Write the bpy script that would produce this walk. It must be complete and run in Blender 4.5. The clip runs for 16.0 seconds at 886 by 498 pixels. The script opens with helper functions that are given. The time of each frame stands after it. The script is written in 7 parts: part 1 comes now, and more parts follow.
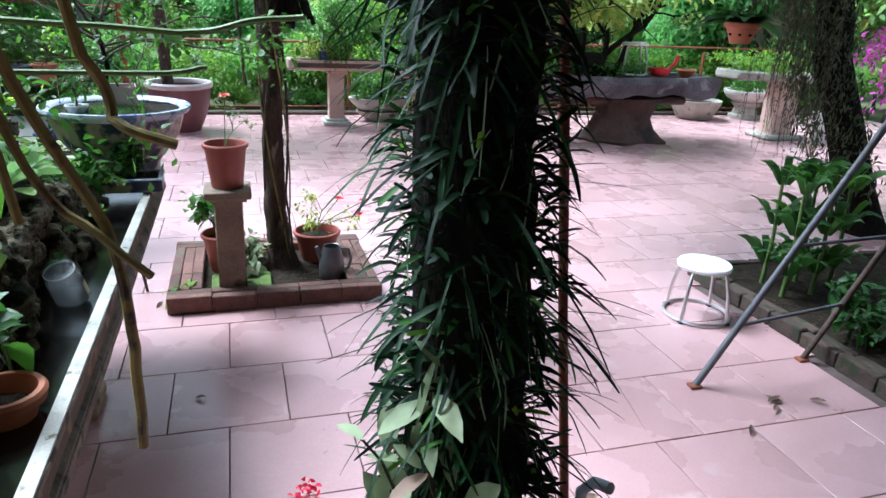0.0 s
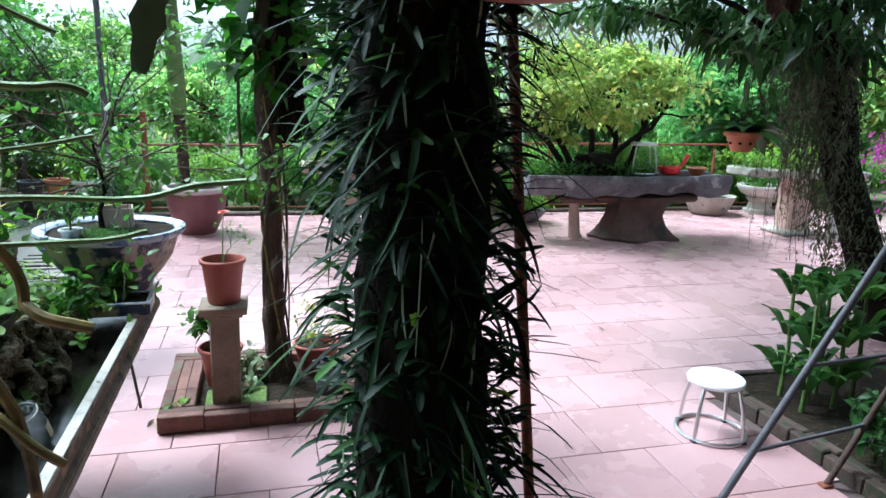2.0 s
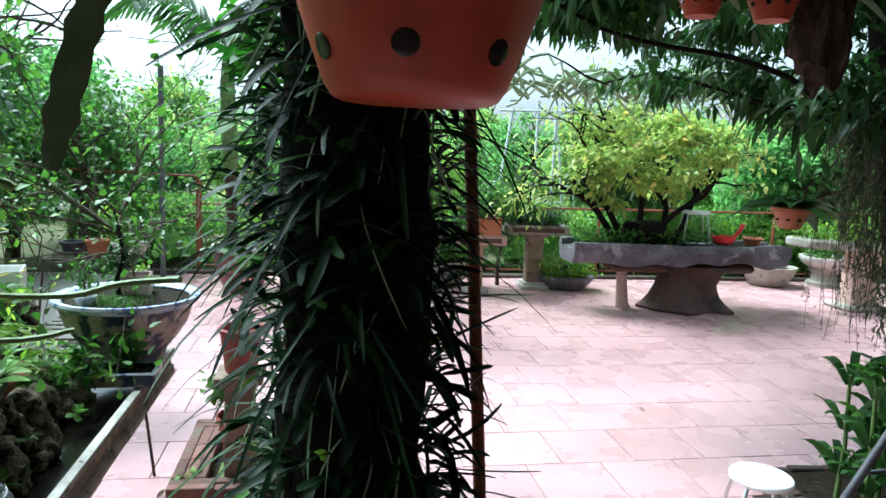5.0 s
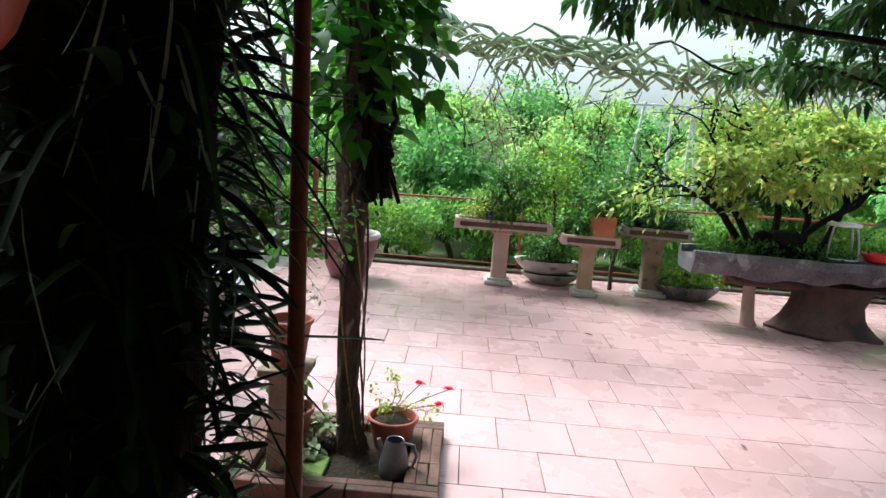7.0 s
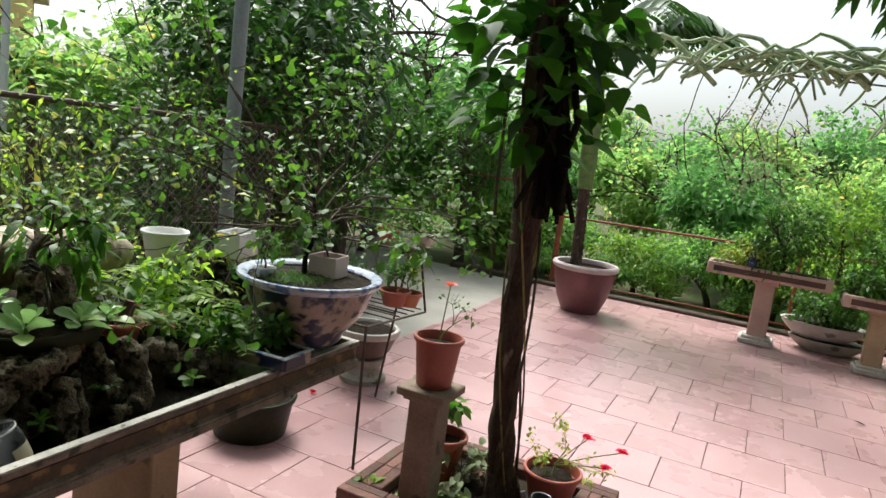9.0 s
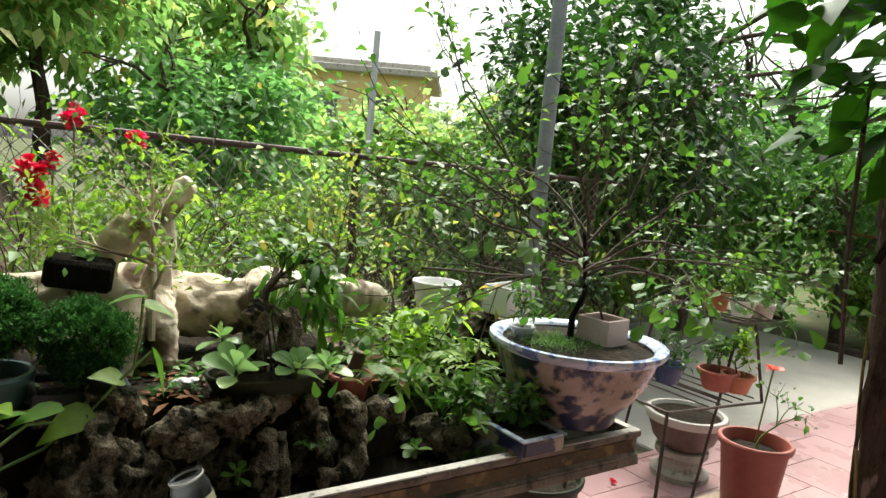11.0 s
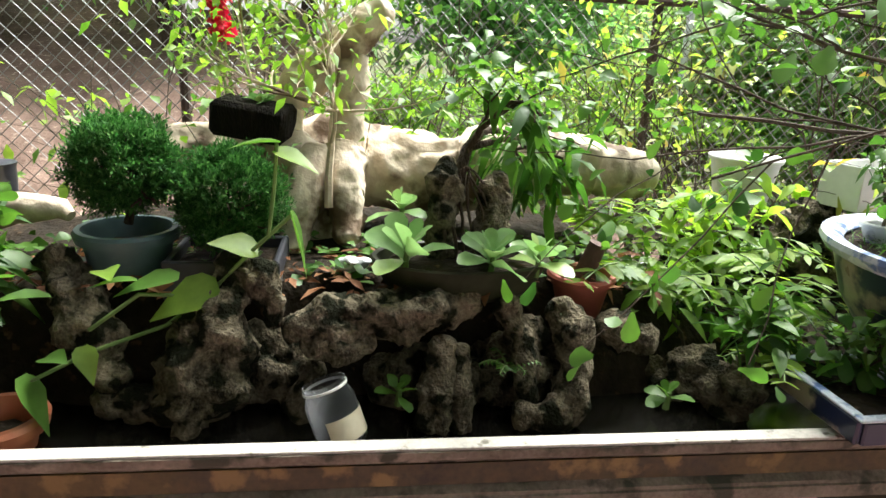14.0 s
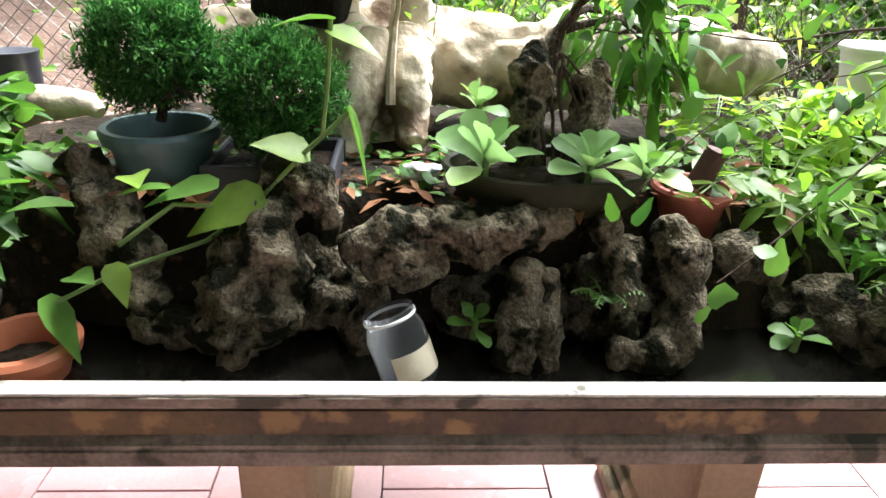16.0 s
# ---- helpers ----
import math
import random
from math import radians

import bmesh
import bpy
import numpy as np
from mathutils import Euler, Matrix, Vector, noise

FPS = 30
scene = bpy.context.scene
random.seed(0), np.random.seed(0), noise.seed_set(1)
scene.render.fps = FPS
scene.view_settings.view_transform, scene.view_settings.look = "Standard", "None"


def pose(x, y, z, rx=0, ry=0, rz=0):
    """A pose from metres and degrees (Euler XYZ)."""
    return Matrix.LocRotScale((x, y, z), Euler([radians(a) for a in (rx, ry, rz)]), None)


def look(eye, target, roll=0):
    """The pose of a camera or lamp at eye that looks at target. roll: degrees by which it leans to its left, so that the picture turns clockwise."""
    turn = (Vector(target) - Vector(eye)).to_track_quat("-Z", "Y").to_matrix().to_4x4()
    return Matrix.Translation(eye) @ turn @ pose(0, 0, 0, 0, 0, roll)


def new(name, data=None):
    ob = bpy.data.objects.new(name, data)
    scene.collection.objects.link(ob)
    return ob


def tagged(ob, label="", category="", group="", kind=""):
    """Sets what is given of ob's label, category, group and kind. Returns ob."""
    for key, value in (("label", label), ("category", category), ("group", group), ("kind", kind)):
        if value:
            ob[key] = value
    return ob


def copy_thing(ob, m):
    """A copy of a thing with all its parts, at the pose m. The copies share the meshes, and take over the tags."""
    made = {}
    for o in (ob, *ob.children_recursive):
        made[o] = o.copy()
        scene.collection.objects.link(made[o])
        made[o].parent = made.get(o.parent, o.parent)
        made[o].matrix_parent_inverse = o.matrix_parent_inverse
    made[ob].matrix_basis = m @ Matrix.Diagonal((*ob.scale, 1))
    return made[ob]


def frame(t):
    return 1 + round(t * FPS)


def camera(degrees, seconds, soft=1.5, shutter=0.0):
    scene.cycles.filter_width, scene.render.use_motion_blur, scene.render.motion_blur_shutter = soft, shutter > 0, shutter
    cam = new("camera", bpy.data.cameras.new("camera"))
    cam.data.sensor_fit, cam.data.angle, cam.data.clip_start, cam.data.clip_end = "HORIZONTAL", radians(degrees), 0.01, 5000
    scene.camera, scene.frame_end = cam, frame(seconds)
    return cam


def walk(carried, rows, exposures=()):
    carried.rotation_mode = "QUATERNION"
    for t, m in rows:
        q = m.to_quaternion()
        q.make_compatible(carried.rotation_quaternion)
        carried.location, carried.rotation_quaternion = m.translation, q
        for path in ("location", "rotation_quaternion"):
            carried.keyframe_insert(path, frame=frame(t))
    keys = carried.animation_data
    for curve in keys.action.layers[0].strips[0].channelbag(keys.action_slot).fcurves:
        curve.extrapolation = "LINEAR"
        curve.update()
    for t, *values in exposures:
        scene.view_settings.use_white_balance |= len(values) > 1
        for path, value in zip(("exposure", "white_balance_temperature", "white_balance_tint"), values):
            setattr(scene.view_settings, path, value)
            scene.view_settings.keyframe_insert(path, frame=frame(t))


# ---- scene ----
cam = camera(66.4, 16.0)
PATH = [
    (0, (0.08, -0.053, 1.389), (0.642, 1.739, 0.701), 2.9),
    (0.5, (0.084, -0.024, 1.4), (0.686, 1.765, 0.742), 2.8),
    (1, (0.112, -0.001, 1.449), (0.684, 1.823, 0.859), 2.4),
    (1.5, (0.16, -0.003, 1.495), (0.682, 1.864, 1.001), 2.0),
    (2, (0.204, 0.004, 1.484), (0.714, 1.887, 1.045), 1.9),
    (2.5, (0.239, 0.008, 1.505), (0.699, 1.916, 1.118), 2.4),
    (3, (0.266, 0.008, 1.522), (0.687, 1.933, 1.176), 3.0),
    (3.5, (0.297, -0.001, 1.525), (0.658, 1.943, 1.221), 2.8),
    (4, (0.32, 0.01, 1.534), (0.683, 1.952, 1.225), 2.9),
    (4.2, (0.326, 0.028, 1.539), (0.707, 1.969, 1.237), 3.3),
    (6.3, (0.556, 0.244, 1.533), (0.69, 2.223, 1.275), 1.9),
    (6.5, (0.601, 0.289, 1.54), (0.67, 2.269, 1.263), 2.6),
    (7, (0.717, 0.312, 1.552), (0.668, 2.286, 1.23), 4.5),
    (7.5, (0.791, 0.411, 1.516), (0.712, 2.386, 1.211), 5.6),
    (8, (0.847, 0.543, 1.532), (0.519, 2.497, 1.261), 5.2),
    (8.5, (0.949, 0.645, 1.504), (0.434, 2.556, 1.214), 5.0),
    (9, (1.082, 0.759, 1.486), (0.242, 2.548, 1.181), 7.3),
    (9.5, (1.104, 0.868, 1.463), (0.024, 2.519, 1.134), 7.0),
    (10, (1.065, 1.047, 1.445), (-0.237, 2.544, 1.189), 7.5),
    (10.2, (1.062, 1.101, 1.442), (-0.319, 2.528, 1.204), 6.5),
    (12.3, (0.858, 1.486, 1.331), (-0.996, 2.127, 0.946), 5.8),
    (12.5, (0.824, 1.507, 1.321), (-1.041, 2.092, 0.9), 5.2),
    (13, (0.739, 1.578, 1.306), (-1.147, 2.072, 0.863), 5.3),
    (13.5, (0.669, 1.659, 1.289), (-1.238, 1.989, 0.783), 3.2),
    (14, (0.6, 1.679, 1.255), (-1.298, 1.929, 0.675), 2.7),
    (14.5, (0.558, 1.675, 1.239), (-1.316, 1.901, 0.579), 2.4),
    (15, (0.513, 1.663, 1.215), (-1.347, 1.84, 0.499), 2.4),
    (15.5, (0.46, 1.657, 1.203), (-1.374, 1.785, 0.416), 2.5),
    (16, (0.424, 1.653, 1.197), (-1.389, 1.758, 0.358), 2.1),
]
walk(cam, [(t, look(eye, target, roll)) for t, eye, target, roll in PATH],
     exposures=[(0, 1.12, 5080, 1), (4.2, 1.22, 5150, -6), (6.3, 1.08, 5500, -4), (7.5, 0.84, 5800, -2), (8.3, 0.68, 5900, 2), (9, 0.64, 6350, 4), (10.2, 0.82, 6550, 3), (12.3, 1.42, 6700, 2), (14, 1.75, 6400, 5), (16, 2.18, 6050, 9)])

# ---- sky and light ----
world = bpy.data.worlds.new("sky")
scene.world = world
world.use_nodes = True
wn = world.node_tree
sky = wn.nodes.new("ShaderNodeTexSky")
sky.sky_type, sky.sun_disc = "NISHITA", False
sky.sun_elevation, sky.sun_rotation = radians(56), radians(-49)
sky.air_density, sky.dust_density, sky.ozone_density = 1.0, 5.0, 1.0
soft_sky = wn.nodes.new("ShaderNodeHueSaturation")
soft_sky.inputs["Saturation"].default_value = 0.25
wn.links.new(sky.outputs[0], soft_sky.inputs["Color"])
wn.links.new(soft_sky.outputs[0], wn.nodes["Background"].inputs[0])
wn.nodes["Background"].inputs[1].default_value = 0.15
sun = new("sun", bpy.data.lights.new("sun", "SUN"))
sun.data.energy, sun.data.angle, sun.data.color = 3.5, radians(24), (1.0, 0.97, 0.92)
sun.matrix_world = look((-7, 6, 13.7), (0, 0, 0))


# ---- materials ----
def surface(name, a, b, scale=6.0, rough=0.7, metal=0.0, bump=0.3, fine=60.0, random_by="", spread=0.0, spots=None, stretch=(1, 1, 1), depth=0.02, spec=0.5):
    """Two tones mixed by noise at two scales, relief, and if wanted a third tone in spots."""
    m = bpy.data.materials.new(name)
    m.use_nodes = True
    t = m.node_tree
    n, l = t.nodes, t.links
    p = n["Principled BSDF"]
    co = n.new("ShaderNodeTexCoord")
    mp = n.new("ShaderNodeMapping")
    mp.inputs["Scale"].default_value = stretch
    l.new(co.outputs["Object"], mp.inputs["Vector"])
    src = mp.outputs["Vector"]
    if random_by == "object":
        oi = n.new("ShaderNodeObjectInfo")
        ad = n.new("ShaderNodeVectorMath")
        ad.operation = "MULTIPLY_ADD"
        co2 = n.new("ShaderNodeCombineXYZ")
        for k in range(3):
            l.new(oi.outputs["Random"], co2.inputs[k])
        l.new(co2.outputs[0], ad.inputs[0])
        ad.inputs[1].default_value = (13.0, 29.0, 7.0)
        l.new(src, ad.inputs[2])
        src = ad.outputs[0]
    big = n.new("ShaderNodeTexNoise")
    big.inputs["Scale"].default_value, big.inputs["Detail"].default_value = scale, 6
    small = n.new("ShaderNodeTexNoise")
    small.inputs["Scale"].default_value, small.inputs["Detail"].default_value = fine, 4
    l.new(src, big.inputs["Vector"])
    l.new(src, small.inputs["Vector"])
    add = n.new("ShaderNodeMath")
    add.operation = "MULTIPLY_ADD"
    l.new(small.outputs["Fac"], add.inputs[0])
    add.inputs[1].default_value = 0.5
    l.new(big.outputs["Fac"], add.inputs[2])
    ramp = n.new("ShaderNodeMapRange")
    ramp.inputs["From Min"].default_value, ramp.inputs["From Max"].default_value = 0.5, 1.0
    l.new(add.outputs[0], ramp.inputs["Value"])
    mix = n.new("ShaderNodeMix")
    mix.data_type = "RGBA"
    mix.inputs["A"].default_value, mix.inputs["B"].default_value = (*a, 1), (*b, 1)
    l.new(ramp.outputs["Result"], mix.inputs["Factor"])
    col = mix.outputs["Result"]
    if spots:
        sp = n.new("ShaderNodeTexNoise")
        sp.inputs["Scale"].default_value, sp.inputs["Detail"].default_value = spots[1], 5
        l.new(src, sp.inputs["Vector"])
        rg = n.new("ShaderNodeMapRange")
        rg.inputs["From Min"].default_value, rg.inputs["From Max"].default_value = spots[2], spots[2] + 0.08
        l.new(sp.outputs["Fac"], rg.inputs["Value"])
        mx = n.new("ShaderNodeMix")
        mx.data_type = "RGBA"
        mx.inputs["B"].default_value = (*spots[0], 1)
        l.new(col, mx.inputs["A"])
        l.new(rg.outputs["Result"], mx.inputs["Factor"])
        col = mx.outputs["Result"]
    if random_by:
        rnd = n.new("ShaderNodeObjectInfo").outputs["Random"] if random_by == "object" else n.new("ShaderNodeNewGeometry").outputs["Random Per Island"]
        hs = n.new("ShaderNodeHueSaturation")
        mr = n.new("ShaderNodeMapRange")
        mr.inputs["To Min"].default_value, mr.inputs["To Max"].default_value = 1 - spread, 1 + spread
        l.new(rnd, mr.inputs["Value"])
        l.new(mr.outputs["Result"], hs.inputs["Value"])
        l.new(col, hs.inputs["Color"])
        col = hs.outputs["Color"]
    l.new(col, p.inputs["Base Color"])
    rr = n.new("ShaderNodeMapRange")
    rr.inputs["To Min"].default_value, rr.inputs["To Max"].default_value = max(rough - 0.12, 0.03), min(rough + 0.12, 1)
    l.new(big.outputs["Fac"], rr.inputs["Value"])
    l.new(rr.outputs["Result"], p.inputs["Roughness"])
    p.inputs["Metallic"].default_value = metal
    p.inputs["Specular IOR Level"].default_value = spec
    if bump:
        bp = n.new("ShaderNodeBump")
        bp.inputs["Strength"].default_value, bp.inputs["Distance"].default_value = bump, depth
        l.new(add.outputs[0], bp.inputs["Height"])
        l.new(bp.outputs["Normal"], p.inputs["Normal"])
    return m


def leaf_surface(name, a, b, through_light=0.35, rough=0.45, tint=None, spec=0.35):
    """Leaf: tone from leaf to leaf, light shining through the blade."""
    m = bpy.data.materials.new(name)
    m.use_nodes = True
    n, l = m.node_tree.nodes, m.node_tree.links
    p = n["Principled BSDF"]
    g = n.new("ShaderNodeNewGeometry")
    oi = n.new("ShaderNodeObjectInfo")
    sm = n.new("ShaderNodeMath")
    sm.operation = "MULTIPLY_ADD"
    sm.inputs[1].default_value = 0.35
    fr = n.new("ShaderNodeMath")
    fr.operation = "FRACT"
    l.new(oi.outputs["Random"], sm.inputs[0])
    l.new(g.outputs["Random Per Island"], sm.inputs[2])
    l.new(sm.outputs[0], fr.inputs[0])
    ramp = n.new("ShaderNodeValToRGB")
    e = ramp.color_ramp.elements
    e[0].color, e[1].color = (*a, 1), (*b, 1)
    if tint:
        k = e.new(0.86)
        k.color = (*b, 1)
        e[-1].color = (*tint, 1)
    l.new(fr.outputs[0], ramp.inputs[0])
    no = n.new("ShaderNodeTexNoise")
    no.inputs["Scale"].default_value = 45
    co = n.new("ShaderNodeTexCoord")
    l.new(co.outputs["Object"], no.inputs["Vector"])
    hs = n.new("ShaderNodeHueSaturation")
    mr = n.new("ShaderNodeMapRange")
    mr.inputs["To Min"].default_value, mr.inputs["To Max"].default_value = 0.7, 1.3
    l.new(no.outputs["Fac"], mr.inputs["Value"])
    l.new(mr.outputs["Result"], hs.inputs["Value"])
    l.new(ramp.outputs["Color"], hs.inputs["Color"])
    l.new(hs.outputs["Color"], p.inputs["Base Color"])
    p.inputs["Roughness"].default_value = rough
    p.inputs["Specular IOR Level"].default_value = spec
    tr = n.new("ShaderNodeBsdfTranslucent")
    br = n.new("ShaderNodeHueSaturation")
    br.inputs["Value"].default_value, br.inputs["Saturation"].default_value = 1.5, 1.1
    l.new(hs.outputs["Color"], br.inputs["Color"])
    l.new(br.outputs["Color"], tr.inputs["Color"])
    mx = n.new("ShaderNodeMixShader")
    mx.inputs[0].default_value = through_light
    l.new(p.outputs[0], mx.inputs[1])
    l.new(tr.outputs[0], mx.inputs[2])
    l.new(mx.outputs[0], n["Material Output"].inputs["Surface"])
    return m


M_TILE = surface("pink floor tile", (0.40, 0.235, 0.235), (0.49, 0.305, 0.31), 3.0, 0.28, bump=0.08, fine=90, random_by="object", spread=0.04, spots=((0.50, 0.34, 0.345), 5.0, 0.68), depth=0.004)
M_GROUT = surface("dark grout", (0.08, 0.055, 0.05), (0.14, 0.10, 0.09), 8, 0.9)
M_SOIL = surface("dark garden soil", (0.010, 0.008, 0.005), (0.032, 0.023, 0.015), 12, 0.95, bump=1.0, fine=50, spots=((0.09, 0.055, 0.03), 34, 0.62), spec=0.12)
M_GROUND = surface("weedy earth", (0.06, 0.07, 0.03), (0.12, 0.10, 0.06), 1.5, 0.95, bump=0.8, fine=18, spots=((0.05, 0.10, 0.025), 4, 0.52), spec=0.12)
M_LITTER = surface("leaf litter bank", (0.09, 0.058, 0.045), (0.20, 0.135, 0.105), 4, 0.95, bump=1.0, fine=40, spots=((0.30, 0.23, 0.18), 22, 0.6), spec=0.12)
M_CONC = surface("weathered concrete", (0.24, 0.22, 0.18), (0.42, 0.39, 0.34), 7, 0.85, bump=0.5, fine=110, spots=((0.10, 0.10, 0.07), 9, 0.6), depth=0.008)
M_TROUGH = surface("old painted concrete trough", (0.085, 0.068, 0.045), (0.26, 0.22, 0.17), 13, 0.8, bump=0.6, fine=140, spots=((0.045, 0.045, 0.028), 16, 0.55), depth=0.006)
M_RIM = surface("pale weathered rim", (0.30, 0.28, 0.24), (0.56, 0.53, 0.48), 22, 0.8, bump=0.5, fine=160, spots=((0.12, 0.11, 0.08), 34, 0.62), depth=0.004)
M_PANEL = surface("stained brown trough panel", (0.03, 0.022, 0.011), (0.12, 0.08, 0.03), 7, 0.7, bump=0.4, fine=80, spots=((0.21, 0.135, 0.05), 17, 0.55), depth=0.006)
M_TANCONC = surface("tan concrete", (0.34, 0.24, 0.14), (0.50, 0.38, 0.25), 6, 0.8, bump=0.4, fine=90, spots=((0.13, 0.11, 0.06), 8, 0.6), depth=0.006)
M_PINKCONC = surface("pink cast stone", (0.42, 0.27, 0.22), (0.55, 0.40, 0.34), 5, 0.8, bump=0.4, fine=80, spots=((0.22, 0.17, 0.14), 7, 0.6), depth=0.006)
M_GREYSTONE = surface("pale grey cast stone", (0.40, 0.37, 0.33), (0.58, 0.54, 0.50), 8, 0.85, bump=0.5, fine=80, spots=((0.2, 0.18, 0.15), 9, 0.6), depth=0.008)
M_DARKSTONE = surface("dark slate slab", (0.05, 0.045, 0.05), (0.20, 0.19, 0.21), 4, 0.75, bump=0.7, fine=40, spots=((0.30, 0.29, 0.30), 5, 0.58), depth=0.02)
M_TRUNKBASE = surface("reddish brown sculpted base", (0.05, 0.028, 0.022), (0.13, 0.066, 0.05), 5, 0.75, bump=0.7, fine=35, spots=((0.04, 0.03, 0.025), 4, 0.57))
M_TERRA = surface("red plastic pot", (0.28, 0.065, 0.045), (0.38, 0.105, 0.075), 6, 0.5, bump=0.1, fine=60, spots=((0.30, 0.16, 0.11), 12, 0.66), depth=0.003)
M_ORANGEPOT = surface("glazed orange clay", (0.33, 0.045, 0.018), (0.42, 0.07, 0.03), 5, 0.42, bump=0.12, fine=40, spots=((0.40, 0.12, 0.06), 16, 0.68), depth=0.003)
M_CLAY = surface("orange clay", (0.38, 0.11, 0.05), (0.48, 0.18, 0.09), 5, 0.55, bump=0.15, fine=50, depth=0.004)
M_URN = surface("maroon glazed urn", (0.11, 0.035, 0.04), (0.20, 0.07, 0.075), 5, 0.45, bump=0.2, fine=50, depth=0.005)
M_BROWNGLAZE = surface("brown glazed clay", (0.07, 0.042, 0.034), (0.15, 0.095, 0.078), 6, 0.5, bump=0.2, fine=50, depth=0.004)
M_POLE = surface("weathered green-grey pole", (0.13, 0.16, 0.16), (0.24, 0.27, 0.27), 5, 0.6, bump=0.15, fine=60, depth=0.003)
M_URNRIM = surface("pale worn urn rim", (0.40, 0.33, 0.32), (0.55, 0.47, 0.46), 8, 0.7, bump=0.2)
M_PORC = surface("white porcelain", (0.62, 0.63, 0.64), (0.74, 0.75, 0.76), 4, 0.22, bump=0.03, fine=30, spots=((0.035, 0.05, 0.16), 9, 0.57))
M_PORCRIM = surface("blue and white glazed rim", (0.42, 0.46, 0.54), (0.58, 0.62, 0.68), 8, 0.25, bump=0.03, spots=((0.14, 0.20, 0.38), 30, 0.52))
M_PORCBODY = surface("cream porcelain painted dark blue", (0.28, 0.22, 0.17), (0.40, 0.33, 0.27), 6, 0.3, bump=0.03, spots=((0.012, 0.018, 0.05), 14, 0.47))
M_BLUE = surface("dark blue glaze", (0.02, 0.035, 0.10), (0.04, 0.07, 0.18), 6, 0.3, bump=0.05)
M_BARK = surface("brown tree bark", (0.025, 0.018, 0.013), (0.12, 0.085, 0.065), 10, 0.9, bump=1.0, fine=70, stretch=(3, 3, 0.8), spots=((0.26, 0.22, 0.18), 8, 0.63), spec=0.12)
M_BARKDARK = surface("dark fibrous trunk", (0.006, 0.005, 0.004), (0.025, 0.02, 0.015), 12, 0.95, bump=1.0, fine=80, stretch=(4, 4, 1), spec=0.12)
M_TWIG = surface("dark twig bark", (0.045, 0.035, 0.025), (0.12, 0.10, 0.075), 20, 0.85, bump=0.5, fine=120, spec=0.12)
M_STEM = surface("mottled yellow-green stem", (0.13, 0.11, 0.03), (0.30, 0.22, 0.06), 14, 0.6, bump=0.4, fine=90, spots=((0.05, 0.035, 0.02), 18, 0.56), depth=0.004)
M_GREENSTEM = surface("green stem", (0.08, 0.14, 0.03), (0.16, 0.24, 0.07), 16, 0.6, bump=0.2)
M_DRIFT = surface("pale driftwood", (0.44, 0.34, 0.23), (0.72, 0.63, 0.50), 7, 0.8, bump=0.8, fine=40, spots=((0.13, 0.085, 0.05), 9, 0.53), stretch=(1, 1, 1), depth=0.015)
# The near-black spots paint the shade of pits and cavities onto the stone.
M_ROCK = surface("porous grey-brown rock with painted cavity shade", (0.016, 0.013, 0.008), (0.32, 0.268, 0.185), 24, 0.9, bump=1.0, fine=170, spots=((0.012, 0.013, 0.006), 20, 0.49), depth=0.02, spec=0.12)
M_BRICK = surface("old red brick", (0.07, 0.032, 0.025), (0.18, 0.09, 0.07), 10, 0.9, bump=0.7, fine=70, random_by="object", spread=0.3, spots=((0.09, 0.08, 0.05), 12, 0.58), depth=0.008)
M_RUST = surface("rusty red painted steel", (0.16, 0.04, 0.02), (0.32, 0.10, 0.045), 14, 0.6, bump=0.3, fine=120, depth=0.003)
M_GREYSTEEL = surface("grey painted steel tube", (0.10, 0.10, 0.115), (0.19, 0.185, 0.20), 12, 0.5, metal=0.4, bump=0.2, fine=90, spots=((0.22, 0.09, 0.05), 9, 0.63), depth=0.003)
M_DARKSTEEL = surface("dark rusty iron", (0.03, 0.022, 0.018), (0.10, 0.06, 0.045), 15, 0.7, metal=0.3, bump=0.3)
M_CHROME = surface("brushed aluminium", (0.62, 0.62, 0.63), (0.78, 0.78, 0.79), 8, 0.38, metal=1.0, bump=0.05, fine=150)
# Seat copy of the aluminium: bright sky reflection put in as near-white colour.
M_STOOLTOP = surface("aluminium whitened with sky glare", (0.80, 0.80, 0.80), (0.90, 0.90, 0.90), 9, 0.6, metal=0.4, bump=0.08, fine=120)
M_PEWTER = surface("grey enamel", (0.13, 0.13, 0.14), (0.24, 0.24, 0.25), 9, 0.4, metal=0.4, bump=0.1)
M_PVC = surface("blue-grey pvc pipe", (0.30, 0.36, 0.42), (0.42, 0.48, 0.54), 6, 0.4, bump=0.05)
M_WHITEPIPE = surface("pale galvanised pipe", (0.55, 0.58, 0.60), (0.70, 0.72, 0.73), 6, 0.45, bump=0.1)
M_WHITE = surface("white plastic", (0.66, 0.66, 0.64), (0.78, 0.78, 0.76), 6, 0.4, bump=0.05, spots=((0.45, 0.42, 0.35), 8, 0.68))
M_PINKPLASTIC = surface("pale pink plastic", (0.62, 0.46, 0.42), (0.72, 0.57, 0.52), 6, 0.45, bump=0.05)
M_RED = surface("bright red plastic", (0.62, 0.02, 0.03), (0.75, 0.05, 0.06), 5, 0.35, bump=0.03)
M_GREENPOT = surface("blue-green plastic pot", (0.06, 0.11, 0.115), (0.10, 0.165, 0.17), 5, 0.4, bump=0.05)
M_BLACKPOT = surface("black plastic", (0.018, 0.019, 0.026), (0.04, 0.042, 0.055), 7, 0.4, bump=0.05)
M_OLIVEPOT = surface("dark olive glazed pot", (0.012, 0.014, 0.008), (0.042, 0.045, 0.024), 7, 0.5, bump=0.25, fine=40, depth=0.005, spec=0.15)
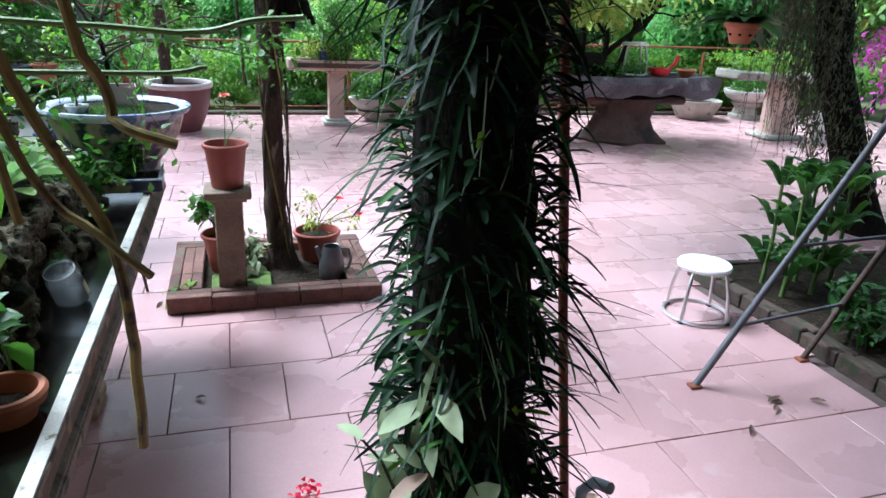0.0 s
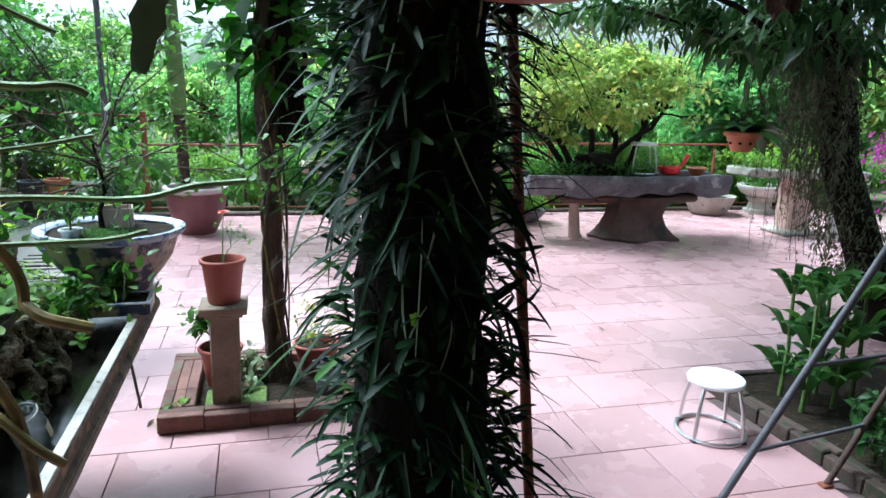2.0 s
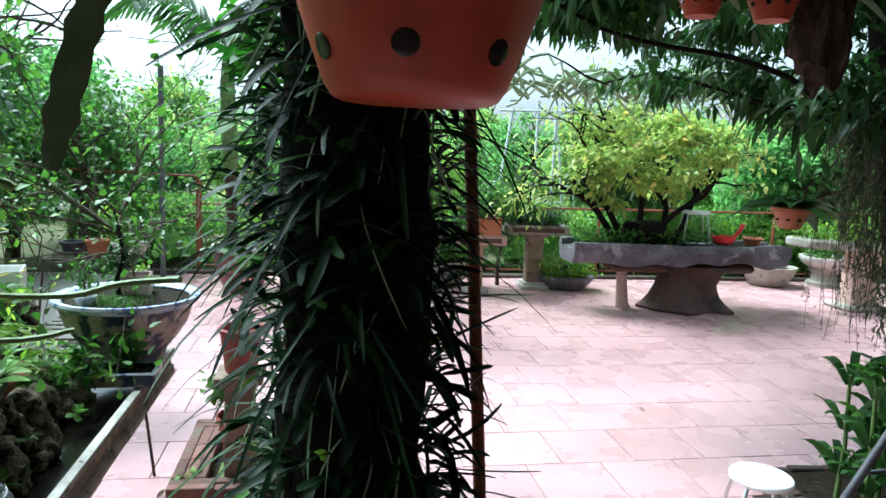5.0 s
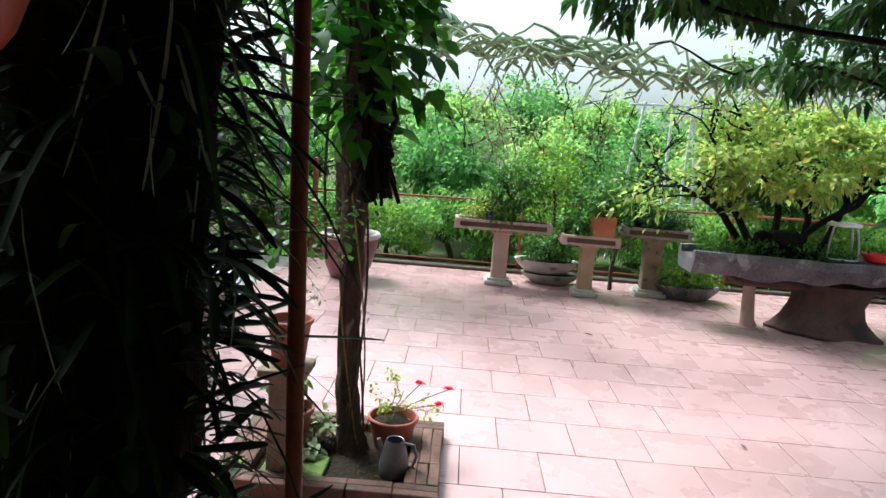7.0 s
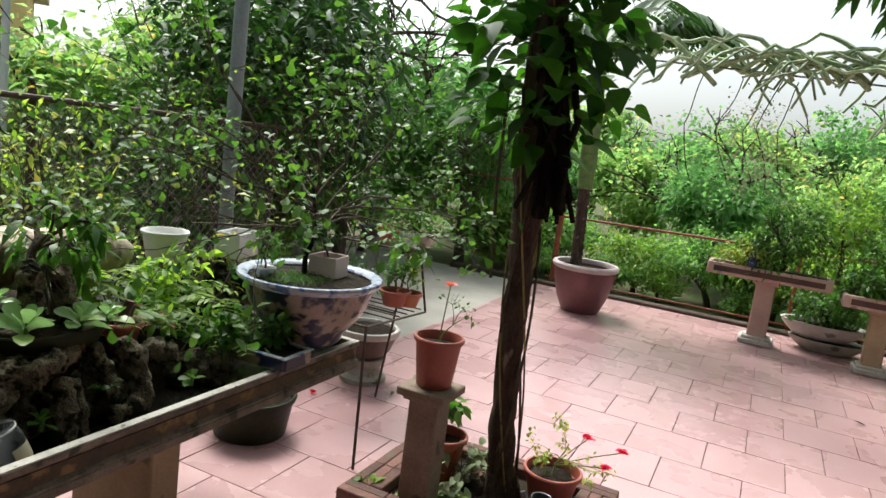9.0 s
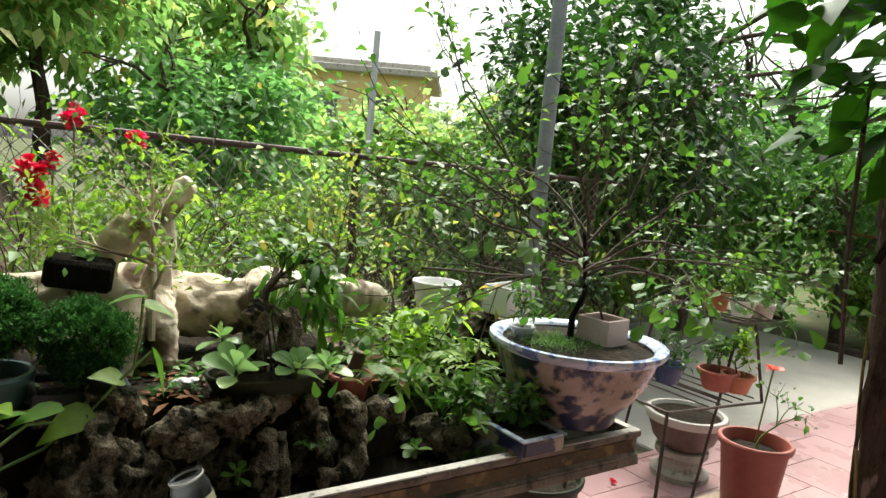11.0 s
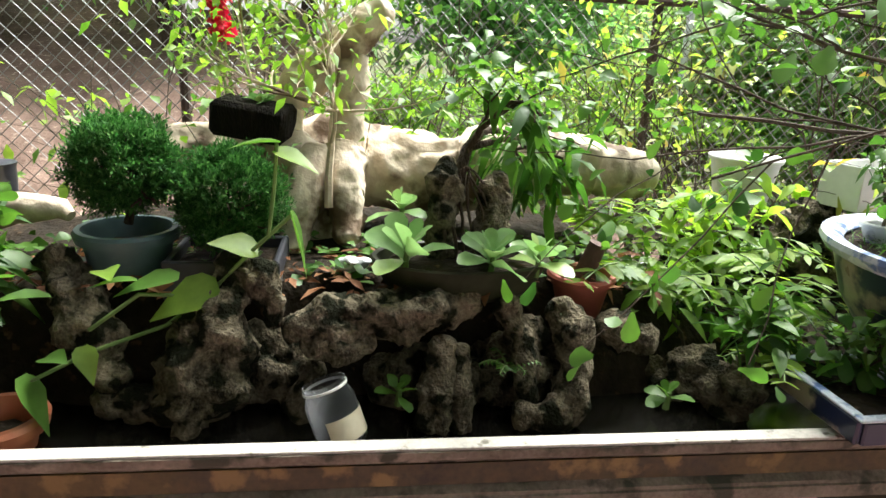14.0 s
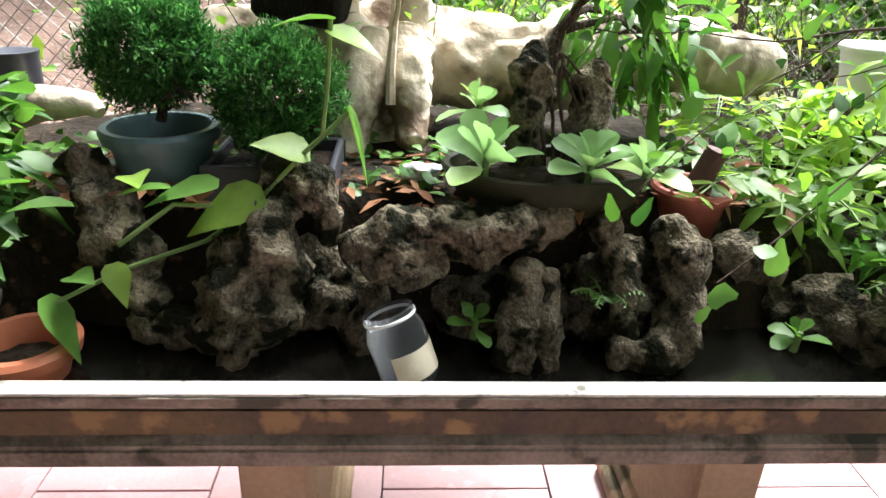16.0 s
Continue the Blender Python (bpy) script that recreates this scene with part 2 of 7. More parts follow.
M_MOSS = surface("green moss", (0.07, 0.12, 0.02), (0.16, 0.22, 0.05), 20, 0.95, bump=1.0, fine=120)
M_WATER = surface("black still water", (0.006, 0.006, 0.005), (0.014, 0.012, 0.009), 3, 0.12, bump=0.02)
M_WIRE = surface("galvanised fence wire", (0.20, 0.20, 0.19), (0.32, 0.32, 0.30), 20, 0.6, bump=0.1)
M_BRICKDARK = surface("dark mossy brick", (0.035, 0.022, 0.018), (0.10, 0.065, 0.05), 10, 0.9, bump=0.8, fine=70, random_by="object", spread=0.3, spots=((0.03, 0.04, 0.015), 12, 0.55), depth=0.008)
M_PATH = surface("grey concrete path", (0.34, 0.32, 0.28), (0.46, 0.43, 0.38), 3, 0.9, bump=0.3, fine=60)
M_WALL = surface("brown house plaster", (0.14, 0.11, 0.09), (0.20, 0.16, 0.13), 2, 0.9, bump=0.1)
M_YELLOW = surface("yellow house plaster", (0.72, 0.54, 0.22), (0.80, 0.64, 0.32), 2, 0.9, bump=0.1)
M_ROOF = surface("added shade roof sheet", (0.08, 0.075, 0.07), (0.14, 0.13, 0.12), 2, 0.7, bump=0.1)
M_PETALRED = leaf_surface("red petal", (0.55, 0.02, 0.05), (0.72, 0.06, 0.12), 0.3)
M_PETALPINK = leaf_surface("coral petal", (0.65, 0.16, 0.14), (0.78, 0.28, 0.22), 0.3)
M_PETALMAG = leaf_surface("magenta petal", (0.5, 0.06, 0.4), (0.68, 0.16, 0.55), 0.3)
# Green taken close to black: the column's backlit shade sits in the colour.
M_L_STRAP_BACKLIT = leaf_surface("strap leaf in painted backlit shade", (0.004, 0.011, 0.005), (0.014, 0.038, 0.011), 0.12, 0.5, tint=(0.05, 0.12, 0.02), spec=0.12)
M_L_DARK = leaf_surface("dark green leaf", (0.018, 0.05, 0.012), (0.05, 0.12, 0.025), 0.3)
M_L_MID = leaf_surface("mid green leaf", (0.035, 0.10, 0.018), (0.11, 0.22, 0.04), 0.42)
M_L_LIGHT = leaf_surface("light green leaf", (0.09, 0.20, 0.03), (0.24, 0.36, 0.06), 0.5)
M_L_YEL = leaf_surface("yellow-green leaf", (0.16, 0.26, 0.05), (0.42, 0.46, 0.11), 0.42, tint=(0.50, 0.36, 0.08))
M_L_JADE = leaf_surface("thick pale green leaf", (0.11, 0.23, 0.075), (0.28, 0.45, 0.17), 0.32, 0.3, tint=(0.36, 0.38, 0.08))
M_L_GREY = leaf_surface("grey-green velvety leaf", (0.20, 0.25, 0.13), (0.33, 0.38, 0.22), 0.3, 0.6, tint=(0.28, 0.15, 0.12))
M_L_CYP = leaf_surface("conifer sprig", (0.016, 0.062, 0.014), (0.07, 0.18, 0.045), 0.35, 0.7, tint=(0.13, 0.26, 0.08), spec=0.1)
M_L_VINE = leaf_surface("glossy vine leaf", (0.014, 0.05, 0.008), (0.06, 0.16, 0.02), 0.55, 0.45, spec=0.18)
M_L_BON = leaf_surface("spring green bonsai leaf", (0.15, 0.25, 0.055), (0.40, 0.47, 0.14), 0.5, tint=(0.50, 0.42, 0.12))
M_POST = surface("brown weathered cast stone", (0.17, 0.12, 0.085), (0.32, 0.245, 0.18), 8, 0.85, bump=0.5, fine=100, spots=((0.09, 0.075, 0.05), 10, 0.58), depth=0.006)
M_L_FAR = leaf_surface("hazy foliage", (0.08, 0.19, 0.06), (0.22, 0.40, 0.13), 0.58, 0.6)
# Sunlight is put into the colour of the next two leaf materials.
M_L_SUN = leaf_surface("leaf brightened as if sunlit", (0.16, 0.30, 0.04), (0.36, 0.50, 0.09), 0.55)
M_L_HEDGE = leaf_surface("sunlit hedge leaf", (0.07, 0.18, 0.04), (0.24, 0.40, 0.10), 0.55, 0.55)
M_L_FARY = leaf_surface("hazy light foliage", (0.15, 0.27, 0.08), (0.32, 0.47, 0.16), 0.6, 0.6, tint=(0.45, 0.34, 0.12))
M_L_MOSS = leaf_surface("hanging moss", (0.05, 0.065, 0.03), (0.13, 0.15, 0.08), 0.3, 0.7)
M_L_DRY = leaf_surface("dry leaf", (0.10, 0.04, 0.02), (0.30, 0.15, 0.08), 0.15, 0.7, spec=0.1)
M_CACTUS = surface("green climbing cactus", (0.05, 0.10, 0.035), (0.12, 0.19, 0.08), 12, 0.55, bump=0.3, fine=60)
M_PALELEAF = leaf_surface("pale strap stem", (0.22, 0.33, 0.18), (0.42, 0.52, 0.36), 0.25, 0.5)
M_GLASS = bpy.data.materials.new("clear plastic")
M_GLASS.use_nodes = True
gn, gl = M_GLASS.node_tree.nodes, M_GLASS.node_tree.links
gp = gn["Principled BSDF"]
gp.inputs["Base Color"].default_value = (0.90, 0.92, 0.95, 1)
gp.inputs["Roughness"].default_value, gp.inputs["Transmission Weight"].default_value, gp.inputs["IOR"].default_value = 0.12, 1.0, 1.12
gt = gn.new("ShaderNodeBsdfTranslucent")
gt.inputs["Color"].default_value = (0.75, 0.76, 0.78, 1)
gm = gn.new("ShaderNodeMixShader")
gm.inputs[0].default_value = 0.14
gl.new(gp.outputs[0], gm.inputs[1])
gl.new(gt.outputs[0], gm.inputs[2])
gl.new(gm.outputs[0], gn["Material Output"].inputs["Surface"])


# ---- shapes ----
def box(cx, cy, cz, sx, sy, sz, bevel=0.0):
    bm = bmesh.new()
    bmesh.ops.create_cube(bm, size=1.0)
    bmesh.ops.scale(bm, vec=(sx, sy, sz), verts=bm.verts)
    if bevel:
        bmesh.ops.bevel(bm, geom=bm.edges[:], offset=bevel, segments=1, affect="EDGES")
    bm.verts.index_update()
    v = [(p.co.x + cx, p.co.y + cy, p.co.z + cz) for p in bm.verts]
    f = [tuple(q.index for q in face.verts) for face in bm.faces]
    bm.free()
    return v, f


def lathe(profile, n=28, wobble=0.0, cx=0.0, cy=0.0, sy=1.0):
    v, f = [], []
    m = len(profile)
    for i in range(n):
        a = 2 * math.pi * i / n
        for r, z in profile:
            k = 1 + wobble * noise.noise((math.cos(a) * 1.7, math.sin(a) * 1.7, z * 3))
            v.append((cx + r * k * math.cos(a), cy + r * k * sy * math.sin(a), z))
    for i in range(n):
        j = (i + 1) % n
        for k in range(m - 1):
            f.append((i * m + k, j * m + k, j * m + k + 1, i * m + k + 1))
    if profile[-1][0] > 0.3 * max(p[0] for p in profile):
        for i in range(n):
            j = (i + 1) % n
            f.append((i * m + m - 1, j * m + m - 1, j * m, i * m))
    else:
        f.append(tuple(i * m for i in reversed(range(n))))
        f.append(tuple(i * m + m - 1 for i in range(n)))
    return v, f


def tube(points, radii, n=8):
    pts = [Vector(p) for p in points]
    if not hasattr(radii, "__len__"):
        radii = [radii] * len(pts)
    v, f = [], []
    side = None
    for i, p in enumerate(pts):
        d = (pts[min(i + 1, len(pts) - 1)] - pts[max(i - 1, 0)]).normalized()
        if side is None:
            side = d.orthogonal().normalized()
        side = (side - d * side.dot(d)).normalized()
        up = d.cross(side)
        for k in range(n):
            a = 2 * math.pi * k / n
            q = p + (side * math.cos(a) + up * math.sin(a)) * radii[i]
            v.append((q.x, q.y, q.z))
    for i in range(len(pts) - 1):
        for k in range(n):
            j = (k + 1) % n
            f.append((i * n + k, i * n + j, (i + 1) * n + j, (i + 1) * n + k))
    f.append(tuple(reversed(range(n))))
    f.append(tuple((len(pts) - 1) * n + k for k in range(n)))
    return v, f


def join(*geos):
    v, f = [], []
    for gv, gf in geos:
        o = len(v)
        v.extend(gv)
        f.extend(tuple(i + o for i in q) for q in gf)
    return v, f


def moved(geo, m):
    return [tuple(m @ Vector(p)) for p in geo[0]], geo[1]


def rock(sx, sy, sz, seed, sub=4, rough=0.35, ridged=True):
    bm = bmesh.new()
    bmesh.ops.create_icosphere(bm, subdivisions=sub, radius=1.0)
    o = Vector((seed * 3.7, seed * 1.3, seed * 2.1))
    for p in bm.verts:
        c = p.co.copy()
        s = Vector((c.x, c.y, c.z * 0.75))
        k = 1.1 * noise.noise(c * 1.3 + o) * rough
        if ridged:
            k += rough * (0.75 - 1.9 * abs(noise.noise(s * 1.9 + o))) + 0.7 * rough * (0.4 - abs(noise.noise(s * 4.4 + o)))
            k += 0.22 * rough * (0.35 - abs(noise.noise(c * 11 + o))) + 0.10 * rough * noise.noise(c * 27 + o)
        p.co = Vector((c.x * sx, c.y * sy, c.z * sz)) * (1 + k)
    bm.verts.index_update()
    v = [tuple(p.co) for p in bm.verts]
    f = [tuple(q.index for q in face.verts) for face in bm.faces]
    bm.free()
    return v, f


def gnarled(points, radii, seed, n=36, amp=0.42, sub=14, freq=1.0, cap=0.0):
    """A thick limb with swellings, hollows and ridges."""
    pts, rad = [], []
    for i in range(len(points) - 1):
        for k in range(sub):
            u = k / sub
            pts.append(Vector(points[i]).lerp(Vector(points[i + 1]), u * u * (3 - 2 * u)))
            rad.append(radii[i] + (radii[i + 1] - radii[i]) * u)
    pts.append(Vector(points[-1]))
    rad.append(radii[-1])
    if cap:
        for end in (0, -1):
            p, q = pts[end], pts[1 if end == 0 else -2]
            d = (p - q).normalized() * rad[end] * cap
            extra = [(p + d * (1 - w * w) ** 0.5 * 1.2, rad[end] * w) for w in (0.85, 0.55, 0.15)]
            for c, w in extra:
                pts.insert(0 if end == 0 else len(pts), c)
                rad.insert(0 if end == 0 else len(rad), w)
    v, f = tube(pts, rad, n)
    out = []
    o = Vector((seed * 1.7, seed * 0.6, 0))
    for i, p in enumerate(v):
        c = pts[i // n]
        d = Vector(p) - c
        q = Vector(p)
        k = amp * (1.3 * noise.noise(q * 8 * freq + o) + 1.1 * (0.3 - abs(noise.noise(q * 17 * freq + o))) + 0.5 * (0.3 - abs(noise.noise(q * 40 * freq + o))))
        out.append(tuple(c + d * (1 + k)))
    return out, f


def crag(sx, sy, sz, seed, lobes=3):
    """A weathered stone of several ridged, upright lobes grown together."""
    r = random.Random(seed)
    gs = []
    for k in range(lobes):
        w = r.uniform(0.62, 0.95)
        g = rock(sx * w, sy * w, sz * r.uniform(0.6, 1.0), seed * 7 + k, 5 if max(sx, sy, sz) < 0.2 else 4, 0.40)
        gs.append(moved(g, pose(r.uniform(-.35, .35) * sx, (k - (lobes - 1) / 2) * sy * 0.75 + r.uniform(-.15, .15) * sy, r.uniform(-.25, .1) * sz, r.uniform(-25, 25), r.uniform(-20, 20), r.uniform(0, 360))))
    return join(*gs)


def mesh(name, geo, smooth=True):
    me = bpy.data.meshes.new(name)
    me.from_pydata(geo[0], [], geo[1])
    me.validate()
    if smooth:
        me.polygons.foreach_set("use_smooth", [True] * len(me.polygons))
        if smooth != "soft":
            me.set_sharp_from_angle(angle=radians(40))
    me.update()
    return me


def part(name, geo, material, parent, label="", smooth=True):
    me = geo if isinstance(geo, bpy.types.Mesh) else mesh(name, geo, smooth)
    if not me.materials:
        me.materials.append(material)
    ob = new(name, me)
    ob.parent = parent
    return tagged(ob, label=label)


def thing(name, x, y, z, label, category, group="", kind="", rz=0.0):
    ob = new(name)
    ob.empty_display_size = 0.1
    ob.matrix_world = pose(x, y, z, 0, 0, rz)
    return tagged(ob, label, category, group, kind)


def single(name, geo, material, x, y, z, label, category, group="", kind="", rz=0.0, smooth=True):
    me = mesh(name, geo, smooth)
    me.materials.append(material)
    ob = new(name, me)
    ob.matrix_world = pose(x, y, z, 0, 0, rz)
    return tagged(ob, label, category, group, kind)


SHAPES = {
    "strap": ((0, 0.55), (0.25, 0.9), (0.5, 1.0), (0.75, 0.9), (0.92, 0.6), (1.0, 0.1)),
    "oval": ((0, 0.08), (0.15, 0.6), (0.45, 1.0), (0.75, 0.7), (1.0, 0.04)),
    "heart": ((-0.12, 0.45), (0.05, 0.9), (0.3, 1.0), (0.65, 0.55), (1.0, 0.03)),
    "spoon": ((0, 0.2), (0.3, 0.5), (0.65, 1.0), (0.88, 0.8), (1.0, 0.25)),
    "small": ((0, 0.08), (0.45, 1.0), (1.0, 0.05)),
    "tongue": ((0, 0.5), (0.25, 0.85), (0.5, 1.0), (0.75, 1.0), (0.93, 0.75), (1.0, 0.3)),
    "needle": ((0, 0.5), (0.6, 1.0), (1.0, 0.2)),
}


def blades(base, way, length, width, shape="small", droop=0.15, fold=0.2, seed=0, curl=0.0):
    """Many leaves in one mesh: each a folded blade that bends down along its length."""
    rs = np.random.RandomState(seed + 11)
    base, way = np.asarray(base, float), np.asarray(way, float)
    n = len(base)
    way = way / np.maximum(np.linalg.norm(way, axis=1, keepdims=True), 1e-6)
    length = np.broadcast_to(np.asarray(length, float), (n,))
    width = np.broadcast_to(np.asarray(width, float), (n,))
    droop = np.broadcast_to(np.asarray(droop, float), (n,))
    ref = np.tile((0.0, 0.0, 1.0), (n, 1)) + rs.normal(0, 0.35, (n, 3))
    side = np.cross(way, ref)
    side /= np.maximum(np.linalg.norm(side, axis=1, keepdims=True), 1e-6)
    up = np.cross(side, way)
    prof = SHAPES[shape]
    bend = rs.normal(0, 1, n) * curl
    rows = []
    for u, w in prof:
        mid = base + way * (u * length)[:, None]
        mid = mid + np.array((0, 0, -1.0)) * (droop * max(u, 0) ** 2 * length)[:, None]
        mid = mid + side * (bend * u * u * length)[:, None]
        e = side * (w * width * 0.5)[:, None]
        lift = up * (fold * w * width * 0.5)[:, None]
        rows.append((mid - e + lift, mid, mid + e + lift))
    k = len(prof)
    v = np.stack([q for r in rows for q in r], axis=1).reshape(-1, 3)
    q = []
    for i in range(k - 1):
        a = 3 * i
        q += [(a, a + 1, a + 4, a + 3), (a + 1, a + 2, a + 5, a + 4)]
    q = np.array(q)
    faces = (q[None] + (np.arange(n) * 3 * k)[:, None, None]).reshape(-1, 4)
    return v, faces


def blade_mesh(name, *sets):
    vs, fs, o = [], [], 0
    for v, f in sets:
        vs.append(v)
        fs.append(f + o)
        o += len(v)
    v, f = np.concatenate(vs), np.concatenate(fs)
    me = bpy.data.meshes.new(name)
    me.vertices.add(len(v))
    me.vertices.foreach_set("co", v.astype(np.float32).ravel())
    me.loops.add(f.size)
    me.loops.foreach_set("vertex_index", f.astype(np.int32).ravel())
    me.polygons.add(len(f))
    me.polygons.foreach_set("loop_start", np.arange(0, f.size, 4, dtype=np.int32))
    me.polygons.foreach_set("use_smooth", np.ones(len(f), dtype=bool))
    me.update(calc_edges=True)
    return me


def sphere_ways(rs, n):
    d = rs.normal(0, 1, (n, 3))
    return d / np.linalg.norm(d, axis=1, keepdims=True)


def clumps(seed, n, centre, radii, count, spread, leaf, wide, shape="small", droop=0.25, shell=0.55, out=0.7):
    """Leaves in uneven clumps through an ellipsoid crown."""
    rs = np.random.RandomState(seed)
    c = sphere_ways(rs, count) * (shell + (1 - shell) * rs.rand(count, 1)) * rs.uniform(0.75, 1.2, (count, 1))
    pick = rs.randint(0, count, n)
    off = rs.normal(0, 1, (n, 3)) * spread * rs.uniform(0.5, 1.3, count)[pick][:, None]
    p = (c[pick] + off) * np.array(radii) + np.array(centre)
    way = (c[pick] + off) * out + sphere_ways(rs, n) * 0.9
    ln = leaf * rs.uniform(0.6, 1.35, n)
    return blades(p, way, ln, ln * wide, shape, droop, 0.25, seed)


def limbs(seed, start, way, length, radius, depth, spread=0.6, kids=3, gravity=0.0, n=6, steps=4, wiggle=0.18, split=False):
    """A branching set of tapered limbs: the tubes, and the points along the last twigs with their ways."""
    rs = random.Random(seed)
    geos, tips = [], []

    def grow(p, d, ln, r, k):
        pts, rad = [p], [r]
        for i in range(steps):
            d = (d + Vector((rs.gauss(0, wiggle), rs.gauss(0, wiggle), rs.gauss(0, wiggle) - gravity))).normalized()
            p = p + d * ln / steps
            pts.append(p)
            rad.append(r * (1 - 0.45 * (i + 1) / steps))
            if k == 0:
                tips.append((tuple(p), tuple(d)))
        geos.append(tube(pts, rad, n if k else 4))
        if k:
            for i in range(kids):
                q = pts[rs.randint(max(1, steps // 2), steps)]
                a = Vector((rs.gauss(0, 1), rs.gauss(0, 1), rs.gauss(0, 0.7))).normalized()
                grow(q, (d + a * spread).normalized(), ln * rs.uniform(0.55, 0.85), r * 0.55, k - 1)

    grow(Vector(start), Vector(way).normalized(), length, radius, depth)
    if split:
        return geos[0], join(*geos[1:]), tips
    return join(*geos), tips


def leaves_at(tips, seed, per, leaf, wide, shape="small", jitter=0.03, droop=0.3, fold=0.25):
    rs = np.random.RandomState(seed)
    p = np.repeat(np.array([t[0] for t in tips]), per, axis=0)
    d = np.repeat(np.array([t[1] for t in tips]), per, axis=0)
    n = len(p)
    p = p + rs.normal(0, jitter, (n, 3))
    way = d * 0.5 + sphere_ways(rs, n) * 0.9
    ln = leaf * rs.uniform(0.6, 1.3, n)
    return blades(p, way, ln, ln * wide, shape, droop, fold, seed)


def rosette(seed, n, leaf, wide, rise=0.35, shape="spoon", at=(0, 0, 0), droop=0.25, fold=0.2):
    rs = np.random.RandomState(seed)
    a = np.arange(n) * 2.4 + rs.normal(0, 0.2, n)
    up = rise + np.linspace(0.0, 1.3, n) + rs.normal(0, 0.1, n)
    way = np.stack([np.cos(a), np.sin(a), up], 1)
    ln = leaf * np.linspace(1.1, 0.5, n) * rs.uniform(0.85, 1.15, n)
    base = np.tile(np.array(at, float), (n, 1)) + np.stack([np.cos(a), np.sin(a), np.zeros(n)], 1) * leaf * 0.06
    return blades(base, way, ln, ln * wide, shape, droop, fold, seed)


def pot_profile(r0, r1, h, lip=0.012, wall=0.008, soil=0.03):
    """Outer wall up, over a rolled lip, down inside to a closed floor."""
    return [(r0 * 0.96, 0), (r0, 0.006), (r1 - lip * 0.3, h - lip * 2.2), (r1 + lip * 0.7, h - lip * 2.0), (r1 + lip, h - lip * 0.6), (r1 + lip * 0.6, h), (r1 - wall * 0.4, h), (r1 - wall, h - lip), (r1 - wall - 0.002 - soil * 0.1, h - soil - 0.012), (0.004, h - soil - 0.012)]


def soil_disc(r, z, seed=0, n=20, sy=1.0):
    v, f = [(0, 0, z + 0.008)], []
    for ring, k in ((1, 0.5), (2, 1.0)):
        for i in range(n):
            a = 2 * math.pi * i / n
            v.append((r * k * math.cos(a), r * k * sy * math.sin(a), z + 0.012 * noise.noise((math.cos(a) * 2 + seed, math.sin(a) * 2, ring)) - (0.004 if ring == 2 else 0)))
    for i in range(n):
        j = (i + 1) % n
        f.append((0, 1 + i, 1 + j))
        f.append((1 + i, 1 + n + i, 1 + n + j, 1 + j))
    return v, f


def round_pot(name, x, y, z, r0, r1, h, material, label, category="pot", group="", soil=True, lip=0.012, rib=False):
    p = thing(name, x, y, z, label, category, group)
    prof = pot_profile(r0, r1, h, lip)
    part("body", lathe(prof, 32), material, p)
    if soil:
        part("soil", soil_disc(r1 - 0.012, h - 0.032, x + y), M_SOIL, p, "dark potting soil")
    return p


def curvy(pts, amp, seed, sub=6):
    """Points along a line with small bends."""
    out = []
    for i in range(len(pts) - 1):
        for k in range(sub):
            u = k / sub
            q = Vector(pts[i]).lerp(Vector(pts[i + 1]), u)
            out.append(tuple(q + Vector((noise.noise((i + u, seed, 0.3)), noise.noise((seed, i + u, 1.3)), noise.noise((i + u, 2.2, seed)))) * amp))
    out.append(pts[-1])
    return out




# ---- large structure ----
def ground_sheet():
    v, f = [], []
    n = 48
    xs = [-400, -150, -60] + [-30 + 60 * i / n for i in range(n + 1)] + [60, 150, 400]
    for y in xs:
        for x in xs:
            z = -0.06 + 0.05 * noise.noise((x * 0.5, y * 0.5, 0))
            if x < -2.2 and y < 2.2:
                z += 0.22 * min(-2.2 - x, 5)
            if y > 9:
                z -= 0.02 * min(y - 9, 20)
            if -1.2 < x < 9.5 and -3.5 < y < 8.7:
                z = -0.14
            v.append((x, y, z))
    m = len(xs)
    for j in range(m - 1):
        for i in range(m - 1):
            f.append((j * m + i, j * m + i + 1, (j + 1) * m + i + 1, (j + 1) * m + i))
    return v, f


single("ground", ground_sheet(), M_GROUND, 0, 0, 0, "weedy brown earth beyond the tiled patio", "ground", kind="structure")
X0, X1, Y0, Y1 = -1.25, 9.2, -1.2, 8.4
patio = single("floor", box((X0 + X1) / 2, (Y0 + Y1) / 2, -0.07, X1 - X0, Y1 - Y0, 0.12), M_GROUT, 0, 0, 0, "pink tiled patio floor with dark joints", "floor", kind="structure", smooth=False)
single("kerb", box(3.4, 8.47, -0.04, 11.6, 0.12, 0.16, 0.015), M_BRICKDARK, 0, 0, 0, "low dark mossy brick kerb along the patio", "kerb", kind="structure")
single("path", box(-2.525, 6.45, -0.08, 2.53, 4.1, 0.1, 0.01), M_PATH, 0, 0, 0.01, "grey concrete garden path beside the patio", "path", kind="structure")
single("path", box(-3.4, 3.85, -0.07, 1.6, 1.7, 0.1, 0.01), M_PATH, 0, 0, 0.01, "grey concrete garden path behind the fence", "path", kind="structure")
# Unseen brown walls and roof, added to close the place and cut light.
single("wall_house", box(2.0, -1.35, 1.4, 9.0, 0.2, 3.0), M_WALL, 0, 0, 0, "plain brown plaster wall added out of view behind the porch", "wall", kind="structure", smooth=False)
single("wall_side", box(4.7, 0.25, 1.4, 0.2, 3.3, 3.0), M_WALL, 0, 0, 0, "plain brown plaster wall added out of view to shade one side", "wall", kind="structure", smooth=False)
